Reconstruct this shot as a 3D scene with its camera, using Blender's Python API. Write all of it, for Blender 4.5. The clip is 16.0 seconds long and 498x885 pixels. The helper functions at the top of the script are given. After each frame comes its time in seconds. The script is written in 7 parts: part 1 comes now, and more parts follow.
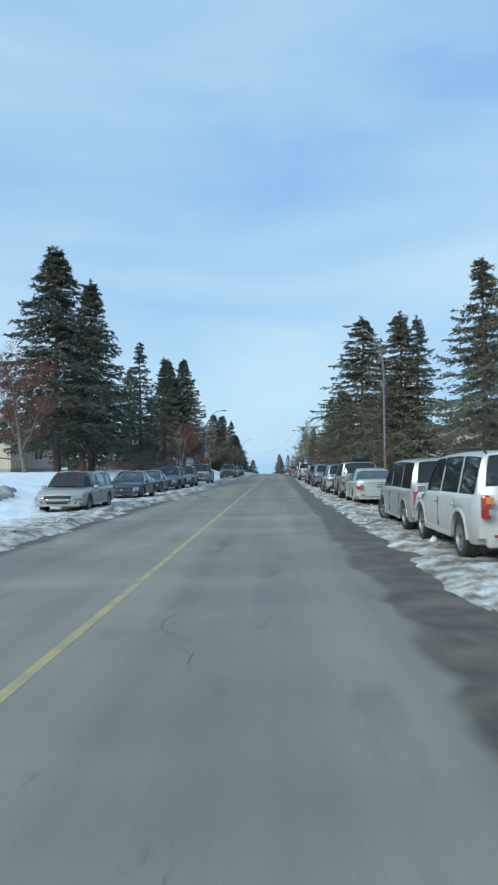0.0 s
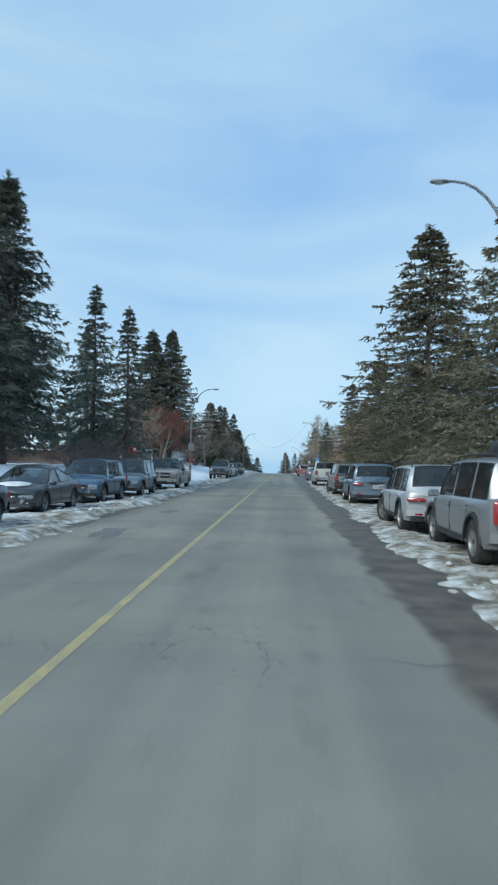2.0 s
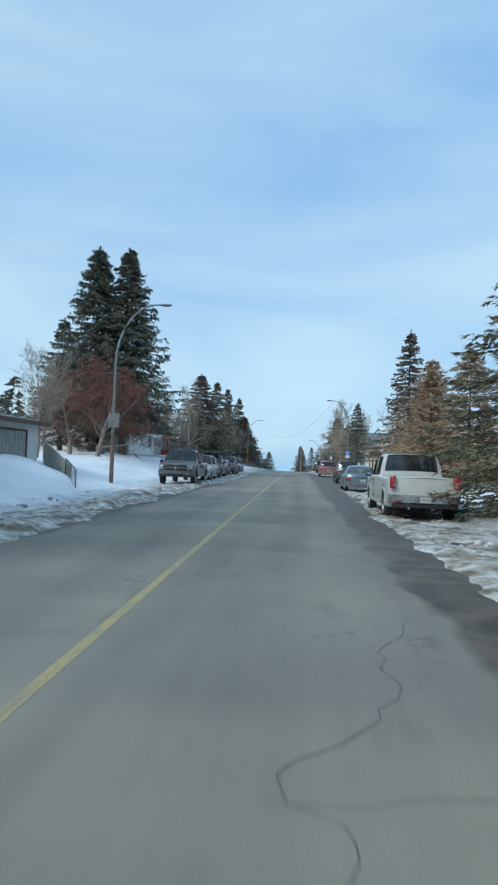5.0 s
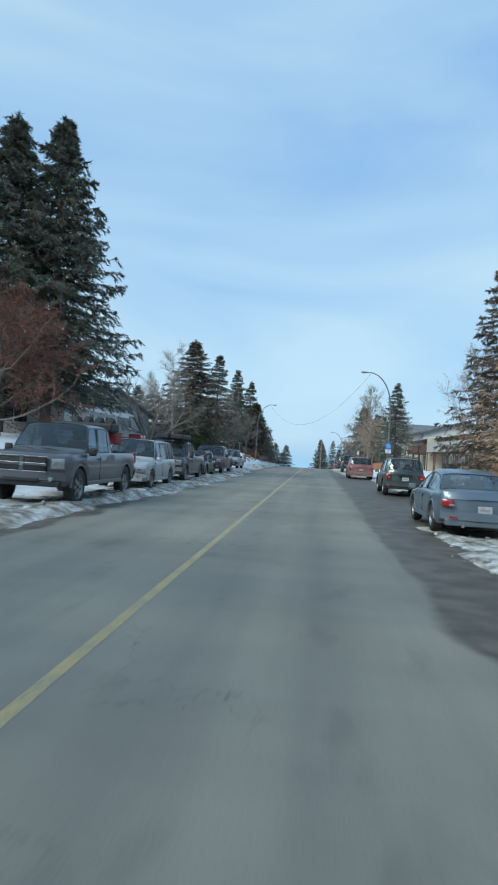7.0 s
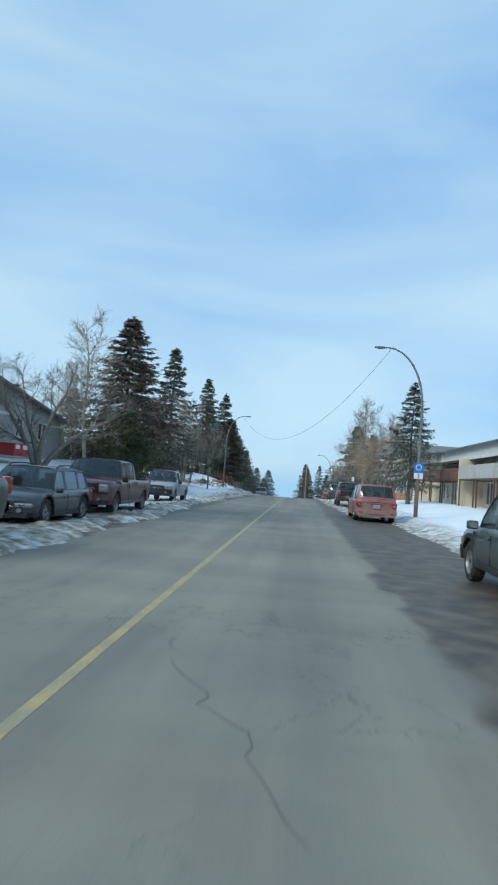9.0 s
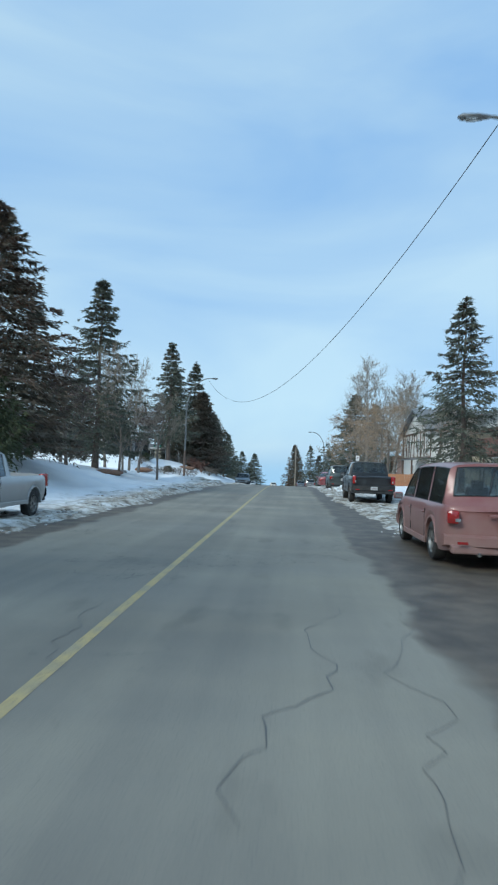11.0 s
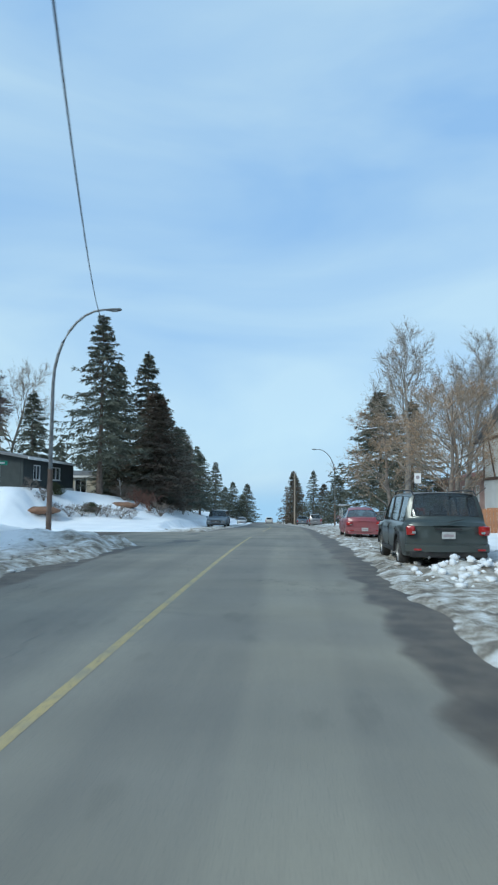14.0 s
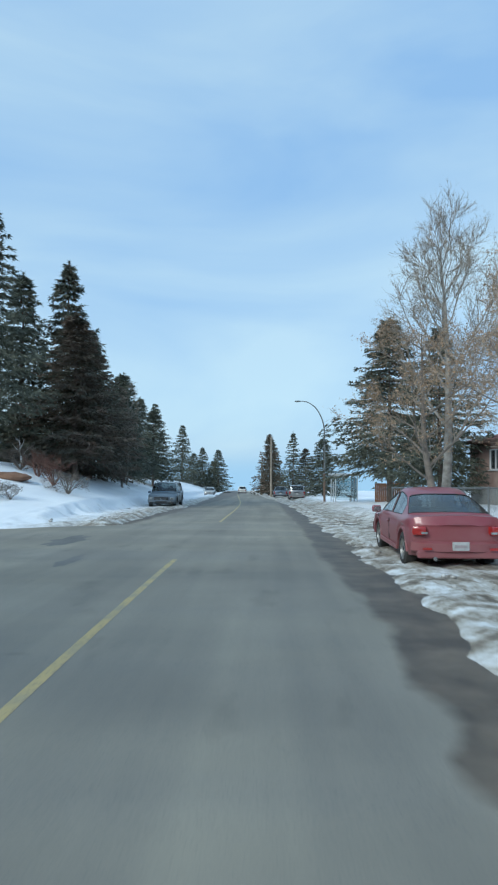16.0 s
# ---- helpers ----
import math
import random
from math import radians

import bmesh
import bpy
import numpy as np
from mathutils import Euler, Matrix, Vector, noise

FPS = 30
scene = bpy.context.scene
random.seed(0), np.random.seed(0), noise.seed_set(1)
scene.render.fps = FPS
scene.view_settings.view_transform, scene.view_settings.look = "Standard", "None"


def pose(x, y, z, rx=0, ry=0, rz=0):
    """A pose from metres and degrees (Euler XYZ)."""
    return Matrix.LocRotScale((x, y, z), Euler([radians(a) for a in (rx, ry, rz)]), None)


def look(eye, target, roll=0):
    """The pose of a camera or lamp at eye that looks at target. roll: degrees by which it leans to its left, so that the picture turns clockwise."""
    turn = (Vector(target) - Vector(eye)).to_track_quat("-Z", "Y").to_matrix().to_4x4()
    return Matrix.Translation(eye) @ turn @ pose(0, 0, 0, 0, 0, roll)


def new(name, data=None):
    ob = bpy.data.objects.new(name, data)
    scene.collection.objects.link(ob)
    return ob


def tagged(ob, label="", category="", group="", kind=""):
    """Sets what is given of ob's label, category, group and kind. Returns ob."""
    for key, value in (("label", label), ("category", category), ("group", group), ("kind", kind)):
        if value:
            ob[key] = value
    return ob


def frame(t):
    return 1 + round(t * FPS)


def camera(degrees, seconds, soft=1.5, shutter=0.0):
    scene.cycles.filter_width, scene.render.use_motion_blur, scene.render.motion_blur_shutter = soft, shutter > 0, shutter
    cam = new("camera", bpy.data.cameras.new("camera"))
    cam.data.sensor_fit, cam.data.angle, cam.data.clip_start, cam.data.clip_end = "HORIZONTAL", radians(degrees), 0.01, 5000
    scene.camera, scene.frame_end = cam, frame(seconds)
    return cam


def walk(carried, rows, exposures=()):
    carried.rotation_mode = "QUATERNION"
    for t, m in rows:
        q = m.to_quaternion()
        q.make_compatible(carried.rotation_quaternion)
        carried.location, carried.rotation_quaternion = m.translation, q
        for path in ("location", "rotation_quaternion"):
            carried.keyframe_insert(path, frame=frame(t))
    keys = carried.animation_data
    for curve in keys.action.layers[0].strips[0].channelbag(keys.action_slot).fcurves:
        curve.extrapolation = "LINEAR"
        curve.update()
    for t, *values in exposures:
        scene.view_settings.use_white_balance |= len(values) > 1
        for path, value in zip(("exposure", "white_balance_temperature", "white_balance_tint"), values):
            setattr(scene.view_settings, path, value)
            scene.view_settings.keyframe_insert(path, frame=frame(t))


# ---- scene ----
cam = camera(41.92, 16.0, soft=2.1, shutter=0.25)
PATH = [
    (0, (0.971, 2.117, 1.570), (0.537, 12.101, 1.953), -0.63),
    (0.5, (0.926, 7.166, 1.570), (0.538, 17.152, 1.956), 0.01),
    (1, (0.878, 12.312, 1.570), (0.446, 22.293, 1.999), 0.68),
    (1.5, (0.834, 17.541, 1.570), (0.333, 27.522, 1.933), 0.80),
    (2, (0.800, 22.818, 1.570), (0.275, 32.798, 1.921), 1.06),
    (2.5, (0.779, 28.145, 1.570), (0.247, 38.123, 1.974), 1.31),
    (3, (0.764, 33.555, 1.570), (0.252, 43.528, 2.104), 1.51),
    (3.5, (0.752, 39.045, 1.570), (0.293, 49.015, 2.200), 2.00),
    (4, (0.748, 44.522, 1.570), (0.269, 54.492, 2.172), 1.91),
    (4.5, (0.748, 49.907, 1.570), (0.103, 59.880, 1.940), 1.56),
    (7, (0.692, 76.615, 1.570), (-0.352, 86.559, 1.722), 3.61),
    (7.5, (0.681, 82.020, 1.570), (-0.325, 91.967, 1.791), 3.50),
    (8, (0.675, 87.447, 1.570), (-0.270, 97.398, 1.864), 3.33),
    (8.5, (0.669, 92.609, 1.570), (-0.221, 102.560, 1.993), 3.90),
    (9, (0.668, 97.654, 1.570), (-0.169, 107.603, 2.130), 4.39),
    (9.5, (0.676, 102.674, 1.570), (-0.085, 112.629, 2.146), 3.39),
    (10, (0.693, 107.672, 1.570), (0.047, 117.639, 2.069), 2.93),
    (12.5, (0.869, 133.149, 1.570), (0.031, 143.110, 1.844), 0.69),
    (13, (0.878, 138.330, 1.570), (-0.001, 148.285, 1.930), 0.63),
    (13.5, (0.881, 143.419, 1.570), (0.058, 153.370, 2.122), 0.53),
    (14, (0.877, 148.486, 1.570), (0.260, 158.432, 2.407), 0.41),
    (14.5, (0.868, 153.454, 1.570), (0.341, 163.417, 2.247), 0.33),
    (15, (0.864, 158.139, 1.570), (0.365, 168.119, 1.945), 0.96),
    (15.5, (0.860, 162.642, 1.570), (0.466, 172.631, 1.842), 0.72),
    (16, (0.844, 167.228, 1.570), (0.608, 177.220, 1.905), 0.30),
]
walk(cam, [(t, look(eye, target, roll)) for t, eye, target, roll in PATH], exposures=[(0.0, 0.22, 5520, -3), (16.0, 0.22, 5520, -3)])

# ---- light, sky and exposure ----
SUN_DIR = (-0.55, -0.62, 0.56)          # towards the sun: low, behind and to the left of the drive
world = bpy.data.worlds.new("sky")
scene.world = world
world.use_nodes = True


def build_sky():
    nt = world.node_tree
    nd, lk = nt.nodes, nt.links
    nd.clear()
    out = nd.new("ShaderNodeOutputWorld")
    bg = nd.new("ShaderNodeBackground")
    sky = nd.new("ShaderNodeTexSky")
    sky.sky_type, sky.sun_disc = "NISHITA", False
    sky.sun_elevation = math.asin(SUN_DIR[2])
    sky.sun_rotation = math.atan2(SUN_DIR[0], SUN_DIR[1])
    sky.air_density, sky.dust_density, sky.ozone_density = 1.0, 0.6, 1.6
    co = nd.new("ShaderNodeTexCoord")
    mp = nd.new("ShaderNodeMapping")
    mp.inputs["Scale"].default_value = (1.0, 0.8, 3.0)
    mp.inputs["Location"].default_value = (0.35, 0.1, 0.2)
    n1 = nd.new("ShaderNodeTexNoise")
    n1.inputs["Scale"].default_value = 1.7
    n1.inputs["Detail"].default_value = 6
    n1.inputs["Roughness"].default_value = 0.45
    n1.inputs["Distortion"].default_value = 0.5
    rp = nd.new("ShaderNodeValToRGB")
    rp.color_ramp.elements[0].position, rp.color_ramp.elements[0].color = 0.36, BLUE
    rp.color_ramp.elements[1].position, rp.color_ramp.elements[1].color = 0.66, CLOUD
    mx = nd.new("ShaderNodeMix")                 # thin high cloud veils most of the clear sky
    mx.data_type = "RGBA"
    mx.inputs["Factor"].default_value = 0.85
    bg.inputs["Strength"].default_value = SKY_STRENGTH
    for a, b in ((co.outputs["Generated"], mp.inputs["Vector"]), (mp.outputs["Vector"], n1.inputs["Vector"]), (n1.outputs["Fac"], rp.inputs["Fac"]),
                 (rp.outputs["Color"], mx.inputs["B"]), (sky.outputs["Color"], mx.inputs["A"]), (mx.outputs["Result"], bg.inputs["Color"]),
                 (bg.outputs["Background"], out.inputs["Surface"])):
        lk.new(a, b)


CLOUD = (5.8, 6.7, 7.4, 1)
BLUE = (3.4, 4.8, 7.0, 1)
SKY_STRENGTH = 0.10
build_sky()
sun = new("sun", bpy.data.lights.new("sun", "SUN"))
sun.data.energy, sun.data.angle, sun.data.color = 2.0, radians(22), (1.0, 0.9, 0.78)
sun.matrix_world = look(SUN_DIR, (0, 0, 0))

# ---- materials ----


def material(name, tone, tone2=None, rough=0.6, metal=0.0, scale=3.0, detail=5, bump=0.0, bump_scale=40.0, fleck=None, fleck_scale=14, spread=(0.35, 0.65), coat=0.0, space="Object", per_piece=0.0):
    """A principled surface: two tones broken by noise at one scale, a finer fleck, roughness that varies, and a fine bump."""
    m = bpy.data.materials.new(name)
    m.use_nodes = True
    nd, lk = m.node_tree.nodes, m.node_tree.links
    bs = nd["Principled BSDF"]
    co = nd.new("ShaderNodeTexCoord") if space == "Object" else nd.new("ShaderNodeNewGeometry")
    vec = co.outputs["Object"] if space == "Object" else co.outputs["Position"]
    n1 = nd.new("ShaderNodeTexNoise")
    n1.inputs["Scale"].default_value, n1.inputs["Detail"].default_value = scale, detail
    lk.new(vec, n1.inputs["Vector"])
    rp = nd.new("ShaderNodeValToRGB")
    rp.color_ramp.elements[0].position, rp.color_ramp.elements[0].color = spread[0], (*tone, 1)
    rp.color_ramp.elements[1].position, rp.color_ramp.elements[1].color = spread[1], (*(tone2 or tone), 1)
    lk.new(n1.outputs["Fac"], rp.inputs["Fac"])
    col = rp.outputs["Color"]
    if fleck:
        n2 = nd.new("ShaderNodeTexNoise")
        n2.inputs["Scale"].default_value, n2.inputs["Detail"].default_value = scale * fleck_scale, 3
        lk.new(vec, n2.inputs["Vector"])
        r2 = nd.new("ShaderNodeValToRGB")
        r2.color_ramp.elements[0].position, r2.color_ramp.elements[1].position = 0.52, 0.72
        lk.new(n2.outputs["Fac"], r2.inputs["Fac"])
        mx = nd.new("ShaderNodeMix")
        mx.data_type = "RGBA"
        mx.inputs["B"].default_value = (*fleck, 1)
        lk.new(r2.outputs["Color"], mx.inputs["Factor"])
        lk.new(col, mx.inputs["A"])
        col = mx.outputs["Result"]
    if per_piece:
        ge = nd.new("ShaderNodeNewGeometry")
        hs = nd.new("ShaderNodeHueSaturation")
        mr = nd.new("ShaderNodeMapRange")
        mr.inputs["To Min"].default_value, mr.inputs["To Max"].default_value = 1 - per_piece, 1 + per_piece
        lk.new(ge.outputs["Random Per Island"], mr.inputs["Value"])
        lk.new(mr.outputs["Result"], hs.inputs["Value"])
        lk.new(col, hs.inputs["Color"])
        col = hs.outputs["Color"]
    lk.new(col, bs.inputs["Base Color"])
    rr = nd.new("ShaderNodeMapRange")
    rr.inputs["To Min"].default_value, rr.inputs["To Max"].default_value = max(0.02, rough - 0.1), min(1, rough + 0.1)
    lk.new(n1.outputs["Fac"], rr.inputs["Value"])
    lk.new(rr.outputs["Result"], bs.inputs["Roughness"])
    bs.inputs["Metallic"].default_value = metal
    bs.inputs["Coat Weight"].default_value = coat
    bs.inputs["Coat Roughness"].default_value = 0.12
    if bump:
        n3 = nd.new("ShaderNodeTexNoise")
        n3.inputs["Scale"].default_value, n3.inputs["Detail"].default_value = bump_scale, 4
        lk.new(vec, n3.inputs["Vector"])
        bp = nd.new("ShaderNodeBump")
        bp.inputs["Strength"].default_value, bp.inputs["Distance"].default_value = bump, 0.03
        lk.new(n3.outputs["Fac"], bp.inputs["Height"])
        lk.new(bp.outputs["Normal"], bs.inputs["Normal"])
    return m


def paint(name, tone, metal=0.35, dirt=0.5, dust=(0.27, 0.25, 0.22)):
    """Car paint under winter road dust: the dust is thick on the sills and thins out upwards in streaks."""
    m = bpy.data.materials.new(name)
    m.use_nodes = True
    nd, lk = m.node_tree.nodes, m.node_tree.links
    bs = nd["Principled BSDF"]
    co = nd.new("ShaderNodeTexCoord")
    sp = nd.new("ShaderNodeSeparateXYZ")
    lk.new(co.outputs["Object"], sp.inputs[0])
    no = nd.new("ShaderNodeTexNoise")
    no.inputs["Scale"].default_value, no.inputs["Detail"].default_value = 3.5, 6
    lk.new(co.outputs["Object"], no.inputs["Vector"])
    hi = nd.new("ShaderNodeMapRange")
    hi.inputs["From Min"].default_value, hi.inputs["From Max"].default_value = 1.15, 0.25
    lk.new(sp.outputs["Z"], hi.inputs["Value"])
    ad = nd.new("ShaderNodeMath")
    ad.operation = "ADD"
    lk.new(hi.outputs["Result"], ad.inputs[0])
    lk.new(no.outputs["Fac"], ad.inputs[1])
    fa = nd.new("ShaderNodeMapRange")
    fa.inputs["From Min"].default_value, fa.inputs["From Max"].default_value = 0.35, 1.6
    fa.inputs["To Max"].default_value = dirt
    fa.inputs["To Min"].default_value = dirt * 0.18
    lk.new(ad.outputs[0], fa.inputs["Value"])
    mx = nd.new("ShaderNodeMix")
    mx.data_type = "RGBA"
    mx.inputs["A"].default_value, mx.inputs["B"].default_value = (*tone, 1), (*dust, 1)
    lk.new(fa.outputs["Result"], mx.inputs["Factor"])
    lk.new(mx.outputs["Result"], bs.inputs["Base Color"])
    ro = nd.new("ShaderNodeMapRange")
    ro.inputs["To Min"].default_value, ro.inputs["To Max"].default_value = 0.28, 0.75
    lk.new(fa.outputs["Result"], ro.inputs["Value"])
    lk.new(ro.outputs["Result"], bs.inputs["Roughness"])
    me = nd.new("ShaderNodeMapRange")
    me.inputs["To Min"].default_value, me.inputs["To Max"].default_value = metal, 0.0
    lk.new(fa.outputs["Result"], me.inputs["Value"])
    lk.new(me.outputs["Result"], bs.inputs["Metallic"])
    co2 = nd.new("ShaderNodeMapRange")
    co2.inputs["To Min"].default_value, co2.inputs["To Max"].default_value = 0.6, 0.0
    lk.new(fa.outputs["Result"], co2.inputs["Value"])
    lk.new(co2.outputs["Result"], bs.inputs["Coat Weight"])
    bs.inputs["Coat Roughness"].default_value = 0.1
    return m


def glass(name, tint, rough=0.04, see=0.75):
    """Window glass: part of the light passes through the tint, the rest is reflected more at grazing angles."""
    m = bpy.data.materials.new(name)
    m.use_nodes = True
    nd, lk = m.node_tree.nodes, m.node_tree.links
    nd.remove(nd["Principled BSDF"])
    out = nd["Material Output"]
    tr = nd.new("ShaderNodeBsdfTransparent")
    tr.inputs["Color"].default_value = (*tint, 1)
    gl = nd.new("ShaderNodeBsdfGlossy")
    gl.inputs["Roughness"].default_value = rough
    gl.inputs["Color"].default_value = (0.9, 0.95, 1, 1)
    di = nd.new("ShaderNodeBsdfDiffuse")
    di.inputs["Color"].default_value = (0.10, 0.11, 0.11, 1)
    lw = nd.new("ShaderNodeLayerWeight")
    lw.inputs["Blend"].default_value = 0.5
    pw = nd.new("ShaderNodeMath")
    pw.operation = "POWER"
    pw.inputs[1].default_value = 3.0
    lk.new(lw.outputs["Facing"], pw.inputs[0])
    fr = nd.new("ShaderNodeMapRange")
    fr.inputs["To Min"].default_value, fr.inputs["To Max"].default_value = 0.05, 0.75
    lk.new(pw.outputs[0], fr.inputs["Value"])
    m0 = nd.new("ShaderNodeMixShader")
    m0.inputs["Fac"].default_value = see
    lk.new(di.outputs[0], m0.inputs[1])
    lk.new(tr.outputs[0], m0.inputs[2])
    m1 = nd.new("ShaderNodeMixShader")
    lk.new(fr.outputs[0], m1.inputs["Fac"])
    lk.new(m0.outputs[0], m1.inputs[1])
    lk.new(gl.outputs[0], m1.inputs[2])
    lk.new(m1.outputs[0], out.inputs["Surface"])
    return m


def stripes_road():
    """Dusty winter asphalt: pale dry crown, faint tyre tracks, dust bands across, hairline crazing, brown wet gutters."""
    m = material("asphalt", (0.228, 0.214, 0.180), (0.290, 0.272, 0.228), rough=0.8, scale=0.35, detail=8, bump=0.12, bump_scale=90, fleck=(0.195, 0.188, 0.170), fleck_scale=200, space="World")
    nd, lk = m.node_tree.nodes, m.node_tree.links
    bs = nd["Principled BSDF"]
    col = bs.inputs["Base Color"].links[0].from_socket
    ge = nd.new("ShaderNodeNewGeometry")

    def layer(col, scale, detail, lo, hi, c0, c1, factor):
        mp = nd.new("ShaderNodeMapping")
        mp.inputs["Scale"].default_value = scale
        lk.new(ge.outputs["Position"], mp.inputs["Vector"])
        no = nd.new("ShaderNodeTexNoise")
        no.inputs["Scale"].default_value, no.inputs["Detail"].default_value = 1.0, detail
        lk.new(mp.outputs["Vector"], no.inputs["Vector"])
        rp = nd.new("ShaderNodeValToRGB")
        rp.color_ramp.elements[0].position, rp.color_ramp.elements[0].color = lo, (*c0, 1)
        rp.color_ramp.elements[1].position, rp.color_ramp.elements[1].color = hi, (*c1, 1)
        lk.new(no.outputs["Fac"], rp.inputs["Fac"])
        mx = nd.new("ShaderNodeMix")
        mx.data_type, mx.blend_type = "RGBA", "MULTIPLY"
        mx.inputs["Factor"].default_value = factor
        lk.new(col, mx.inputs["A"])
        lk.new(rp.outputs["Color"], mx.inputs["B"])
        return mx.outputs["Result"]

    col = layer(col, (0.95, 0.035, 1), 6, 0.40, 0.60, (0.74, 0.74, 0.76), (1.06, 1.04, 1.00), 0.7)     # tyre tracks
    col = layer(col, (0.09, 0.42, 1), 7, 0.44, 0.64, (0.90, 0.91, 0.93), (1.22, 1.19, 1.10), 0.5)      # dust drifts across
    col = layer(col, (1.5, 0.55, 1), 9, 0.30, 0.40, (0.72, 0.72, 0.73), (1.0, 1.0, 1.0), 0.6)          # damp blots
    vo = nd.new("ShaderNodeTexVoronoi")                                                              # crazed fields
    vo.feature = "DISTANCE_TO_EDGE"
    vo.inputs["Scale"].default_value = 1.7
    wo = nd.new("ShaderNodeTexNoise")
    wo.inputs["Scale"].default_value, wo.inputs["Detail"].default_value = 2.6, 4
    lk.new(ge.outputs["Position"], wo.inputs["Vector"])
    va = nd.new("ShaderNodeMix")
    va.data_type = "RGBA"
    va.blend_type = "LINEAR_LIGHT"
    va.inputs["Factor"].default_value = 0.35
    lk.new(ge.outputs["Position"], va.inputs["A"])
    lk.new(wo.outputs["Color"], va.inputs["B"])
    lk.new(va.outputs["Result"], vo.inputs["Vector"])
    thin = nd.new("ShaderNodeMapRange")
    thin.inputs["From Min"].default_value, thin.inputs["From Max"].default_value = 0.012, 0.004
    lk.new(vo.outputs["Distance"], thin.inputs["Value"])
    fld = nd.new("ShaderNodeTexNoise")
    fld.inputs["Scale"].default_value, fld.inputs["Detail"].default_value = 0.33, 2
    lk.new(ge.outputs["Position"], fld.inputs["Vector"])
    fm = nd.new("ShaderNodeMapRange")
    fm.inputs["From Min"].default_value, fm.inputs["From Max"].default_value = 0.56, 0.62
    fm.inputs["To Max"].default_value = 0.75
    lk.new(fld.outputs["Fac"], fm.inputs["Value"])
    mu = nd.new("ShaderNodeMath")
    mu.operation = "MULTIPLY"
    lk.new(thin.outputs["Result"], mu.inputs[0])
    lk.new(fm.outputs["Result"], mu.inputs[1])
    mc = nd.new("ShaderNodeMix")
    mc.data_type = "RGBA"
    mc.inputs["B"].default_value = (0.09, 0.088, 0.082, 1)
    lk.new(mu.outputs[0], mc.inputs["Factor"])
    lk.new(col, mc.inputs["A"])
    col = mc.outputs["Result"]
    # brown, wet gutters where the meltwater runs: a ragged but narrow edge
    sp = nd.new("ShaderNodeSeparateXYZ")
    lk.new(ge.outputs["Position"], sp.inputs[0])
    n2 = nd.new("ShaderNodeTexNoise")
    n2.inputs["Scale"].default_value, n2.inputs["Detail"].default_value = 0.7, 8
    lk.new(ge.outputs["Position"], n2.inputs["Vector"])
    off = nd.new("ShaderNodeMath")
    off.operation = "ADD"
    off.inputs[1].default_value = 1.0
    lk.new(sp.outputs["X"], off.inputs[0])
    ab = nd.new("ShaderNodeMath")
    ab.operation = "ABSOLUTE"
    lk.new(off.outputs[0], ab.inputs[0])
    ad = nd.new("ShaderNodeMath")
    ad.operation = "MULTIPLY_ADD"
    ad.inputs[1].default_value = 1.0
    lk.new(n2.outputs["Fac"], ad.inputs[0])
    lk.new(ab.outputs[0], ad.inputs[2])
    mr = nd.new("ShaderNodeMapRange")
    mr.inputs["From Min"].default_value, mr.inputs["From Max"].default_value = 3.58, 3.74
    mr.inputs["To Max"].default_value = 0.94

    def ranged(sock, lo, hi):
        q = nd.new("ShaderNodeMapRange")
        q.inputs["From Min"].default_value, q.inputs["From Max"].default_value = lo, hi
        lk.new(sock, q.inputs["Value"])
        return q.outputs["Result"]

    def maths(op, a, b):
        q = nd.new("ShaderNodeMath")
        q.operation = op
        for i, v in enumerate((a, b)):
            if isinstance(v, (int, float)):
                q.inputs[i].default_value = v
            else:
                lk.new(v, q.inputs[i])
        return q.outputs[0]

    mouth = maths("MULTIPLY", ranged(sp.outputs["X"], -2.0, -3.0), maths("MULTIPLY", ranged(sp.outputs["Y"], 171, 174), ranged(sp.outputs["Y"], 192, 189)))
    lk.new(maths("MULTIPLY_ADD", mouth, -4.0), mr.inputs["Value"])
    lk.new(ad.outputs[0], mr.inputs["Value"].links[0].from_node.inputs[2])
    n4 = nd.new("ShaderNodeTexNoise")
    n4.inputs["Scale"].default_value, n4.inputs["Detail"].default_value = 1.9, 8
    lk.new(ge.outputs["Position"], n4.inputs["Vector"])
    r4 = nd.new("ShaderNodeValToRGB")
    r4.color_ramp.elements[0].position, r4.color_ramp.elements[0].color = 0.38, (0.060, 0.046, 0.033, 1)
    r4.color_ramp.elements[1].position, r4.color_ramp.elements[1].color = 0.64, (0.140, 0.110, 0.078, 1)
    lk.new(n4.outputs["Fac"], r4.inputs["Fac"])
    m2 = nd.new("ShaderNodeMix")
    m2.data_type = "RGBA"
    lk.new(r4.outputs["Color"], m2.inputs["B"])
    lk.new(mr.outputs["Result"], m2.inputs["Factor"])
    lk.new(col, m2.inputs["A"])
    lk.new(m2.outputs["Result"], bs.inputs["Base Color"])
    rr = nd.new("ShaderNodeMapRange")
    rr.inputs["To Min"].default_value, rr.inputs["To Max"].default_value = 0.85, 0.55
    lk.new(mr.outputs["Result"], rr.inputs["Value"])
    lk.new(rr.outputs["Result"], bs.inputs["Roughness"])
    return m


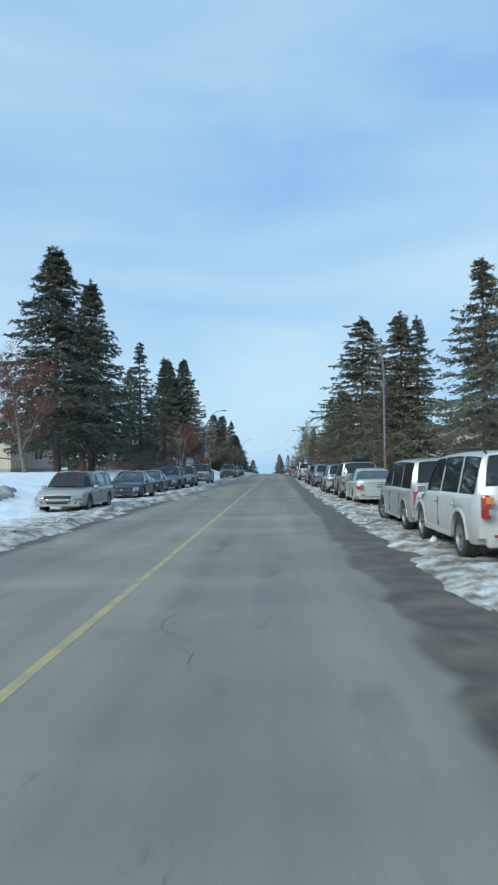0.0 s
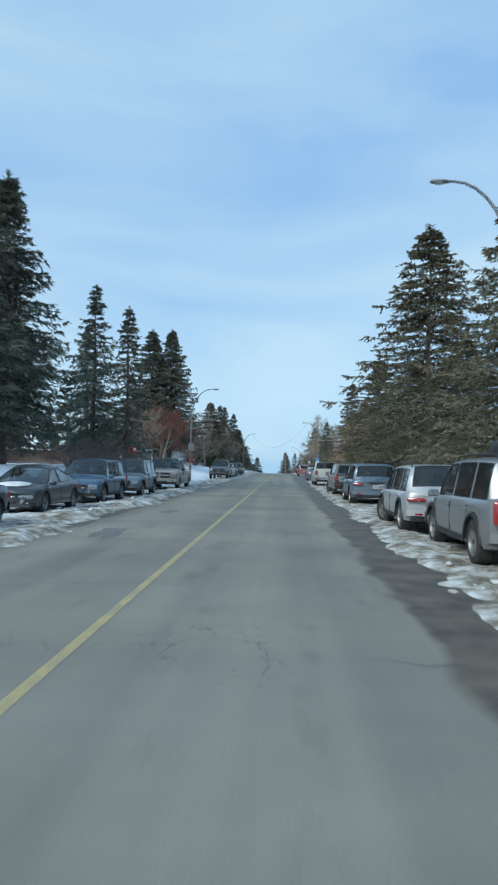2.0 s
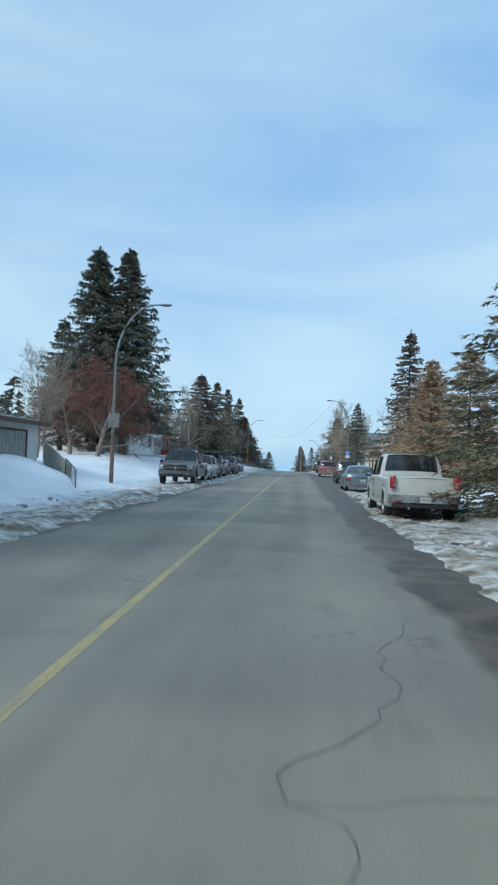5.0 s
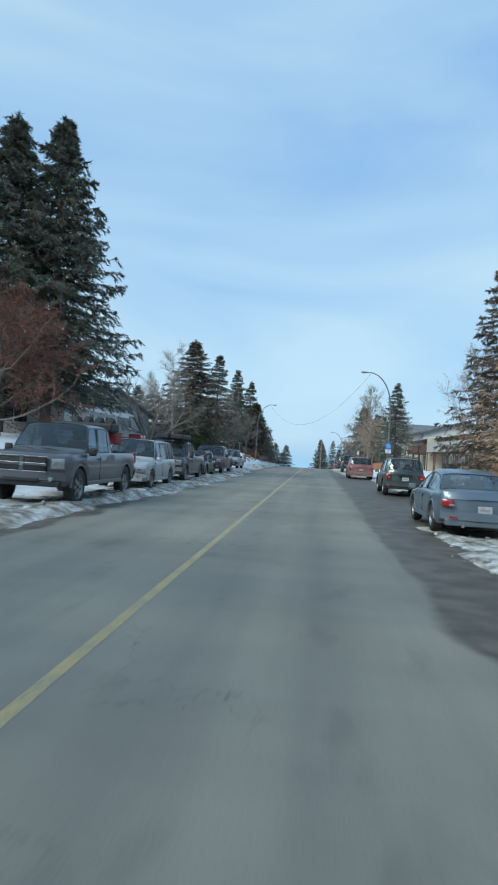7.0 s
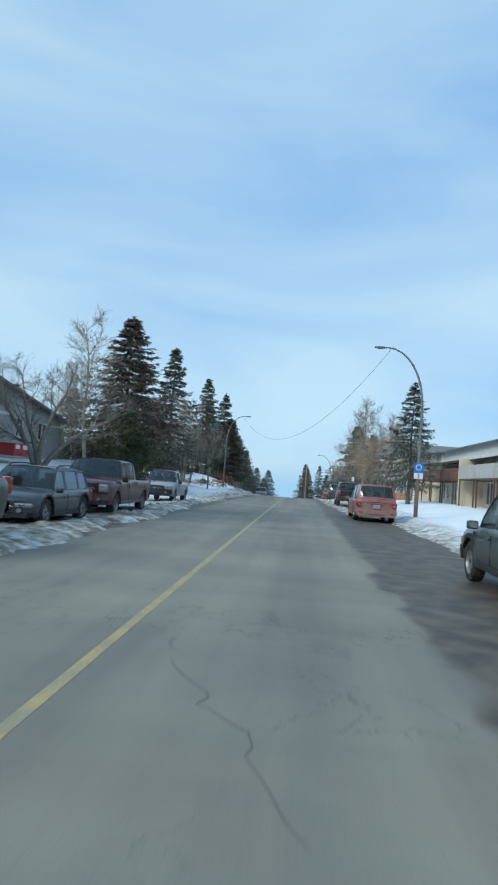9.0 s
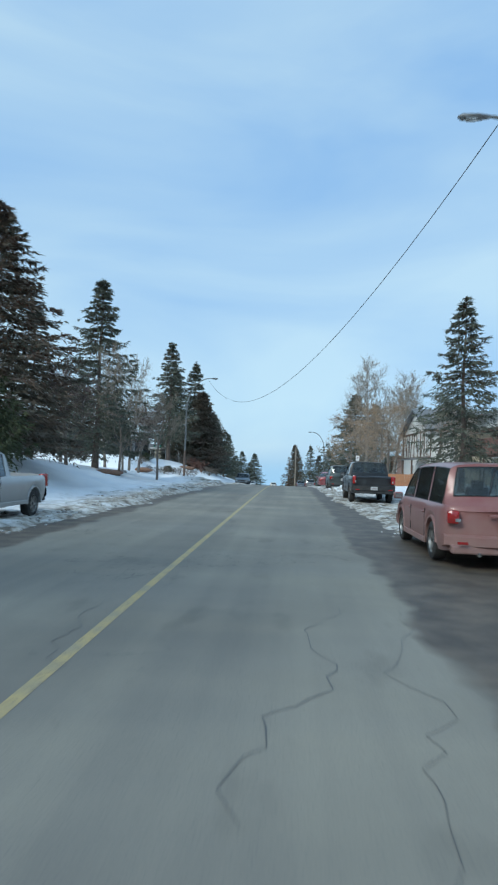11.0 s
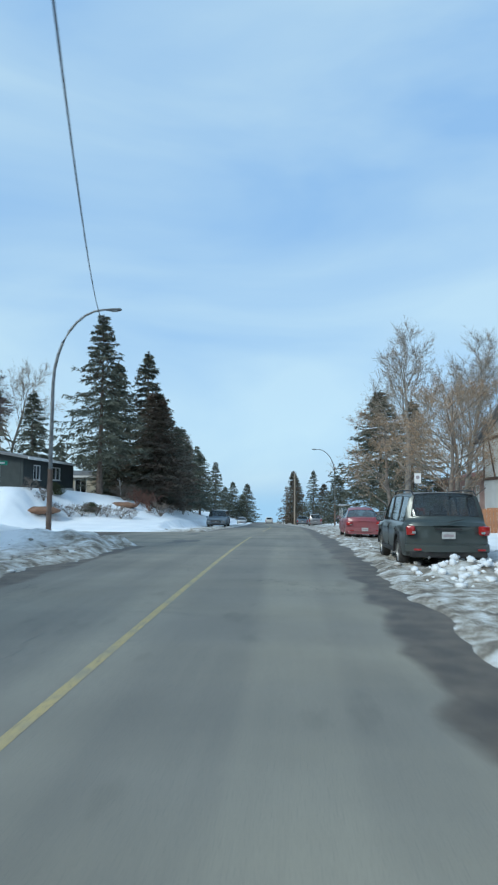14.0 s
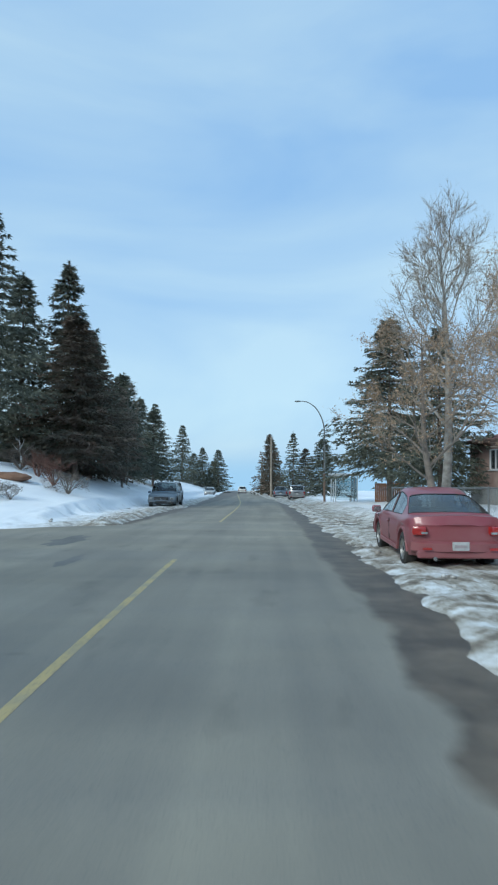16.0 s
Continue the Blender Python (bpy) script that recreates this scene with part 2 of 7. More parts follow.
def snow_material():
    """Old snow: clean and bluish on the lawns; grey-brown, gritty and icy along the carriageway."""
    m = material("snow", (0.80, 0.82, 0.85), (0.88, 0.89, 0.90), rough=0.65, scale=0.5, detail=7, bump=0.5, bump_scale=16, space="World")
    nd, lk = m.node_tree.nodes, m.node_tree.links
    bs = nd["Principled BSDF"]
    src = bs.inputs["Base Color"].links[0].from_socket
    ge = nd.new("ShaderNodeNewGeometry")
    sp = nd.new("ShaderNodeSeparateXYZ")
    lk.new(ge.outputs["Position"], sp.inputs[0])
    off = nd.new("ShaderNodeMath")
    off.operation = "ADD"
    off.inputs[1].default_value = 0.3
    lk.new(sp.outputs["X"], off.inputs[0])
    ab = nd.new("ShaderNodeMath")
    ab.operation = "ABSOLUTE"
    lk.new(off.outputs[0], ab.inputs[0])
    n2 = nd.new("ShaderNodeTexNoise")
    n2.inputs["Scale"].default_value, n2.inputs["Detail"].default_value = 0.9, 9
    n2.inputs["Roughness"].default_value = 0.65
    lk.new(ge.outputs["Position"], n2.inputs["Vector"])
    ad = nd.new("ShaderNodeMath")
    ad.operation = "MULTIPLY_ADD"
    ad.inputs[1].default_value = -5.0
    lk.new(n2.outputs["Fac"], ad.inputs[0])
    lk.new(ab.outputs[0], ad.inputs[2])
    mr = nd.new("ShaderNodeMapRange")
    mr.inputs["From Min"].default_value, mr.inputs["From Max"].default_value = 5.1, 2.7
    lk.new(ad.outputs[0], mr.inputs["Value"])
    n3 = nd.new("ShaderNodeTexNoise")
    n3.inputs["Scale"].default_value, n3.inputs["Detail"].default_value = 2.1, 10
    n3.inputs["Roughness"].default_value = 0.7
    lk.new(ge.outputs["Position"], n3.inputs["Vector"])
    r3 = nd.new("ShaderNodeValToRGB")
    r3.color_ramp.elements[0].position, r3.color_ramp.elements[0].color = 0.36, (0.125, 0.105, 0.080, 1)
    r3.color_ramp.elements[1].position, r3.color_ramp.elements[1].color = 0.64, (0.72, 0.72, 0.71, 1)
    for at, tone in ((0.44, (0.23, 0.195, 0.150, 1)), (0.52, (0.44, 0.41, 0.355, 1))):
        e = r3.color_ramp.elements.new(at)
        e.color = tone
    lk.new(n3.outputs["Fac"], r3.inputs["Fac"])
    mx = nd.new("ShaderNodeMix")
    mx.data_type = "RGBA"
    lk.new(mr.outputs["Result"], mx.inputs["Factor"])
    lk.new(src, mx.inputs["A"])
    lk.new(r3.outputs["Color"], mx.inputs["B"])
    lk.new(mx.outputs["Result"], bs.inputs["Base Color"])
    bs.inputs["Specular IOR Level"].default_value = 0.3
    return m


M_ROAD = stripes_road()
M_SNOW = snow_material()
M_CLOD = material("snow_lumps", (0.26, 0.23, 0.19), (0.66, 0.66, 0.66), rough=0.7, scale=1.1, detail=6, bump=0.4, bump_scale=22, space="World", per_piece=0.25)
M_HEAP = material("ploughed_snow", (0.74, 0.75, 0.76), (0.84, 0.85, 0.86), rough=0.7, scale=2, bump=0.4, bump_scale=22, space="World")
M_LINE = material("worn_yellow_line", (0.47, 0.37, 0.17), (0.34, 0.30, 0.20), rough=0.75, scale=2.2, detail=8, spread=(0.42, 0.66), bump=0.2, space="World", fleck=(0.2, 0.19, 0.15))
M_TAR = material("crack_sealant", (0.085, 0.083, 0.08), (0.12, 0.118, 0.11), rough=0.55, scale=2, space="World")
M_PATCH = material("asphalt_patch", (0.13, 0.128, 0.12), (0.18, 0.175, 0.165), rough=0.85, scale=0.8, detail=8, bump=0.4, space="World")
M_CONCRETE = material("concrete", (0.33, 0.32, 0.30), (0.42, 0.41, 0.39), rough=0.85, scale=1.5, bump=0.3, fleck=(0.25, 0.24, 0.22))
M_RUBBER = material("tyre_rubber", (0.018, 0.018, 0.018), (0.05, 0.047, 0.043), rough=0.85, scale=6, bump=0.2)
M_ALLOY = material("dirty_alloy", (0.42, 0.42, 0.41), (0.26, 0.25, 0.23), rough=0.42, metal=0.7, scale=9)
M_STEELRIM = material("dark_steel_rim", (0.06, 0.06, 0.06), (0.16, 0.15, 0.14), rough=0.5, metal=0.4, scale=9)
M_BLACK = material("black_plastic", (0.014, 0.014, 0.015), (0.035, 0.034, 0.033), rough=0.6, scale=5)
M_DARK = material("dark_interior", (0.012, 0.012, 0.013), (0.03, 0.03, 0.03), rough=0.8, scale=4)
M_CHROME = material("dull_chrome", (0.55, 0.56, 0.57), (0.40, 0.39, 0.38), rough=0.25, metal=0.95, scale=7)
M_CARGLASS = glass("car_glass", (0.42, 0.47, 0.47), see=0.82)
M_DARKGLASS = glass("tinted_glass", (0.07, 0.08, 0.085), see=0.85)
M_WINDOW = glass("window_glass", (0.35, 0.4, 0.42), see=0.7)
M_CLEAR = glass("shelter_glass", (0.86, 0.9, 0.9), see=0.93)
M_LAMPLENS = material("headlamp_lens", (0.38, 0.40, 0.40), (0.26, 0.27, 0.27), rough=0.18, metal=0.3, scale=9, coat=0.8)
M_TAIL = material("red_tail_lens", (0.36, 0.018, 0.016), (0.26, 0.012, 0.012), rough=0.2, scale=9, coat=0.8)
M_AMBER = material("amber_lens", (0.75, 0.22, 0.02), (0.6, 0.16, 0.02), rough=0.25, scale=9, coat=0.7)
M_PLATE = material("plate_white", (0.50, 0.51, 0.51), (0.38, 0.38, 0.37), rough=0.6, scale=12)
M_BARRED = material("plate_bar", (0.36, 0.30, 0.31), (0.30, 0.27, 0.28), rough=0.6, scale=12)
M_GALV = material("weathered_steel_pole", (0.24, 0.25, 0.25), (0.16, 0.16, 0.16), rough=0.55, metal=0.5, scale=4)
M_POLEBROWN = material("brown_pole", (0.13, 0.085, 0.06), (0.19, 0.13, 0.10), rough=0.7, scale=3)
M_WIRE = material("black_cable", (0.02, 0.02, 0.022), (0.04, 0.04, 0.04), rough=0.6, scale=4)
M_BARK = material("spruce_bark", (0.085, 0.062, 0.05), (0.15, 0.12, 0.10), rough=0.9, scale=5, bump=0.6, bump_scale=25)
M_PALEBARK = material("pale_spruce_bark", (0.25, 0.20, 0.165), (0.16, 0.125, 0.10), rough=0.9, scale=6, bump=0.6, bump_scale=25)
M_PURPLEBERRY = material("dark_dried_fruit", (0.085, 0.050, 0.055), (0.13, 0.085, 0.085), rough=0.8, scale=2, per_piece=0.35)
M_NEEDLE = material("spruce_needles", (0.069, 0.081, 0.061), (0.136, 0.138, 0.101), rough=0.75, scale=1.3, per_piece=0.28)
M_NEEDLE_B = material("blue_spruce_needles", (0.062, 0.086, 0.073), (0.119, 0.139, 0.108), rough=0.75, scale=1.3, per_piece=0.28)
M_NEEDLE_O = material("olive_spruce_needles", (0.115, 0.113, 0.071), (0.207, 0.186, 0.117), rough=0.75, scale=1.1, per_piece=0.28)
M_NEEDLE_R = material("brown_spruce_needles", (0.156, 0.107, 0.077), (0.100, 0.100, 0.073), rough=0.8, scale=0.9, per_piece=0.28)
M_CONES = material("spruce_cones", (0.14, 0.062, 0.032), (0.09, 0.045, 0.026), rough=0.8, scale=2, per_piece=0.4)
M_BIRCHBARK = material("pale_bark", (0.36, 0.33, 0.29), (0.20, 0.175, 0.15), rough=0.85, scale=4, bump=0.3)
M_GREYBARK = material("grey_bark", (0.15, 0.125, 0.105), (0.23, 0.195, 0.165), rough=0.9, scale=3, bump=0.4)
M_TWIG = material("tan_twigs", (0.25, 0.205, 0.16), (0.36, 0.30, 0.235), rough=0.9, scale=2)
M_REDTWIG = material("red_brown_twigs", (0.135, 0.070, 0.054), (0.19, 0.105, 0.080), rough=0.9, scale=2, per_piece=0.3)
M_TANNEEDLE = material("tan_larch_needles", (0.33, 0.225, 0.145), (0.43, 0.315, 0.215), rough=0.85, scale=1.2, per_piece=0.35)
M_DRYLEAF = material("dry_leaves", (0.34, 0.215, 0.125), (0.42, 0.30, 0.195), rough=0.85, scale=1.5, per_piece=0.35)
M_BERRY = material("red_dry_berries", (0.22, 0.085, 0.058), (0.16, 0.066, 0.048), rough=0.8, scale=2, per_piece=0.35)
M_JUNIPER = material("juniper_green", (0.040, 0.052, 0.022), (0.085, 0.092, 0.040), rough=0.8, scale=1.5, per_piece=0.4)
M_STUCCO_W = material("white_stucco", (0.62, 0.60, 0.56), (0.70, 0.68, 0.64), rough=0.9, scale=1.2, bump=0.4)
M_STUCCO_C = material("cream_stucco", (0.56, 0.49, 0.37), (0.64, 0.57, 0.45), rough=0.9, scale=1.2, bump=0.4)
M_SIDING_G = material("grey_siding", (0.42, 0.40, 0.37), (0.48, 0.46, 0.43), rough=0.8, scale=2, bump=0.2)
M_SIDING_D = material("dark_siding", (0.030, 0.038, 0.038), (0.046, 0.054, 0.052), rough=0.8, scale=2, bump=0.2)
M_SIDING_P = material("pink_brown_siding", (0.34, 0.22, 0.18), (0.42, 0.29, 0.24), rough=0.85, scale=1.6, bump=0.2)
M_TRIM_BR = material("brown_stained_wood", (0.085, 0.05, 0.035), (0.13, 0.08, 0.055), rough=0.8, scale=3, bump=0.2)
M_BALCONY = material("red_brown_boards", (0.16, 0.075, 0.052), (0.22, 0.11, 0.08), rough=0.8, scale=3, bump=0.2)
M_FENCE = material("orange_cedar", (0.34, 0.16, 0.075), (0.26, 0.125, 0.065), rough=0.8, scale=3, bump=0.3, per_piece=0.2)
M_SHINGLE = material("grey_shingles", (0.13, 0.135, 0.14), (0.20, 0.205, 0.21), rough=0.9, scale=1.5, bump=0.5, bump_scale=12)
M_SHINGLE_R = material("red_brown_shingles", (0.22, 0.075, 0.055), (0.16, 0.06, 0.05), rough=0.9, scale=1.5, bump=0.5, bump_scale=12)
M_WHITEPAINT = material("white_paint", (0.74, 0.74, 0.73), (0.62, 0.61, 0.59), rough=0.6, scale=2)
M_DOORGREY = material("ribbed_garage_door", (0.27, 0.26, 0.23), (0.36, 0.35, 0.31), rough=0.7, scale=3)
M_SHELTER = material("pale_metal_frame", (0.50, 0.51, 0.51), (0.40, 0.41, 0.41), rough=0.5, metal=0.3, scale=4)
M_BLUESIGN = material("blue_sign", (0.03, 0.16, 0.52), (0.04, 0.2, 0.56), rough=0.4, scale=4)
M_GREENSIGN = material("green_sign", (0.02, 0.20, 0.12), (0.03, 0.24, 0.15), rough=0.4, scale=4)
M_REDPAINT = material("red_paint", (0.34, 0.03, 0.03), (0.26, 0.03, 0.03), rough=0.5, scale=3)
M_ORANGE = material("orange_red_plastic", (0.55, 0.10, 0.04), (0.45, 0.08, 0.04), rough=0.5, scale=3)
M_MULCH = material("brown_mulch", (0.16, 0.085, 0.05), (0.24, 0.14, 0.09), rough=0.95, scale=3, bump=0.6, bump_scale=18)
M_STONE = material("field_stone", (0.30, 0.28, 0.26), (0.42, 0.40, 0.37), rough=0.9, scale=3, bump=0.5)

# ---- mesh helpers ----


def mesh_from(name, verts, faces, mats, smooth=None, indices=None):
    me = bpy.data.meshes.new(name)
    me.from_pydata([tuple(v) for v in verts], [], [tuple(int(i) for i in f) for f in faces])
    for m in (mats if isinstance(mats, (list, tuple)) else [mats]):
        me.materials.append(m)
    if indices is not None:
        me.polygons.foreach_set("material_index", np.asarray(indices, dtype=np.int32))
    if smooth is not None:
        me.polygons.foreach_set("use_smooth", [True] * len(me.polygons))
        if smooth < 180:
            me.set_sharp_from_angle(angle=radians(smooth))
    me.update()
    return me


def part(name, bm, mat, parent, label="", smooth=None, at=None):
    """Links a bmesh as one mesh object under its thing or part."""
    me = bpy.data.meshes.new(name)
    bm.to_mesh(me)
    bm.free()
    me.materials.append(mat)
    if smooth is not None:
        me.polygons.foreach_set("use_smooth", [True] * len(me.polygons))
        me.set_sharp_from_angle(angle=radians(smooth))
    return child(name, me, parent, label, at)


def child(name, me, parent, label="", at=None):
    ob = new(name, me)
    ob.parent = parent
    if at is not None:
        ob.matrix_basis = at
    if label:
        ob["label"] = label
    return ob


def add_box(bm, c, s, bevel=0.0, turn=None, taper=1.0):
    """A box of full sizes s about c, its edges bevelled; taper narrows its top."""
    r = bmesh.ops.create_cube(bm, size=1.0)["verts"]
    for v in r:
        k = taper if v.co.z > 0 else 1.0
        v.co = Vector((v.co.x * s[0] * k, v.co.y * s[1] * k, v.co.z * s[2]))
    if bevel:
        es = list({e for v in r for e in v.link_edges})
        out = bmesh.ops.bevel(bm, geom=es, offset=bevel, segments=2, affect="EDGES", profile=0.5)
        r = list({v for f in out["faces"] for v in f.verts} | {v for v in r if v.is_valid})
    m = Matrix.Translation(c) @ (turn.to_4x4() if turn else Matrix.Identity(4))
    for v in r:
        v.co = m @ v.co
    return bm


def box(c, s, bevel=0.0, turn=None, taper=1.0):
    return add_box(bmesh.new(), c, s, bevel, turn, taper)


def prism(bm, quad, th):
    """A panel with the outline quad, th thick inwards (against its normal)."""
    p = [Vector(q) for q in quad]
    n = (p[1] - p[0]).cross(p[2] - p[0])
    n.normalize()
    a = [bm.verts.new(q) for q in p]
    b = [bm.verts.new(q - n * th) for q in p]
    k = len(p)
    bm.faces.new(a)
    bm.faces.new(b[::-1])
    for i in range(k):
        bm.faces.new((a[i], b[i], b[(i + 1) % k], a[(i + 1) % k]))
    return bm


def tube(bm, pts, radii, sides=8):
    """A round bar along points, of the radii given."""
    rings = []
    for i, p in enumerate(pts):
        p = Vector(p)
        d = (Vector(pts[min(i + 1, len(pts) - 1)]) - Vector(pts[max(i - 1, 0)])).normalized()
        u = d.cross(Vector((0.3, 0.1, 1.0)) if abs(d.z) < 0.9 else Vector((1, 0, 0))).normalized()
        w = d.cross(u)
        r = radii[i] if isinstance(radii, (list, tuple)) else radii
        rings.append([bm.verts.new(p + (u * math.cos(a) + w * math.sin(a)) * r) for a in [2 * math.pi * k / sides for k in range(sides)]])
    for a, b in zip(rings, rings[1:]):
        for k in range(sides):
            bm.faces.new((a[k], a[(k + 1) % sides], b[(k + 1) % sides], b[k]))
    bm.faces.new(rings[0][::-1])
    bm.faces.new(rings[-1])
    return bm


def thing(name, label, category, m, group="", kind=""):
    ob = new(name)
    ob.matrix_basis = m
    return tagged(ob, label, category, group, kind)

# ---- the ground, the street and its markings ----


def road_z(y):
    """The street is level until y = 172 and then falls away gently."""
    d = (y - 172.0) / 7.0
    s = 7.0 * (math.log1p(math.exp(-abs(d))) + max(d, 0.0))
    return -0.036 * min(s, 420.0) - 0.16 * min(max(y - 480.0, 0.0), 420.0)


def bend(y):
    """Far down the hill the street swings to the left."""
    d = min(max(y - 205.0, 0.0), 400.0)
    return -0.00075 * d * d if d < 30 else -0.675 - 0.045 * (d - 30)


def step(a, b, v):
    k = min(1.0, max(0.0, (v - a) / (b - a)))
    return k * k * (3 - 2 * k)


def n2(x, y, s, seed=0.0):
    return noise.noise(Vector((x * s, y * s, seed)))


def side_street(x, y):
    """1 inside the side street that leaves to the left."""
    flare = 5.0 * step(-9.5, -5.0, x)
    return step(176.0 - flare, 177.2 - flare, y) * (1 - step(187.2 + flare * 0.6, 188.4 + flare * 0.6, y)) * step(-2.4, -3.2, x)


def ground_z(x, y):
    z = road_z(y)
    x -= bend(y)
    near = abs(x) < 40
    fine = 0.0
    if near:
        fine = 0.05 * n2(x, y, 1.3, 3)
        if abs(x + 1) < 8:                       # ploughed, refrozen lumps with sharp tops
            fine += 0.10 * (0.32 - abs(n2(x, y, 1.6, 7))) + 0.05 * (0.3 - abs(n2(x, y, 3.7, 8))) + 0.02 * n2(x, y, 7.5, 9)
    wob = 0.55 * n2(0.4 * x, y, 0.22, 11) + 0.35 * n2(x, y, 0.9, 13) + 0.2 * n2(x, y, 2.2, 15) if near else 0.0
    if x < -1.0:
        e = -x - wob
        e -= 0.35 * step(112, 126, y)
        park = step(3.75, 4.85, e)
        bank = 0.18 + (1.15 + 0.3 * n2(0, y, 0.05, 5)) * step(7.6, 13.5, e) + 0.5 * step(12, 17, e) * step(96, 118, y)
        bank *= 1 - 0.4 * step(150, 175, y)
        if y > 186:
            up = step(14.5, 19, e)
            bank = 0.15 + 0.3 * step(190, 196, y) + 2.6 * step(6, 17, e) * step(193.5 - 4 * up, 204 - 9 * up, y)
        strip = 0.05 + 0.10 * n2(x, y, 0.55, 21) + fine + 0.10 * math.exp(-((e - 5.1) / 0.55) ** 2) * (0.7 + n2(0, y, 0.35, 9))
        h = strip * (1 - step(7.3, 8.2, e)) + (bank + fine) * step(7.3, 8.2, e)
        h += 0.55 * math.exp(-((x + 10.6) / 1.8) ** 2 - ((y - 81.6) / 2.6) ** 2)
        h += 0.42 * math.exp(-((x + 7.2) / 2.3) ** 2 - ((y - 170.5) / 3.4) ** 2) * (1 + 0.8 * n2(x, y, 1.1, 2))
        h = h * park - 0.12 * (1 - park)
        h = h * (1 - side_street(x, y)) - 0.12 * side_street(x, y)
    else:
        e = x + 0.5 * wob + 0.42 * step(138, 150, y) + 0.22 * step(84, 74, y)
        park = step(2.75, 3.7, e)
        strip = 0.05 + 0.085 * n2(x, y, 0.6, 31) + fine
        bare = step(92, 97, y) * (1 - step(131, 135, y))      # a stretch of bare wet dirt along the kerb
        strip -= 0.30 * bare * step(5.3, 4.5, e)
        lawn = 0.16 + (0.25 + 0.4 * step(95, 115, y) * (1 - step(160, 172, y))) * step(6.5, 12, e) + fine + 0.22 * math.exp(-((e - 6.6) / 0.7) ** 2) * max(0, 0.4 + n2(0, y, 0.3, 41)) * step(100, 120, y)
        h = strip * (1 - step(5.6, 6.2, e)) + lawn * step(5.6, 6.2, e)
        h += 0.30 * math.exp(-((x - 4.9) / 1.3) ** 2 - ((y - 162.2) / 0.75) ** 2) * (1 + 1.2 * n2(x, y, 1.7, 2))
        h = h * park - 0.12 * (1 - park)
    return z + h


def build_ground():
    xs = [-1500, -600, -250, -120, -70] + list(np.arange(-45, -20, 1.5)) + list(np.arange(-20, -9, 0.5)) + list(np.arange(-9, -3, 0.13)) + list(np.arange(-3, 2.2, 1.0)) + list(np.arange(2.2, 7.4, 0.13)) + list(np.arange(7.4, 20, 0.7)) + list(np.arange(20, 45, 2.5)) + [70, 120, 250, 600, 1500]
    ys = [-400, -150, -60, -30] + list(np.arange(-12, 10, 1.0)) + list(np.arange(10, 200, 0.27)) + list(np.arange(200, 300, 1.2)) + list(np.arange(300, 460, 8)) + [500, 600, 800, 1200, 2500]
    nx, ny = len(xs), len(ys)
    verts = [(x + bend(y), y, ground_z(x + bend(y), y)) for y in ys for x in xs]
    faces = [(j * nx + i, j * nx + i + 1, (j + 1) * nx + i + 1, (j + 1) * nx + i) for j in range(ny - 1) for i in range(nx - 1)]
    ob = new("ground", mesh_from("ground", verts, faces, M_SNOW, smooth=180))
    tagged(ob, "old snow over lawns and verges, dirty and icy beside the street", "snow", kind="structure")


build_ground()


def snow_clods():
    """Loose lumps of ploughed snow and dirty ice along both verges."""
    rng = np.random.default_rng(23)
    bm = bmesh.new()
    bmesh.ops.create_icosphere(bm, subdivisions=1, radius=1.0)
    bv = np.array([tuple(v.co) for v in bm.verts])
    bf = np.array([[v.index for v in f.verts] for f in bm.faces])
    bm.free()
    verts, faces, white, nv = [], [], [], 0
    for _ in range(5200):
        west = rng.random() < 0.55
        y = rng.uniform(8, 205)
        x = rng.normal(-5.35, 0.4) if west else rng.normal(4.1, 0.75)
        if rng.random() < 0.25:
            x = rng.uniform(-7.6, -4.9) if west else rng.uniform(3.3, 6.6)
        if not west and (95 < y < 133 or x < 3.0) or west and (x > -4.8 or 169 < y < 191):
            continue
        if n2(0.3 * x, y, 0.35, 51) < -0.12:     # they lie in drifts, with gaps
            continue
        r = 0.016 + 0.075 * rng.random() ** 4
        p = bv * r * (1 + rng.normal(size=(len(bv), 1)) * 0.22) * np.array([1, 1, 0.62]) * rng.uniform(0.75, 1.3, 3)
        a = rng.uniform(0, 6.283)
        p = p @ np.array([[math.cos(a), math.sin(a), 0], [-math.sin(a), math.cos(a), 0], [0, 0, 1]])
        verts.append(p + np.array([x, y, max(ground_z(x, y), road_z(y)) + 0.25 * r]))
        faces.append(bf + nv)
        nv += len(bv)
    for _ in range(150):                         # cleaner lumps thrown up on the ploughed heap
        x, y = rng.normal(5.0, 0.9), rng.normal(162.0, 0.6)
        r = 0.03 + 0.09 * rng.random() ** 2
        p = bv * r * (1 + rng.normal(size=(len(bv), 1)) * 0.2) * np.array([1, 1, 0.7]) * rng.uniform(0.8, 1.3, 3)
        white.append(p + np.array([x, y, ground_z(x, y) + 0.2 * r]))
    k = len(bv)
    heap = new("snow_heap", mesh_from("snow_heap", np.concatenate(white), np.concatenate([bf + i * k for i in range(len(white))]), M_HEAP, smooth=180))
    tagged(heap, "clean white lumps of ploughed snow behind a parked SUV", "snow heap", kind="stuff")
    ob = new("snow_clods", mesh_from("snow_clods", np.concatenate(verts), np.concatenate(faces), M_CLOD, smooth=180))
    tagged(ob, "loose lumps of ploughed snow and dirty ice on the verge", "snow lumps", kind="stuff")


snow_clods()


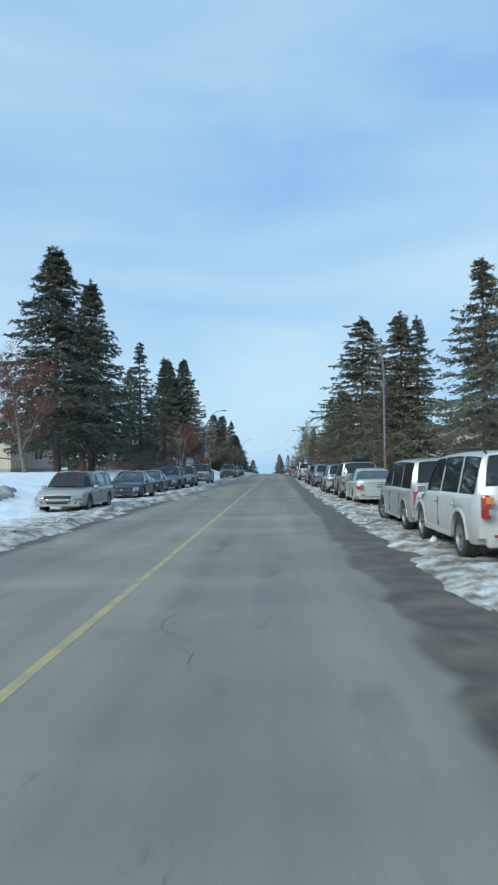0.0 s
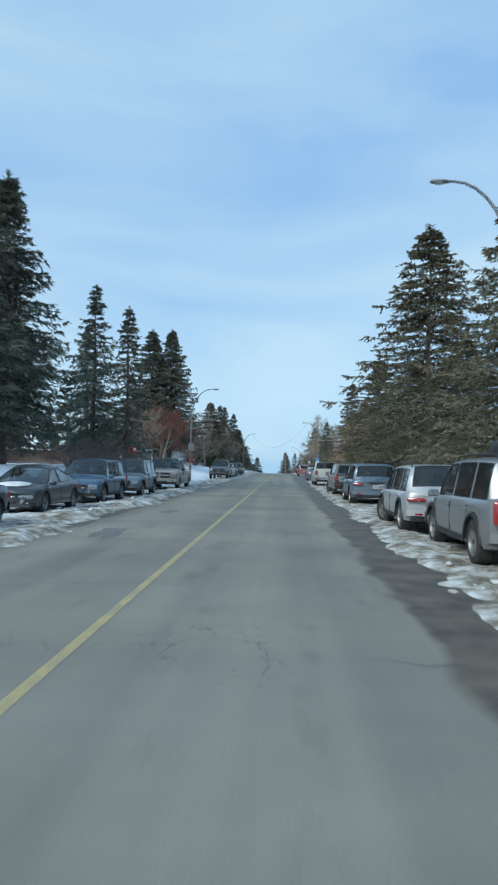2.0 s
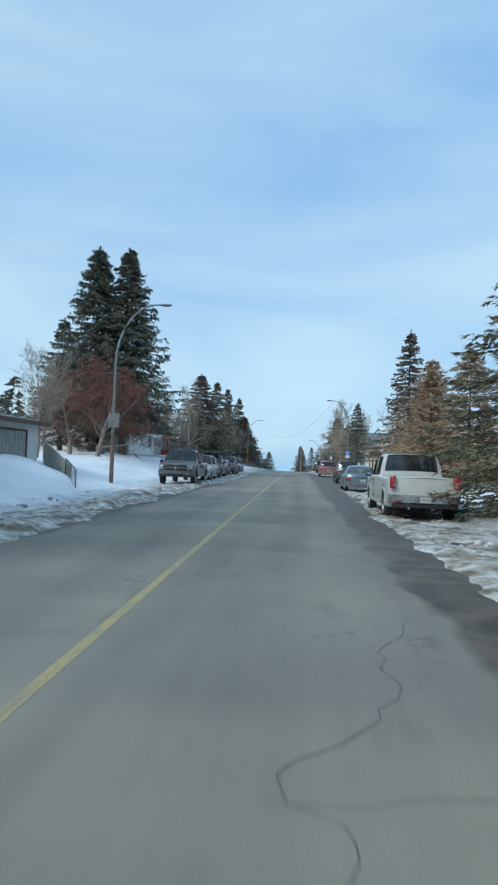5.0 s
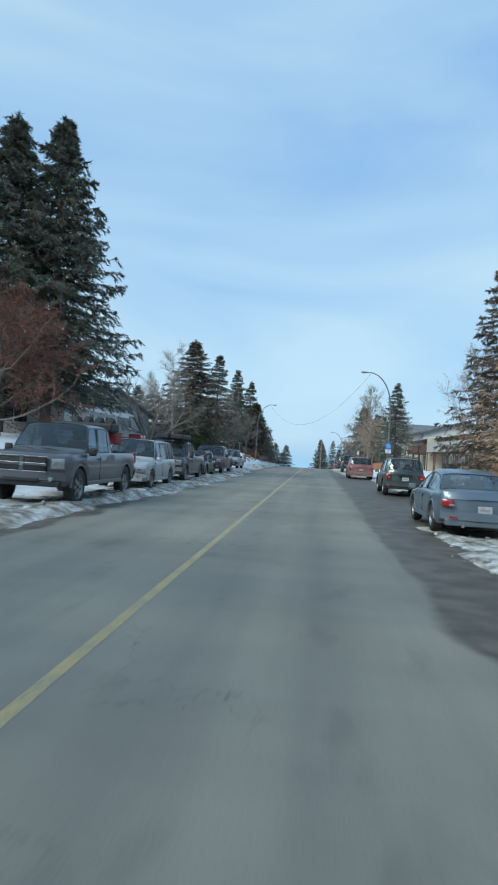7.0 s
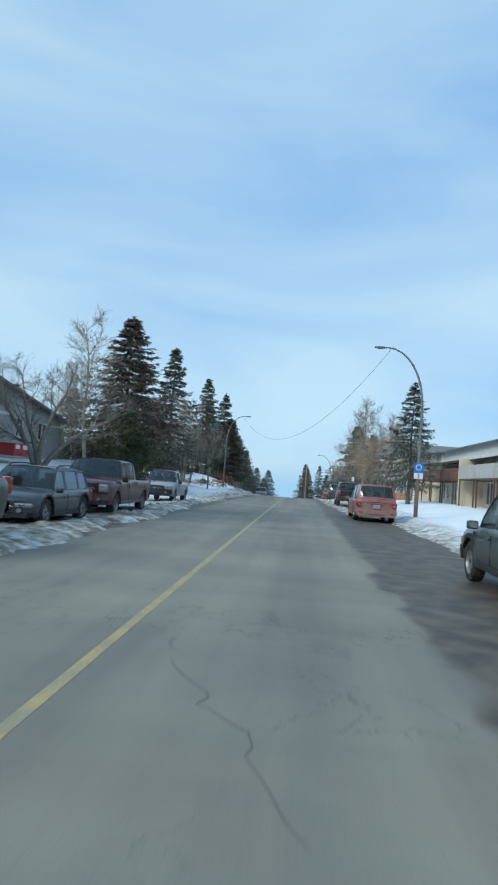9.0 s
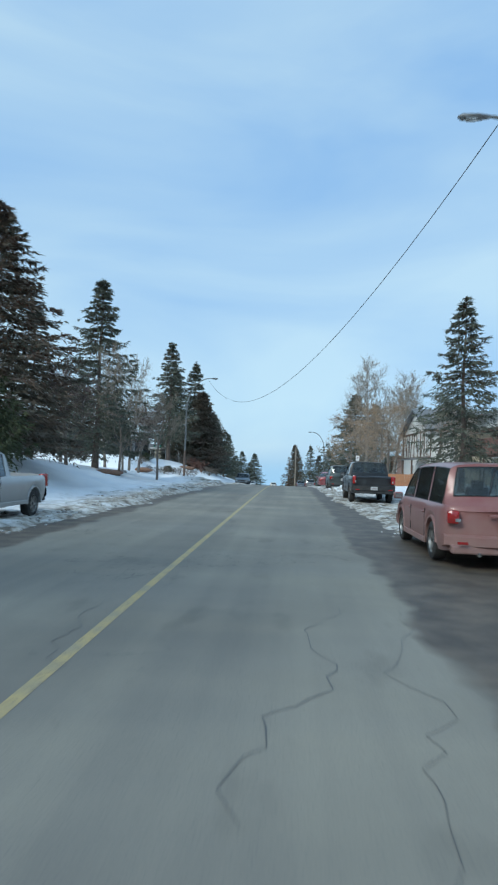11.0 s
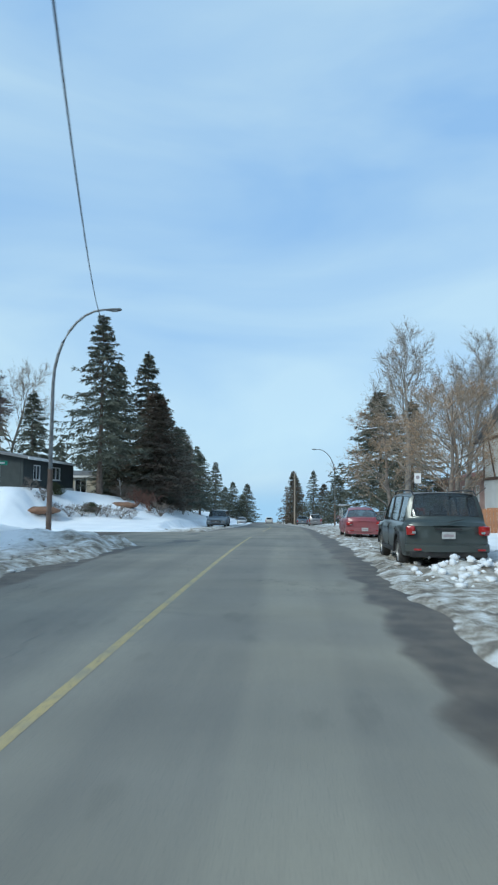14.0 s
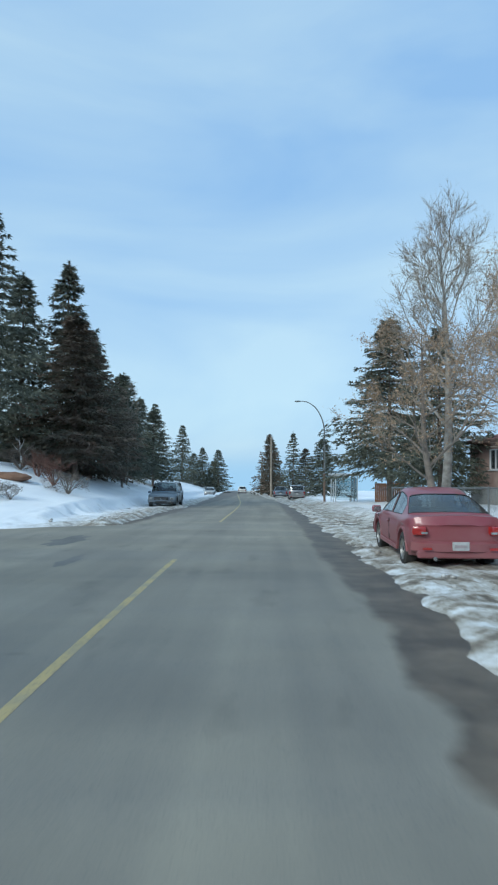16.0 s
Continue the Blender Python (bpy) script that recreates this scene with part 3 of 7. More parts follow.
def strip_mesh(x0, x1, y0, y1, dz, cols=1, dy=1.0, wave=0.0):
    ys = np.arange(y0, y1 + 0.01, dy)
    verts, faces = [], []
    for y in ys:
        for i in range(cols + 1):
            x = x0 + (x1 - x0) * i / cols
            verts.append((x + bend(y), y, road_z(y) + dz + wave * n2(x, y, 0.3, 77)))
    c = cols + 1
    for j in range(len(ys) - 1):
        for i in range(cols):
            faces.append((j * c + i, j * c + i + 1, (j + 1) * c + i + 1, (j + 1) * c + i))
    return verts, faces


def build_road():
    v, f = strip_mesh(-7.9, 6.0, -40, 492, 0.0, 14, 0.5)
    road = new("road", mesh_from("road", v, f, M_ROAD, smooth=180))
    tagged(road, "dusty grey asphalt street with tyre tracks and damp gutters", "road", kind="structure")
    v, f = strip_mesh(-80, -7.9, 170, 194, 0.0, 20, 0.5)
    side = new("road_side_street", mesh_from("road_side_street", v, f, M_ROAD, smooth=180))
    tagged(side, "side street of worn asphalt joining at the corner", "road", kind="structure")
    for y0, y1 in ((-38, 180.8), (194, 330)):
        v, f = strip_mesh(-1.015, -0.91, y0, y1, 0.002, 1, 0.5)
        ln = new("centre_line", mesh_from("centre_line", v, f, M_LINE))
        tagged(ln, "worn yellow centre line painted on the asphalt", "road marking", kind="structure")
    rnd = random.Random(5)
    v, f = [], []
    for k in range(46):                          # sealed cracks: some run along, some across the street
        y, x = rnd.uniform(6, 190), rnd.uniform(-4, 2.2)
        across = rnd.random() < 0.45
        d = Vector((1 if rnd.random() < .5 else -1, rnd.uniform(-0.2, 0.2))) if across else Vector((rnd.uniform(-0.25, 0.25), 1))
        w = rnd.uniform(0.003, 0.007)
        pts = [Vector((x, y))]
        for i in range(rnd.randint(8, 26)):
            d2 = (d + Vector((rnd.uniform(-.7, .7), rnd.uniform(-.7, .7)))).normalized()
            q = pts[-1] + d2 * rnd.uniform(0.12, 0.35)
            if not -4.2 < q.x < 2.6:
                break
            pts.append(q)
        if len(pts) < 4:
            continue
        b = len(v)
        for i, p in enumerate(pts):
            t = (pts[min(i + 1, len(pts) - 1)] - pts[max(i - 1, 0)]).normalized()
            s = Vector((-t.y, t.x)) * w * (0.4 + 0.6 * math.sin(math.pi * (i + 0.5) / len(pts))) * rnd.uniform(0.6, 1.4)
            for q in (p - s, p + s):
                v.append((q.x, q.y, road_z(q.y) + 0.003))
        f += [(b + 2 * i, b + 2 * i + 1, b + 2 * i + 3, b + 2 * i + 2) for i in range(len(pts) - 1)]
    cr = new("sealed_crack", mesh_from("sealed_crack", v, f, M_TAR))
    tagged(cr, "dark tar-sealed cracks wandering over the asphalt", "road crack", kind="stuff")
    for x, y, w, l in ((-3.1, 37.5, 0.9, 3.2), (-2.9, 44, 0.7, 2.0), (-3.4, 175, 1.3, 4.5), (-4.4, 184.5, 1.2, 4.0), (-3.0, 180, 0.5, 2.2)):
        v, f = [], []
        k = 60
        for i in range(k):
            a = 2 * math.pi * i / k
            r = 0.7 + 0.5 * noise.noise(Vector((math.cos(a) * 1.5, math.sin(a) * 1.5, x + y))) + 0.25 * noise.noise(Vector((math.cos(a) * 5, math.sin(a) * 5, x - y)))
            px, py = x + w * 0.5 * r * math.cos(a), y + l * 0.5 * r * math.sin(a)
            v.append((px, py, road_z(py) + 0.0025))
        f = [tuple(range(k))]
        pa = new("asphalt_patch", mesh_from("asphalt_patch", v, f, M_PATCH))
        tagged(pa, "dark damp repair patch in the asphalt", "road patch", "road patches", kind="structure")
    for name, x, y0, y1 in (("kerb_west", -7.75, -30, 171), ("kerb_west_far", -7.75, 193, 300), ("kerb_east", 5.85, -30, 300)):
        v, f = [], []
        for y in np.arange(y0, y1 + .1, 3.0):
            z = road_z(y)
            v += [(x - .08, y, z - .05), (x - .08, y, z + .05), (x + .08, y, z + .05), (x + .08, y, z - .05)]
        n = len(v) // 4
        for j in range(n - 1):
            for i in range(4):
                f.append((4 * j + i, 4 * j + (i + 1) % 4, 4 * j + 4 + (i + 1) % 4, 4 * j + 4 + i))
        kb = new(name, mesh_from(name, v, f, M_CONCRETE))
        tagged(kb, "low concrete kerb half buried in snow", "kerb", kind="structure")


build_road()

# ---- parked vehicles ----


def lathe(profile, seg, cap=False):
    """Turns (x, r) pairs about the x axis."""
    v, f = [], []
    for x, r in profile:
        for k in range(seg):
            a = 2 * math.pi * k / seg
            v.append((x, r * math.cos(a), r * math.sin(a)))
    for i in range(len(profile) - 1):
        for k in range(seg):
            f.append((i * seg + k, i * seg + (k + 1) % seg, (i + 1) * seg + (k + 1) % seg, (i + 1) * seg + k))
    if cap:
        f.append(tuple(range(seg))[::-1])
        f.append(tuple((len(profile) - 1) * seg + k for k in range(seg)))
    return v, f


WHEELS = {}


def wheel_meshes(r, spokes, steel):
    """Tyre, rim and hub meshes of a wheel whose outer side looks along +x."""
    key = (round(r, 3), spokes, steel)
    if key in WHEELS:
        return WHEELS[key]
    w, rr = 0.115, r * 0.66
    v, f = lathe([(-w, rr), (-w * 1.02, r * 0.86), (-w * 0.86, r * 0.97), (-w * 0.5, r), (w * 0.5, r), (w * 0.86, r * 0.97), (w * 1.02, r * 0.86), (w, rr), (w * 0.85, rr * 0.98)], 28)
    tyre = mesh_from("tyre", v, f, M_RUBBER, smooth=40)
    v, f = lathe([(-w * 0.9, rr * 0.98), (w * 0.9, rr * 1.0), (w * 0.93, rr * 0.95), (w * 0.6, rr * 0.90), (-w * 0.6, rr * 0.88)], 28)
    for s in range(spokes):
        a = 2 * math.pi * s / spokes
        c, sn = math.cos(a), math.sin(a)
        h0, h1 = rr * 0.16, rr * (0.11 if spokes > 5 else 0.17)
        b = len(v)
        for rad, hw, x in ((rr * 0.12, h0, w * 0.78), (rr * 0.95, h1, w * 0.62)):
            for side, dx in ((-1, 0), (1, 0), (1, -0.03), (-1, -0.03)):
                v.append((x + dx, rad * c - side * hw * sn, rad * sn + side * hw * c))
        for i in range(4):
            f.append((b + i, b + (i + 1) % 4, b + 4 + (i + 1) % 4, b + 4 + i))
    rim = mesh_from("rim", v, f, M_STEELRIM if steel else M_ALLOY, smooth=40)
    v, f = lathe([(-w * 0.5, rr * 0.86), (w * 0.1, rr * 0.86), (w * 0.2, rr * 0.2), (w * 0.84, rr * 0.17), (w * 0.88, 0.01)], 20, cap=True)
    hub = mesh_from("hub", v, f, M_BLACK, smooth=40)
    WHEELS[key] = tyre, rim, hub
    return WHEELS[key]


def lerp(tab, y):
    return float(np.interp(y, [p[0] for p in tab], [p[1] for p in tab]))


def car(label, category, body_mat, x, y, front_away=True, L=4.7, W=1.82, H=1.46, wb=2.72, fo=0.92, gc=0.24, r=0.33, top=None, cabin=None, fractions=None, tumble=0.15, roof_mat=None,
        glass_mat=None, bed=None, spokes=7, steel=False, tail="block", head="slim", grille="slim", rails=False, plate=True, low_trim=None, bumper_mat=None, lights_z=None, yaw=0.0, steer=0.0, rear_glass=True, high=0.0, arc=0.05, low_plate=False, amber=False):
    """A parked vehicle. Locally +y is forward, the origin lies on the ground midway between the axles."""
    ro = L - wb - fo
    yf, yr = wb / 2 + fo, -wb / 2 - ro
    glass_mat = glass_mat or M_CARGLASS
    z0 = road_z(y) + 0.02 + high
    t = thing(category.lower().replace(" ", "_"), label, category, pose(x, y, z0, rz=(0 if front_away else 180) + yaw), "parked vehicles")
    arch = r + 0.075
    ywb, yrf, yrr, yrb = cabin
    zbelt_f, zbelt_r = lerp(top, ywb) - 0.03, lerp(top, yrb) - 0.03
    xb, xt, zr = W / 2 - 0.055, W / 2 - 0.055 - tumble, H - 0.05
    steep = yrr - yrb < 0.9                      # upright tailgate or cab back
    # the panes along each side, from the fractions of the cabin's length
    panes, k = [], 0.0
    for kind, w in fractions:
        if kind in "gt":
            panes.append((ywb + (yrb - ywb) * k, ywb + (yrb - ywb) * (k + w), glass_mat if kind == "g" else M_DARKGLASS))
        k += w
    rear_end = yrb + (0.30 if bed else 0.16 if steep else 0.55)
    panes = [(p, max(q, rear_end), m) for p, q, m in panes if p - 0.12 > rear_end]
    cuts = [v for p in panes for v in p[:2]]
    ys = [yr, yr + 0.03, yr + 0.09, yr + 0.18, yr + 0.32, yf - 0.32, yf - 0.18, yf - 0.09, yf - 0.03, yf]
    ys += list(np.linspace(yr + 0.45, yf - 0.45, 20)) + list(np.linspace(ywb, yrf, 8)) + list(np.linspace(yrr, yrb, 6 if steep else 9)) + cuts
    ys += [s * wb / 2 + arch * math.sin(a) for s in (-1, 1) for a in np.linspace(-math.pi / 2, math.pi / 2, 13)]
    ys += [yrb - 0.012, ywb + 0.012] + ([bed[0], bed[0] + 0.02, bed[1], bed[1] - 0.02] if bed else [])
    keep, keys = [], sorted(set(round(v, 3) for v in cuts + [ywb, yrf, yrr, yrb, yr, yf, yrb - 0.012, ywb + 0.012] + (list(bed) if bed else [])))
    for v in sorted(set(round(v, 3) for v in ys)):
        if yr <= v <= yf and (v in keys or all(abs(v - q) > 0.011 for q in keys + keep[-1:])):
            keep.append(v)
    ys = keep

    def roof_at(yy):
        """Height of the cabin's outer skin above the belt line, 0 to 1."""
        if yy >= ywb or yy <= yrb:
            return 0.0
        if yy > yrf:
            k = (ywb - yy) / (ywb - yrf)
            return k * (1.10 - 0.10 * k * k)
        if yy < yrr:
            k = (yy - yrb) / (yrr - yrb)
            return k * (1.14 - 0.14 * k) if steep else k * (1.16 - 0.16 * k * k)
        return 1.0

    NS, NR = 8, 7                                # lower side points, roof points of half a section
    bm = bmesh.new()
    rings, info = [], []
    for yy in ys:
        de = min(yf - yy, yy - yr)
        end = max(0.0, 1 - de / 0.5)
        w = W / 2 * (1 - 0.06 * end ** 2 - (0.015 if de < 0.04 else 0))
        zb = gc + 0.05 * end
        for s in (-1, 1):
            d = abs(yy - s * wb / 2)
            if d < arch - 1e-4:
                zb = max(zb, r + math.sqrt(arch * arch - d * d) * 0.98)
        zt = lerp(top, yy)
        if de < 0.05:
            zt, zb = zt - (0.05 - de) * 1.2, zb + (0.05 - de) * 1.2
        zs = zt - 0.03
        inbed = bed and bed[0] < yy < bed[1]
        zm = max(zb + 0.02, min(zb + 0.45 * (zs - zb), zs - 0.05))
        side = [(w - 0.16, zb), (w - 0.055, zb + 0.012), (w - 0.022, zb + 0.25 * (zm - zb) + 0.008), (w + 0.004, zb + 0.65 * (zm - zb) + 0.010), (w + 0.014, zm), (w + 0.008, zm + 0.55 * max(0.01, zs - 0.10 - zm)), (w - 0.010, max(zm + 0.014, zs - 0.055)), (w - 0.05, zs)]
        c = roof_at(yy)
        if inbed:
            rest = [(w - 0.08, zs + 0.008), (w - 0.115, zs - 0.004), (w - 0.12, zs - 0.42)] + [((w - 0.12) * f, zs - 0.42) for f in (0.85, 0.6, 0.35, 0.15, 0.0)]
        elif c > 0:
            kk = (ywb - yy) / (ywb - yrb)
            belt = zbelt_f + (zbelt_r - zbelt_f) * kk
            crown = arc * (2 * min(1, max(0, (yrf - yy) / (yrf - yrr))) - 1) ** 2
            zc = belt + (zr - crown - belt) * c
            xc = xb + (xt - xb) * c + 0.02 * math.sin(math.pi * c)
            roll = 0.035 + 0.020 * c
            rest = [(xb - 0.004, zs + 0.012)]
            rest += [(xc + 0.004, max(zs + 0.02, zc - roll)), (xc - 0.025 * c - 0.015, max(zs + 0.028, zc - 0.25 * roll))]
            rest += [(xc * f, zc + 0.048 * c * (1 - f ** 3.2) + 0.03 * (1 - c) * (1 - f * f)) for f in (0.86, 0.66, 0.44, 0.22, 0.0)]
        else:
            rest = [(w - 0.075, zs + 0.010), (w - 0.10, zs + 0.016), (w - 0.14, zs + 0.022)] + [((w - 0.14) * f, zs + 0.022 + 0.028 * (1 - f * f)) for f in (0.86, 0.66, 0.44, 0.22, 0.0)]
        half = side + rest
        sg = 1 if yy > 0 else -1
        pull = max(0.0, 1 - de / 0.45) ** 1.5
        if yrb < yy < ywb:
            bow = 0.13 * max(0.0, 1 - (ywb - yy) / (ywb - yrf + 0.5)) if yy > yrr else 0.0
            bow -= (0.09 if steep else 0.12) * max(0.0, 1 - (yy - yrb) / (yrr - yrb + 0.4)) if yy < yrr + 0.4 else 0.0
        else:
            bow = 0.0
        out = []
        for j, (x_, z_) in enumerate(half):
            up = max(0.0, (z_ - zm) / max(0.05, zt - zm))
            lo = max(0.0, (zm - z_) / max(0.05, zm - zb))
            y_ = yy - sg * (0.20 * max(0.0, 1 - de / 0.6) * (abs(x_) / (W / 2)) ** 3.2 + pull * (0.06 * up * up + 0.07 * lo * lo))
            if j >= NS:
                y_ -= bow * (x_ / xb) ** 2
            out.append((x_, y_, z_))
        ring = [(0, out[0][1], out[0][2])] + out + [(-p[0], p[1], p[2]) for p in out[-2::-1]]
        rings.append([bm.verts.new(p) for p in ring])
        info.append(yy)
    n = NS + NR + 1
    cen = n                                      # ring index of the roof's middle
    groups = {}
    for i in range(len(rings) - 1):
        ra, rb = rings[i], rings[i + 1]
        ym = 0.5 * (info[i] + info[i + 1])
        q = len(ra)
        for j in range(q):
            jj = j if j < cen else 2 * cen - 1 - j          # mirrored column
            key = "body"
            if jj == NS + 1:                                 # the side panes' column
                for m, (pa, pb, mat) in enumerate(panes):
                    if pb - 0.001 < ym < pa + 0.001:
                        key = ("side_window", m, j < cen)
            elif jj >= NS + 3:
                if yrf < ym < ywb - 0.05 or (ym > yrf and roof_at(ym) > 0.12):
                    key = ("windshield",)
                elif ym < yrr and rear_glass and (jj > NS + 3 or not steep) and (0.22 if steep else 0.14) < roof_at(ym) < 0.93:
                    key = ("rear_window",)
            f = bm.faces.new((ra[j], ra[(j + 1) % q], rb[(j + 1) % q], rb[j]))
            groups.setdefault(key, []).append(f)
    for ra, flip in ((rings[0], False), (rings[-1], True)):          # curved end caps
        q, fr_ = len(ra), (-1, -0.6, -0.25, 0.25, 0.6, 1)
        rows = []
        for j in range(0, cen + 1):
            p = ra[j].co
            if j in (0, cen):
                rows.append([ra[j]] * 6)
                continue
            mid = (yf if flip else yr) + (p.y - (yf if flip else yr)) * 0.35
            rows.append([ra[q - j] if f == -1 else ra[j] if f == 1 else bm.verts.new((p.x * f, mid + (p.y - mid) * abs(f) ** 3, p.z)) for f in fr_])
        for a_, b_ in zip(rows, rows[1:]):
            for i in range(5):
                vs = []
                for v in (a_[i], a_[i + 1], b_[i + 1], b_[i]):
                    if v not in vs:
                        vs.append(v)
                if len(vs) > 2:
                    groups["body"].append(bm.faces.new(vs))
    bmesh.ops.recalc_face_normals(bm, faces=bm.faces)
    bm.normal_update()
    for key, fs in groups.items():
        if key == "body":
            continue
        sub = bmesh.new()
        made = {}
        for f in fs:
            vs = []
            for v in f.verts:
                if v not in made:
                    made[v] = sub.verts.new(v.co - v.normal * 0.006)
                vs.append(made[v])
            sub.faces.new(vs)
        part(key[0], sub, panes[key[1]][2] if key[0] == "side_window" else M_CARGLASS if key[0] == "windshield" else glass_mat, t, smooth=24)
    trim = [(e, key) for key, fs in groups.items() if key != "body" for f in fs for e in f.edges]
    seals = bmesh.new()                          # black rubber round every pane
    count = {}
    for e, key in trim:
        count.setdefault((e, key), 0)
        count[(e, key)] += 1
    for (e, key), c in count.items():
        if c == 1:
            v0, v1 = e.verts
            tube(seals, [v0.co - v0.normal * 0.002, v1.co - v1.normal * 0.002], 0.011, 3)
    bmesh.ops.delete(bm, geom=[f for key, fs in groups.items() if key != "body" for f in fs], context="FACES_ONLY")
    body = part("body", bm, body_mat, t, smooth=31)
    part("window_seal", seals, M_BLACK, body)
    if roof_mat:
        body.data.materials.append(roof_mat)
    for side in (-1, 1):                         # black posts between the side panes
        for (p0, p1, _), (q0, q1, _) in zip(panes, panes[1:]):
            if p1 - q0 < 0.2:
                c0, c1 = roof_at(p1), roof_at(q0)
                xa, xc = xb + 0.004, xb + (xt - xb) * min(c0, c1) + 0.012
                zh = zr - 0.085 - arc * 0.3
                quad = [(side * xa, p1, zbelt_f - 0.01), (side * xa, q0, zbelt_f - 0.01), (side * xc, q0, zh), (side * xc, p1, zh)]
                part("pillar", prism(bmesh.new(), quad if side < 0 else quad[::-1], 0.03), M_BLACK, t)
    # seats and dashboard inside
    zf = zbelt_f
    for s in (-1, 1):
        bm = box((s * 0.37, (ywb + yrf) / 2 - 0.75, zf + 0.02), (0.46, 0.14, 0.62), 0.05)
        add_box(bm, (s * 0.37, (ywb + yrf) / 2 - 0.78, zf + 0.36), (0.26, 0.10, 0.22), 0.04)
        part("seat", bm, M_DARK, t)
    if not bed:
        part("rear_seat", box((0, max(yrb + 0.5, yrr + 0.15), zf - 0.05), (1.25, 0.16, 0.5), 0.05), M_DARK, t)
    part("dashboard", box((0, ywb - 0.25, zf - 0.02), (W - 0.3, 0.4, 0.14), 0.04), M_DARK, t)
    # wheels
    tyre, rim, hub = wheel_meshes(r, spokes, steel)
    for s in (-1, 1):
        for yy in (-wb / 2, wb / 2):
            m = Matrix.Translation((s * (W / 2 - 0.125), yy, r)) @ pose(0, 0, 0, 0, 0, (0 if s > 0 else 180) + (steer if yy > 0 else 0)) @ pose(0, 0, 0, 37 * s + 20 * yy, 0, 0)
            wh = child("wheel", hub, t, at=m)
            child("tyre", tyre, wh)
            child("rim", rim, wh)
    part("underbody", box((0, 0, gc + 0.14), (W - 0.5, wb + 0.6, 0.22), 0.04), M_BLACK, t)
    # ends
    lz = lights_z or (lerp(top, yf) - 0.16, lerp(top, yr) - 0.16)
    bmp = bumper_mat or body_mat
    for fr, ye, nm in ((1, yf, "front_bumper"), (-1, yr, "rear_bumper")):
        bm = bmesh.new()
        hgt = 0.24 if bumper_mat else 0.20
        n = 8
        prof = []
        for i in range(n + 1):
            s = -1 + 2 * i / n
            prof.append(Vector((s * (W / 2 - 0.02), ye + fr * (0.07 - 0.22 * abs(s) ** 3), 0)))
        rows = []
        zc = gc + 0.22 if not bumper_mat else gc + 0.26
        for dz, inn in ((-hgt / 2, 0.05), (-hgt / 2 + 0.03, 0.0), (hgt / 2 - 0.03, 0.0), (hgt / 2, 0.05)):
            rows.append([bm.verts.new(p + Vector((0, -fr * inn, zc + dz))) for p in prof])
        for a, b2 in zip(rows, rows[1:]):
            for i in range(n):
                bm.faces.new((a[i], a[i + 1], b2[i + 1], b2[i]) if fr < 0 else (a[i + 1], a[i], b2[i], b2[i + 1]))
        back = [[bm.verts.new(v.co + Vector((0, -fr * 0.2, 0))) for v in row] for row in (rows[0], rows[-1])]
        for a, b2 in ((back[0], rows[0]), (rows[-1], back[1])):
            for i in range(n):
                bm.faces.new((a[i], a[i + 1], b2[i + 1], b2[i]) if fr < 0 else (a[i + 1], a[i], b2[i], b2[i + 1]))
        part(nm, bm, bmp, t, smooth=40)
        part("valance", box((0, ye - fr * 0.06, gc + 0.09), (W - 0.22, 0.16, 0.14), 0.03), low_trim or M_BLACK, t)
        if fr < 0:
            zz = (zc if fr > 0 or bumper_mat else (gc + 0.27 if category == "minivan" else max(zc + 0.02, lz[1] - 0.12)))
            if not bumper_mat and fr < 0:
                zz = gc + 0.25 if low_plate else lz[1] - 0.10
            yo = ye + fr * (0.078 if abs(zz - zc) < 0.12 else 0.012)
            pl = part("licence_plate", box((0, yo, zz), (0.30, 0.012, 0.155), 0.004), M_PLATE, t, "white licence plate")
            part("plate_bar", box((0, yo + fr * 0.0075, zz - 0.005), (0.22, 0.004, 0.055), 0.0), M_BARRED, pl)
    for s in (-1, 1):
        sx = s * (W / 2)
        # head lamps
        hw, hh = {"slim": (0.40, 0.11), "block": (0.34, 0.19), "tall": (0.30, 0.25)}[head]
        bm = box((sx * 0.945 - s * hw * 0.55, yf - 0.135, lz[0]), (hw, 0.24, hh), 0.04, turn=Euler((0, 0, -s * 0.32)).to_matrix())
        hl = part("headlight", bm, M_LAMPLENS, t, smooth=40)
        part("lamp_bowl", box((sx * 0.945 - s * hw * 0.55, yf - 0.022, lz[0]), (hw * 0.45, 0.03, hh * 0.55), 0.012, turn=Euler((0, 0, -s * 0.32)).to_matrix()), M_CHROME, hl)
        # tail lamps
        tw, th = {"block": (0.20, 0.22), "tall": (0.15, 0.36), "wide": (0.42, 0.10), "tri": (0.27, 0.17)}[tail]
        bm = box((sx * 0.925 - s * tw * 0.42, yr + (0.155 if tail == "tri" else 0.135), lz[1]), (tw, 0.26, th), 0.045, turn=Euler((0, 0, s * 0.30)).to_matrix())
        tl = part("tail_light", bm, M_TAIL, t, smooth=40)
        part("reversing_lens", box((sx * 0.925 - s * tw * 0.62, yr + (0.012 if tail == "tri" else 0.0), lz[1] - th * 0.2), (tw * 0.42, 0.02, th * 0.24), 0.006), M_LAMPLENS, tl)
        if amber:
            part("indicator_lens", box((sx * 0.925 - s * tw * 0.5, yr - 0.008, lz[1] + th * 0.28), (tw * 0.8, 0.03, th * 0.30), 0.008), M_AMBER, tl, "amber indicator lens")
        # mirrors
        my = ywb - 0.28
        mi = part("side_mirror", box((s * (W / 2 + 0.09), my, zbelt_f + 0.06), (0.20, 0.10, 0.15 if not bed else 0.20), 0.035), M_BLACK if bumper_mat else body_mat, t, smooth=50)
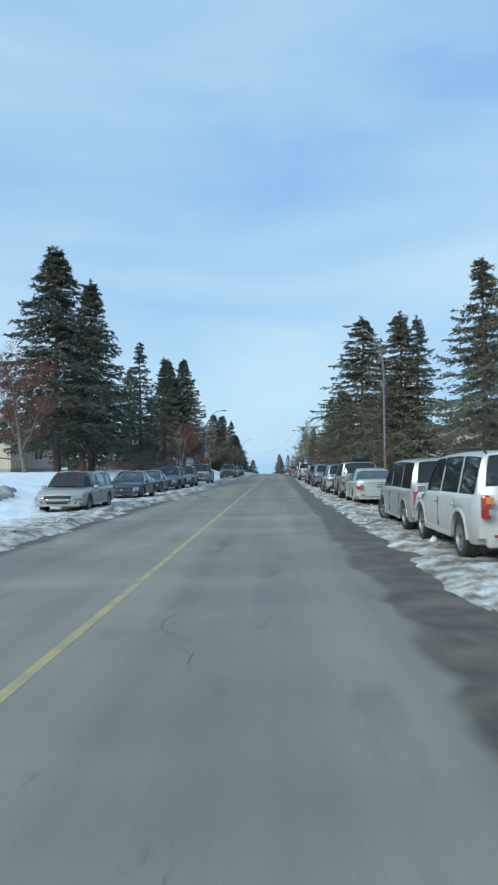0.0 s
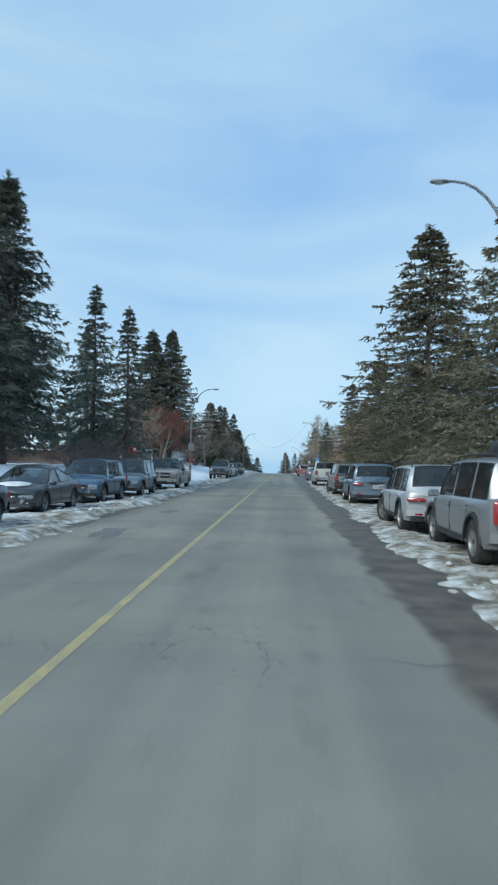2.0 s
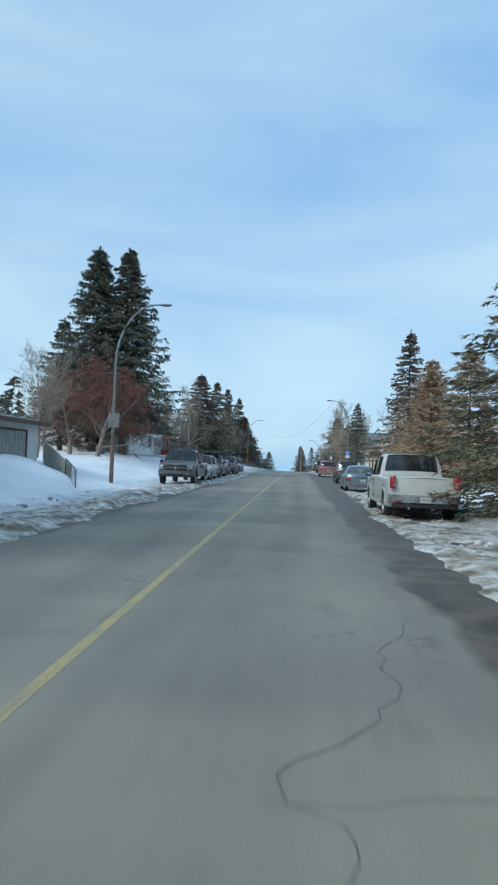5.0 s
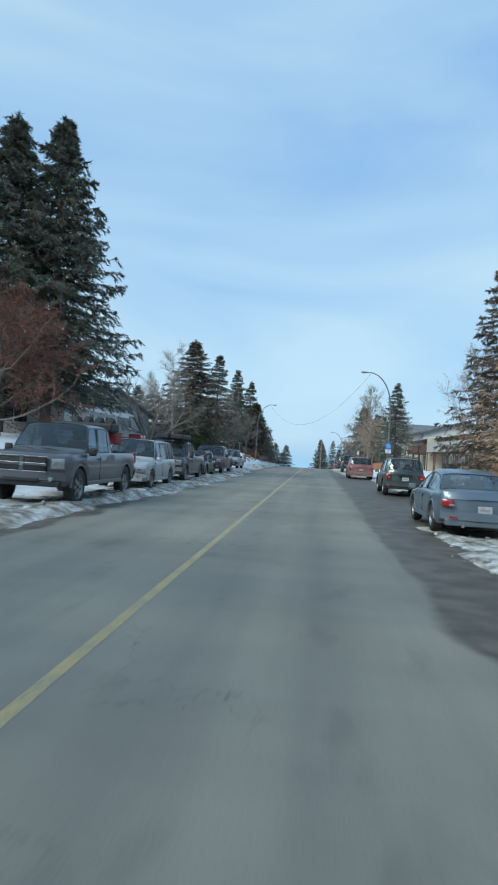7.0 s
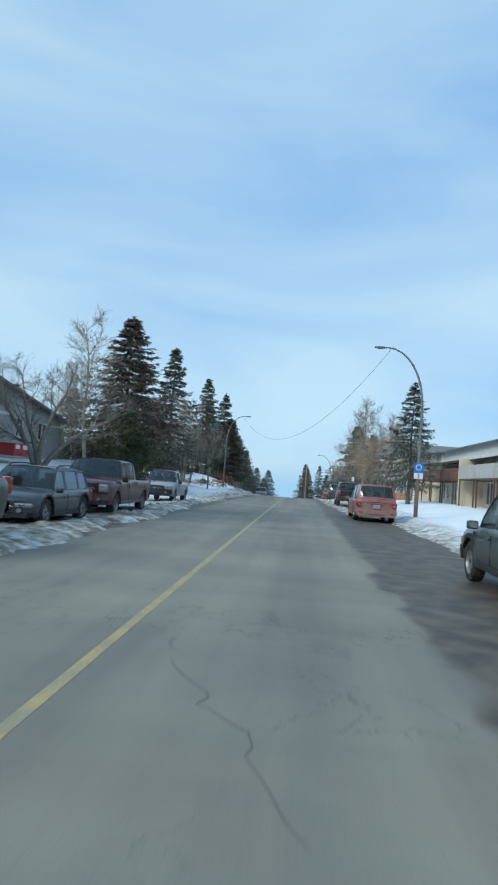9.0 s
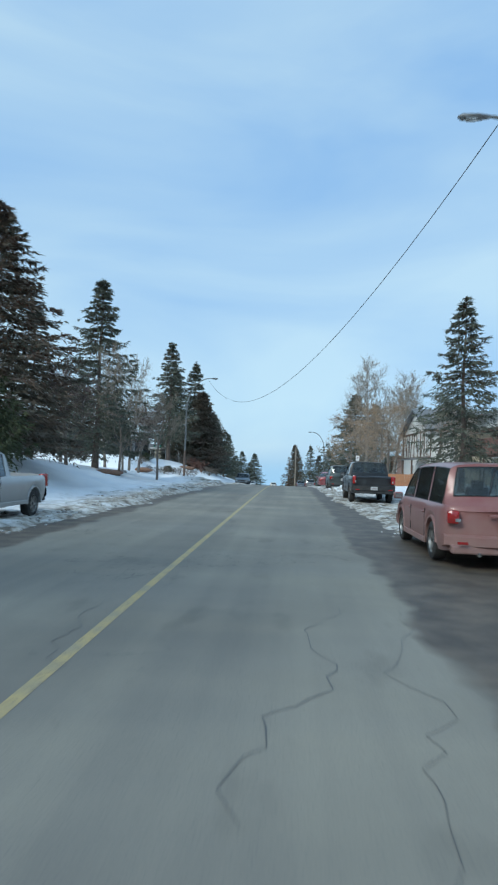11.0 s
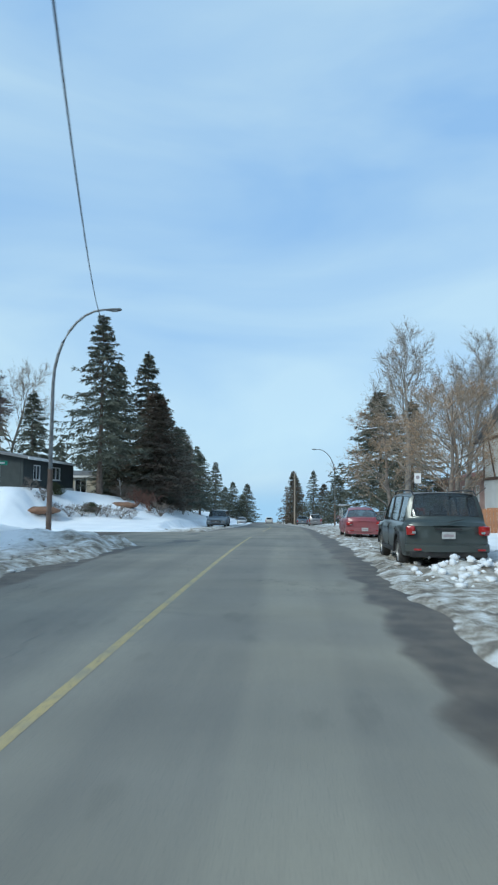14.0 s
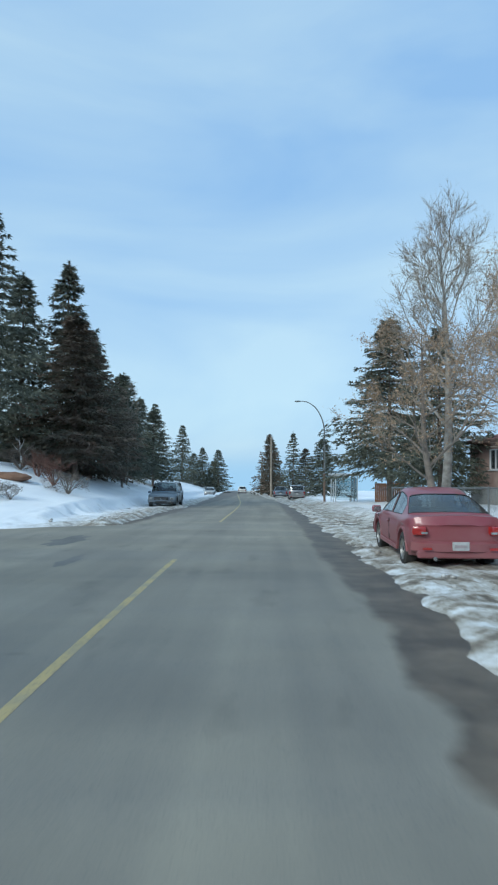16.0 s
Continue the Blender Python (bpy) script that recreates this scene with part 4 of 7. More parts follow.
        part("mirror_glass", box((s * (W / 2 + 0.09), my - 0.054, zbelt_f + 0.06), (0.15, 0.006, 0.10), 0.0), M_CHROME, mi)
        # doors: shut lines and handles, side moulding
        ks, k = [], 0.0
        for kind, w in fractions:
            k += w
            if kind in "pb":
                ks.append(k - w / 2)
        for kk in ks[:-1]:
            py = ywb + (yrb - ywb) * kk
            zlo = gc + 0.14
            for d in (-1, 1):
                if abs(abs(py) - wb / 2) < arch + 0.02:
                    zlo = r + arch + 0.02
            part("door_gap", box((s * (W / 2 + 0.008), py, (zlo + zbelt_f - 0.06) / 2), (0.016, 0.008, zbelt_f - 0.06 - zlo), 0.0), M_BLACK, t)
            if kk > 0.15:
                part("door_handle", box((s * (W / 2 + 0.018), py + 0.16, zbelt_f - 0.13), (0.03, 0.19, 0.032), 0.008), body_mat if not bumper_mat else M_BLACK, t)
        part("sill_moulding", box((s * (W / 2 + 0.002), 0, gc + 0.07), (0.04, wb - 2 * arch - 0.04, 0.10), 0.012), low_trim or body_mat, t)
        for yy in (-wb / 2, wb / 2):
            bm = bmesh.new()
            n = 14
            pr = []
            LIP = 0.024 if low_trim is M_BLACK else 0.014
            for i in range(n + 1):
                a = math.pi * i / n
                pr.append([bm.verts.new((s * (W / 2 + ox), yy + (arch + rr) * math.cos(a), r + (arch + rr) * math.sin(a) * 0.98)) for ox, rr in ((-0.06, -0.012), (LIP, -0.012), (LIP, 0.028), (-0.02, 0.045))])
            for a, b2 in zip(pr, pr[1:]):
                for i in range(3):
                    bm.faces.new((a[i], a[i + 1], b2[i + 1], b2[i]) if s > 0 else (a[i + 1], a[i], b2[i], b2[i + 1]))
            part("wheel_arch_lip", bm, low_trim or body_mat, t, smooth=50)
        if rails:
            bm = bmesh.new()
            tube(bm, [(s * (xt - 0.06), yrf - 0.18, zr - 0.02), (s * (xt - 0.06), yrf - 0.35, zr + 0.06), (s * (xt - 0.06), 0.5 * (yrf + yrr), zr + 0.085), (s * (xt - 0.06), yrr + 0.3, zr + 0.06), (s * (xt - 0.06), yrr + 0.12, zr - 0.02)], 0.018, 6)
            part("roof_rail", bm, M_BLACK, t)
    # low fittings at both ends
    for s in (-1, 1):
        part("rear_reflector", box((s * (W / 2 - 0.26), yr - 0.075, gc + 0.20), (0.17, 0.02, 0.045), 0.006), M_TAIL, t)
        part("fog_lamp", tube(bmesh.new(), [(s * (W / 2 - 0.30), yf + 0.02, gc + 0.20), (s * (W / 2 - 0.30), yf + 0.085, gc + 0.20)], [0.055, 0.05], 10), M_LAMPLENS, t)
    part("air_intake", box((0, yf + 0.035, gc + 0.17), (W * 0.42, 0.09, 0.09), 0.02), M_BLACK, t)
    part("exhaust_pipe", tube(bmesh.new(), [(-0.45, yr + 0.25, gc + 0.03), (-0.45, yr - 0.05, gc + 0.02)], 0.035, 10), M_CHROME, t)
    # grille
    gw, gh = {"slim": (W * 0.46, 0.10), "deep": (W * 0.52, 0.26), "cross": (W * 0.56, 0.34)}[grille]
    gz = lz[0] - (0.0 if grille == "slim" else 0.03)
    gr = part("grille", box((0, yf - 0.005, gz), (gw, 0.10, gh), 0.03), M_BLACK, t, smooth=40)
    if grille == "cross":
        bm = box((0, yf + 0.055, gz), (gw + 0.06, 0.03, 0.07), 0.012)
        add_box(bm, (0, yf + 0.055, gz), (0.10, 0.032, gh + 0.05), 0.012)
        for sg in (-1, 1):
            add_box(bm, (0, yf + 0.05, gz + sg * (gh / 2)), (gw + 0.08, 0.03, 0.035), 0.01)
        part("grille_bar", bm, body_mat, gr)
    elif grille == "deep":
        for i in range(3):
            part("grille_bar", box((0, yf + 0.045, gz + (i - 1) * gh * 0.28), (gw * 0.94, 0.02, 0.022), 0.005), M_CHROME if i == 1 else M_BLACK, gr)
    else:
        part("grille_bar", box((0, yf + 0.047, gz), (gw * 0.94, 0.02, 0.018), 0.005), M_CHROME, gr)
    bd = bmesh.new()
    bmesh.ops.create_circle(bd, cap_ends=True, radius=0.05, segments=14, matrix=pose(0, yf + 0.075, gz, -90, 0, 0))
    bmesh.ops.solidify(bd, geom=bd.faces[:], thickness=0.012)
    part("badge", bd, M_CHROME, gr)
    # wipers
    for s in (-0.42, 0.18):
        bm = tube(bmesh.new(), [(s, ywb + 0.07, zbelt_f + 0.03), (s + 0.3, ywb + 0.0, zbelt_f + 0.08), (s + 0.55, ywb - 0.03, zbelt_f + 0.09)], 0.01, 5)
        part("wiper", bm, M_BLACK, t)
    if not bed and rear_glass and H > 1.55:
        part("rear_wiper", tube(bmesh.new(), [(0, yrb - 0.06, zbelt_r + 0.03), (0.2, yrb - 0.05 + (yrr - yrb) * 0.1, zbelt_r + 0.08), (0.36, yrb - 0.03 + (yrr - yrb) * 0.12, zbelt_r + 0.1)], 0.01, 5), M_BLACK, t)
        part("tailgate_handle", box((0, yr - 0.006, lerp(top, yr) - 0.12), (0.6, 0.03, 0.05), 0.01), low_trim or body_mat, t)
    return t


def sedan(label, mat, x, y, away=True, **k):
    k = {**dict(L=4.78, W=1.80, H=1.46, wb=2.72, fo=0.95), **k}
    L, wb, fo = k["L"], k["wb"], k["fo"]
    yf, yr = wb / 2 + fo, wb / 2 + fo - L
    belt = k["H"] - 0.52
    return car(label, "sedan car", mat, x, y, away, top=[(yr, belt - 0.06), (yr + 0.1, belt + 0.04), (yr + 0.75, belt + 0.03), (0, belt), (yf - 1.25, belt - 0.03), (yf - 0.5, belt - 0.10), (yf - 0.12, belt - 0.17), (yf, belt - 0.24)],
               cabin=(yf - 1.00, yf - 1.95, yr + 1.45, yr + 0.48), fractions=[("p", 0.045), ("g", 0.39), ("b", 0.035), ("g", 0.36), ("p", 0.17)], tumble=0.19, arc=0.08, **{"tail": "tri", "low_trim": mat, **k})


def suv(label, mat, x, y, away=True, **k):
    k = {**dict(L=4.75, W=1.88, H=1.76, wb=2.80, fo=0.90, gc=0.30, r=0.37), **k}
    L, wb, fo, H = k["L"], k["wb"], k["fo"], k["H"]
    yf, yr = wb / 2 + fo, wb / 2 + fo - L
    belt = H * 0.62
    slope = k.pop("slope", 0.28)
    return car(label, "SUV car", mat, x, y, away, top=[(yr, belt - 0.04), (yr + 0.12, belt), (0, belt - 0.02), (yf - 1.2, belt - 0.05), (yf - 0.4, belt - 0.12), (yf, belt - 0.24)],
               cabin=(yf - 1.12, yf - 1.75, yr + slope + 0.06, yr + 0.07), fractions=[("p", 0.04), ("g", 0.29), ("b", 0.03), ("g", 0.28), ("p", 0.03), ("t", 0.25), ("p", 0.08)], tumble=0.14, arc=0.04,
               **{"tail": "tall", "glass_mat": M_CARGLASS, "head": "block", "grille": "deep", "rails": True, "low_trim": M_BLACK, **k})


def minivan(label, mat, x, y, away=True, **k):
    k = {**dict(L=5.1, W=1.96, H=1.74, wb=3.05, fo=0.95, gc=0.22, r=0.34), **k}
    L, wb, fo, H = k["L"], k["wb"], k["fo"], k["H"]
    yf, yr = wb / 2 + fo, wb / 2 + fo - L
    belt = 1.03
    return car(label, "minivan", mat, x, y, away, top=[(yr, belt - 0.05), (yr + 0.1, belt), (0, belt), (yf - 0.9, belt - 0.03), (yf - 0.3, belt - 0.2), (yf, belt - 0.36)],
               cabin=(yf - 0.75, yf - 1.75, yr + 0.34, yr + 0.08), fractions=[("p", 0.03), ("g", 0.28), ("b", 0.03), ("t", 0.29), ("b", 0.03), ("t", 0.26), ("p", 0.08)], tumble=0.12, arc=0.04,
               **{"tail": "tall", "glass_mat": M_DARKGLASS, "head": "block", "grille": "deep", **k})


def pickup(label, mat, x, y, away=True, **k):
    k = {**dict(L=5.75, W=1.98, H=1.90, wb=3.60, fo=0.98, gc=0.36, r=0.40), **k}
    L, wb, fo, H = k["L"], k["wb"], k["fo"], k["H"]
    yf, yr = wb / 2 + fo, wb / 2 + fo - L
    belt = H * 0.655
    cab = k.pop("cab", 1.9)
    yc = yf - 1.35 - cab
    return car(label, "pickup truck", mat, x, y, away, top=[(yr, belt - 0.02), (yc - 0.05, belt - 0.02), (yc + 0.05, belt), (yf - 1.35, belt - 0.04), (yf - 0.3, belt - 0.08), (yf, belt - 0.16)],
               cabin=(yf - 1.25, yf - 1.85, yc + 0.12, yc), fractions=[("p", 0.05), ("g", 0.42), ("b", 0.05), ("g", 0.38), ("p", 0.10)], tumble=0.13, arc=0.035, bed=(yr + 0.12, yc - 0.06),
               **{"tail": "tall", "head": "tall", "grille": "cross", "bumper_mat": M_CHROME, "low_trim": None, "spokes": 6, **k})

P_WHITE = paint("paint_white", (0.62, 0.61, 0.57), metal=0.0, dirt=0.6)
P_BEIGE = paint("paint_silver_beige", (0.40, 0.39, 0.36), dirt=0.45)
P_CAMRY = paint("paint_pale_green_silver", (0.50, 0.51, 0.45), dirt=0.35)
P_SILVER = paint("paint_silver", (0.46, 0.47, 0.48), dirt=0.5)
P_GREY = paint("paint_mid_grey", (0.20, 0.21, 0.22), dirt=0.5)
P_BLUEGREY = paint("paint_blue_grey", (0.10, 0.15, 0.205), dirt=0.36)
P_DARK = paint("paint_charcoal", (0.030, 0.035, 0.042), dirt=0.28, dust=(0.16, 0.155, 0.15))
P_NAVY = paint("paint_dark_blue_grey", (0.028, 0.045, 0.075), dirt=0.22, dust=(0.15, 0.155, 0.16))
P_BLUE = paint("paint_dull_blue", (0.045, 0.10, 0.18), dirt=0.3, dust=(0.2, 0.2, 0.2))
P_BLACK = paint("paint_black", (0.012, 0.012, 0.014), dirt=0.35, dust=(0.10, 0.10, 0.10))
P_GREENGREY = paint("paint_dark_green_grey", (0.035, 0.050, 0.048), dirt=0.4, dust=(0.14, 0.14, 0.13))
P_DUSTYRED = paint("paint_dusty_red", (0.23, 0.05, 0.045), metal=0.1, dirt=0.85, dust=(0.34, 0.235, 0.205))
P_RED = paint("paint_red", (0.23, 0.020, 0.035), metal=0.1, dirt=0.55, dust=(0.28, 0.17, 0.165))
P_MAROON = paint("paint_maroon", (0.085, 0.014, 0.022), dirt=0.5, dust=(0.20, 0.16, 0.16))
P_RAM = paint("paint_gunmetal", (0.10, 0.105, 0.115), dirt=0.35, dust=(0.20, 0.20, 0.20))
P_TAN = paint("paint_tan_silver", (0.40, 0.38, 0.34), dirt=0.55)

# east side, seen from behind, in driving order
suv("white SUV with amber and red tail lamps parked on icy snow", P_WHITE, 4.88, 14.5, L=4.95, W=1.86, H=1.80, wb=2.87, low_trim=P_WHITE, tail="tall", amber=True)
minivan("silver-beige minivan with front wheels turned, on packed snow", P_BEIGE, 4.98, 19.6, steer=22)
sedan("pale greenish silver sedan with red tail lamps on rutted ice", P_CAMRY, 4.90, 30.0, L=4.8, H=1.48)
sv = suv("grey SUV carrying a dark roof cargo box", P_GREY, 4.84, 35.1, L=4.8, wb=2.85, W=1.88, H=1.78)
suv("silver crossover SUV with swept roof beside the snow", P_SILVER, 4.58, 40.3, L=4.62, wb=2.70, H=1.66, W=1.86, slope=0.5, tail="wide", steer=20)
suv("blue-grey SUV with thin red tail lamps on lumpy snow", P_BLUEGREY, 4.57, 51.8, L=4.95, wb=2.85, H=1.73, W=1.93, slope=0.45, tail="wide")
pickup("grey pickup truck with dark canopy over its bed", P_GREY, 4.45, 60.5, L=5.4, W=1.83, H=1.74, wb=3.33, r=0.37, steer=18, bumper_mat=M_BLACK, steel=True, grille="cross")
pickup("cream-white full-size pickup truck with red tail lamps", P_WHITE, 4.3, 76.5, L=5.8, W=2.02, H=1.93, wb=3.70, cab=2.2)
sedan("dusty blue-grey sedan parked on wet gravelly asphalt", P_BLUEGREY, 4.33, 93.5, L=4.9, W=1.86, H=1.47, wb=2.78)
suv("dark green-grey boxy SUV with red tail lamps", P_GREENGREY, 4.72, 108.65, L=4.45, W=1.80, H=1.74, wb=2.62, slope=0.2, tail="block")
minivan("red minivan covered in pale road dust", P_DUSTYRED, 4.25, 131.0, tail="block", low_trim=P_DUSTYRED, glass_mat=M_CARGLASS)
pickup("black full-size pickup truck with black bumper", P_BLACK, 4.46, 149.6, L=5.5, W=1.95, H=1.90, wb=3.25, gc=0.44, r=0.43, bumper_mat=M_BLACK, cab=2.2, tail="tall", steel=True)
suv("grey off-road SUV with roof rack standing in churned snow", P_GREENGREY, 4.44, 165.9, L=4.8, W=1.92, H=1.80, wb=2.79, slope=0.18, tail="block", spokes=6)
sedan("dusty red sedan parked in rutted snow", P_RED, 4.38, 181.3, L=4.45, W=1.72, H=1.49, wb=2.62, low_plate=True)
suv("grey SUV parked far along the street", P_GREY, 4.6, 244, L=4.7)
suv("blue-grey hatchback SUV parked far along the street", P_BLUEGREY, 3.1, 259, L=4.4, H=1.6, slope=0.5)
suv("tan SUV parked far along the street", P_TAN, 0.9, 300, L=4.7)
# west side, facing the camera
suv("silver-beige station wagon with black windscreen cover", P_BEIGE, -6.78, 27.0, False, L=4.71, W=1.80, H=1.48, wb=2.76, gc=0.22, r=0.32, slope=0.45, low_trim=P_BEIGE, head="slim")
sedan("dark blue-grey saloon car with chrome star grille", P_NAVY, -6.75, 36.4, False, grille="deep", head="block", L=4.55, W=1.80, H=1.45, wb=2.73)
sedan("small dark car with old snow on its bonnet", P_DARK, -7.0, 42.9, False, L=4.3, W=1.75, H=1.46, wb=2.6)
suv("dull blue compact SUV among roadside ice", P_BLUE, -6.72, 48.1, False, L=4.6, W=1.82, H=1.70, wb=2.66)
suv("grey-blue boxy SUV parked against the snow", P_BLUEGREY, -6.45, 53.2 + 0.4, False, L=4.45, W=1.80, H=1.74, wb=2.62, slope=0.2)
pickup("tan-silver pickup truck with crosshair grille", P_TAN, -6.20, 62.4, False, L=5.8, W=2.02, H=1.90, wb=3.57, bumper_mat=P_TAN)
pk = pickup("dark grey heavy pickup truck with gear in its bed", P_RAM, -5.95, 93.7, False, L=5.95, W=2.02, H=2.03, wb=3.80, gc=0.46, r=0.46, bumper_mat=P_RAM, cab=2.2)
suv("silver SUV with tall windows parked in the snow", P_SILVER, -5.98, 100.6, False, L=4.87, W=1.88, H=1.80, wb=2.87, low_trim=P_SILVER)
pk2 = pickup("dark pickup truck with long boxes on a roof rack", P_DARK, -6.15, 107.6, False, L=5.8, W=2.0, H=1.88, wb=3.65)
suv("dark grey crossover with chrome grille", P_DARK, -6.38, 114.6, False, L=4.42, W=1.80, H=1.50, wb=2.70, gc=0.22, r=0.35, slope=0.5, head="slim")
pickup("maroon full-size pickup truck with dark chrome", P_MAROON, -6.32, 120.5, False, L=5.85, W=2.03, H=1.88, wb=3.65, bumper_mat=P_MAROON, cab=2.2)
pickup("silver-white compact pickup truck standing in snow", P_SILVER, -6.65, 132.6, False, L=5.0, W=1.76, H=1.70, wb=3.0, r=0.36, cab=1.35, bumper_mat=M_BLACK, grille="deep", head="block")
suv("dark blue-grey SUV with slotted grille past the corner", P_BLUEGREY, -6.2, 214, False, L=4.8, W=1.93, H=1.76, wb=2.91)
sedan("pale car parked far down the street", P_SILVER, -9.0, 285, False)
minivan("white van standing far down the street", P_WHITE, -4.6, 330, True)


def roof_box():
    t = thing("roof_cargo_box", "dark grey streamlined cargo box on the SUV's roof", "roof box", pose(5.05, 34.7, road_z(34.7) + 1.84))
    bm = bmesh.new()
    bmesh.ops.create_uvsphere(bm, u_segments=20, v_segments=12, radius=1.0)
    for v in bm.verts:
        p = v.co
        p.x = math.copysign(abs(p.x) ** 0.55, p.x) * (0.40 - 0.05 * p.y)
        p.z = max(-0.25, math.copysign(abs(p.z) ** 0.7, p.z)) * (0.24 - 0.06 * p.y) + 0.10
        p.y = math.copysign(abs(p.y) ** 0.7, p.y) * 0.98
    part("shell", bm, M_BLACK, t, smooth=60)
    for s in (-1, 1):
        part("crossbar", tube(bmesh.new(), [(-0.62, s * 0.5, 0.0), (0.62, s * 0.5, 0.0)], 0.022, 8), M_BLACK, t)


roof_box()


def truck_gear():
    t = thing("spare_wheel_load", "black tyres and cases stacked over the pickup's bed", "truck load", pose(-6.0, 95.9, 1.60))
    for i in range(4):
        v, f = lathe([(-0.11, 0.22), (-0.12, 0.34), (-0.07, 0.40), (0.07, 0.40), (0.12, 0.34), (0.11, 0.22)], 22)
        child("tyre", mesh_from("tyre", v, f, M_RUBBER, smooth=40), t, at=pose(-0.55 + 0.30 * i, -0.15 + 0.05 * i, 0.36, 0, 8 * (i - 1.5), 90 - 82))
    part("case", box((0.0, -0.75, 0.42), (1.60, 0.75, 0.26), 0.06), M_BLACK, t)
    c = thing("red_fuel_case", "red slatted plastic crate on the pickup's bed", "crate", pose(-5.45, 95.45, 1.55))
    part("crate_body", box((0, 0, 0.18), (0.50, 0.70, 0.36), 0.05), M_REDPAINT, c)
    for i in range(4):
        part("crate_rib", box((0.285, 0, 0.07 + i * 0.09), (0.03, 0.70, 0.04), 0.01), M_REDPAINT, c)
    b = thing("roof_rack_box", "two long black cases strapped on the pickup's rack", "rack box", pose(-6.15, 107.5, 1.98))
    for s in (-0.33, 0.33):
        part("case", box((s, -0.2, 0.12), (0.6, 2.0, 0.22), 0.05), M_BLACK, b)
    for yy in (-1.0, 0.5):
        part("rack_bar", tube(bmesh.new(), [(-0.85, yy, -0.06), (-0.8, yy, -0.01), (0.8, yy, -0.01), (0.85, yy, -0.06)], 0.025, 6), M_BLACK, b)
        for s in (-1, 1):
            part("rack_leg", tube(bmesh.new(), [(s * 0.80, yy, -0.0), (s * 0.84, yy - 0.02, -0.72 if yy < -0.5 else -0.14)], 0.022, 6), M_BLACK, b)
    s = thing("snow_patch", "patch of old snow lying on a car bonnet", "snow", pose(-7.0, 41.35, 0.90))
    bm = bmesh.new()
    bmesh.ops.create_uvsphere(bm, u_segments=16, v_segments=8, radius=1.0)
    for v in bm.verts:
        v.co = Vector((v.co.x * 0.5, v.co.y * 0.33, max(-0.2, v.co.z) * 0.06 - v.co.y * -0.05)) * (1 + 0.2 * n2(v.co.x, v.co.y, 2.0, 3))
    part("crust", bm, M_SNOW, s, smooth=60)
    w = thing("windscreen_cover", "black sunshade cover over a wagon windscreen", "sunshade", pose(-6.78, 27.0, 0.02, rz=180))
    q = [(-0.66, 1.16, 0.90), (0.66, 1.16, 0.90), (0.53, 0.60, 1.40), (-0.53, 0.60, 1.40)]
    part("fabric", prism(bmesh.new(), [(a, b2 + 0.10, c2 + 0.03) for a, b2, c2 in q][::1], 0.015), M_BLACK, w)


truck_gear()


def canopy():
    """Dark topper over the bed of the grey pickup."""
    t = thing("truck_canopy", "dark grey fibreglass canopy with tinted windows on a pickup bed", "truck canopy", pose(4.45, 60.5, 0.02))
    y0, y1, zb, zt, w = -2.72, -0.42, 1.12, 1.72, 0.86
    bm = bmesh.new()
    for q in ([(-w, y0, zb), (w, y0, zb), (w, y1, zb), (-w, y1, zb)],):
        lo = [bm.verts.new(v) for v in q]
        hi = [bm.verts.new((v[0] * 0.84, v[1] + (0.18 if v[1] < -1 else 0), zt)) for v in q]
        for i in range(4):
            bm.faces.new((lo[i], lo[(i + 1) % 4], hi[(i + 1) % 4], hi[i]))
        bm.faces.new(hi)
        bm.faces.new(lo[::-1])
    bmesh.ops.bevel(bm, geom=bm.edges[:], offset=0.05, segments=2, affect="EDGES")
    part("shell", bm, P_GREY, t, smooth=50)
    part("rear_window", prism(bmesh.new(), [(-0.72, y0 + 0.01, zb + 0.10), (0.72, y0 + 0.01, zb + 0.10), (0.63, y0 + 0.14, zt - 0.08), (-0.63, y0 + 0.14, zt - 0.08)], 0.02), M_DARKGLASS, t)
    for s in (-1, 1):
        q = [(s * (w - 0.01), y0 + 0.35, zb + 0.12), (s * (w - 0.01), y1 - 0.2, zb + 0.12), (s * (w * 0.87), y1 - 0.2, zt - 0.12), (s * (w * 0.87), y0 + 0.45, zt - 0.12)]
        part("side_window", prism(bmesh.new(), q if s > 0 else q[::-1], 0.02), M_DARKGLASS, t)


canopy()

# ---- trees and shrubs ----
UP = np.array([0.0, 0.0, 1.0])


def twig_blades(base, d, length, width, rng, verts, faces, crossed=True):
    """Pointed needle sprays: one narrow triangle each, or two crossed ones."""
    n = len(base)
    d = d / (np.linalg.norm(d, axis=1, keepdims=True) + 1e-9)
    u = np.cross(d, rng.normal(size=(n, 3)))
    u /= np.linalg.norm(u, axis=1, keepdims=True) + 1e-9
    w = np.cross(d, u)
    L, W = length[:, None], width[:, None]
    for s in ((u, w) if crossed else (u,)):
        b = sum(len(v) for v in verts)
        verts.append(np.stack([base - s * W, base + s * W, base + d * L], 1).reshape(-1, 3))
        faces.append(np.arange(n * 3).reshape(n, 3) + b)


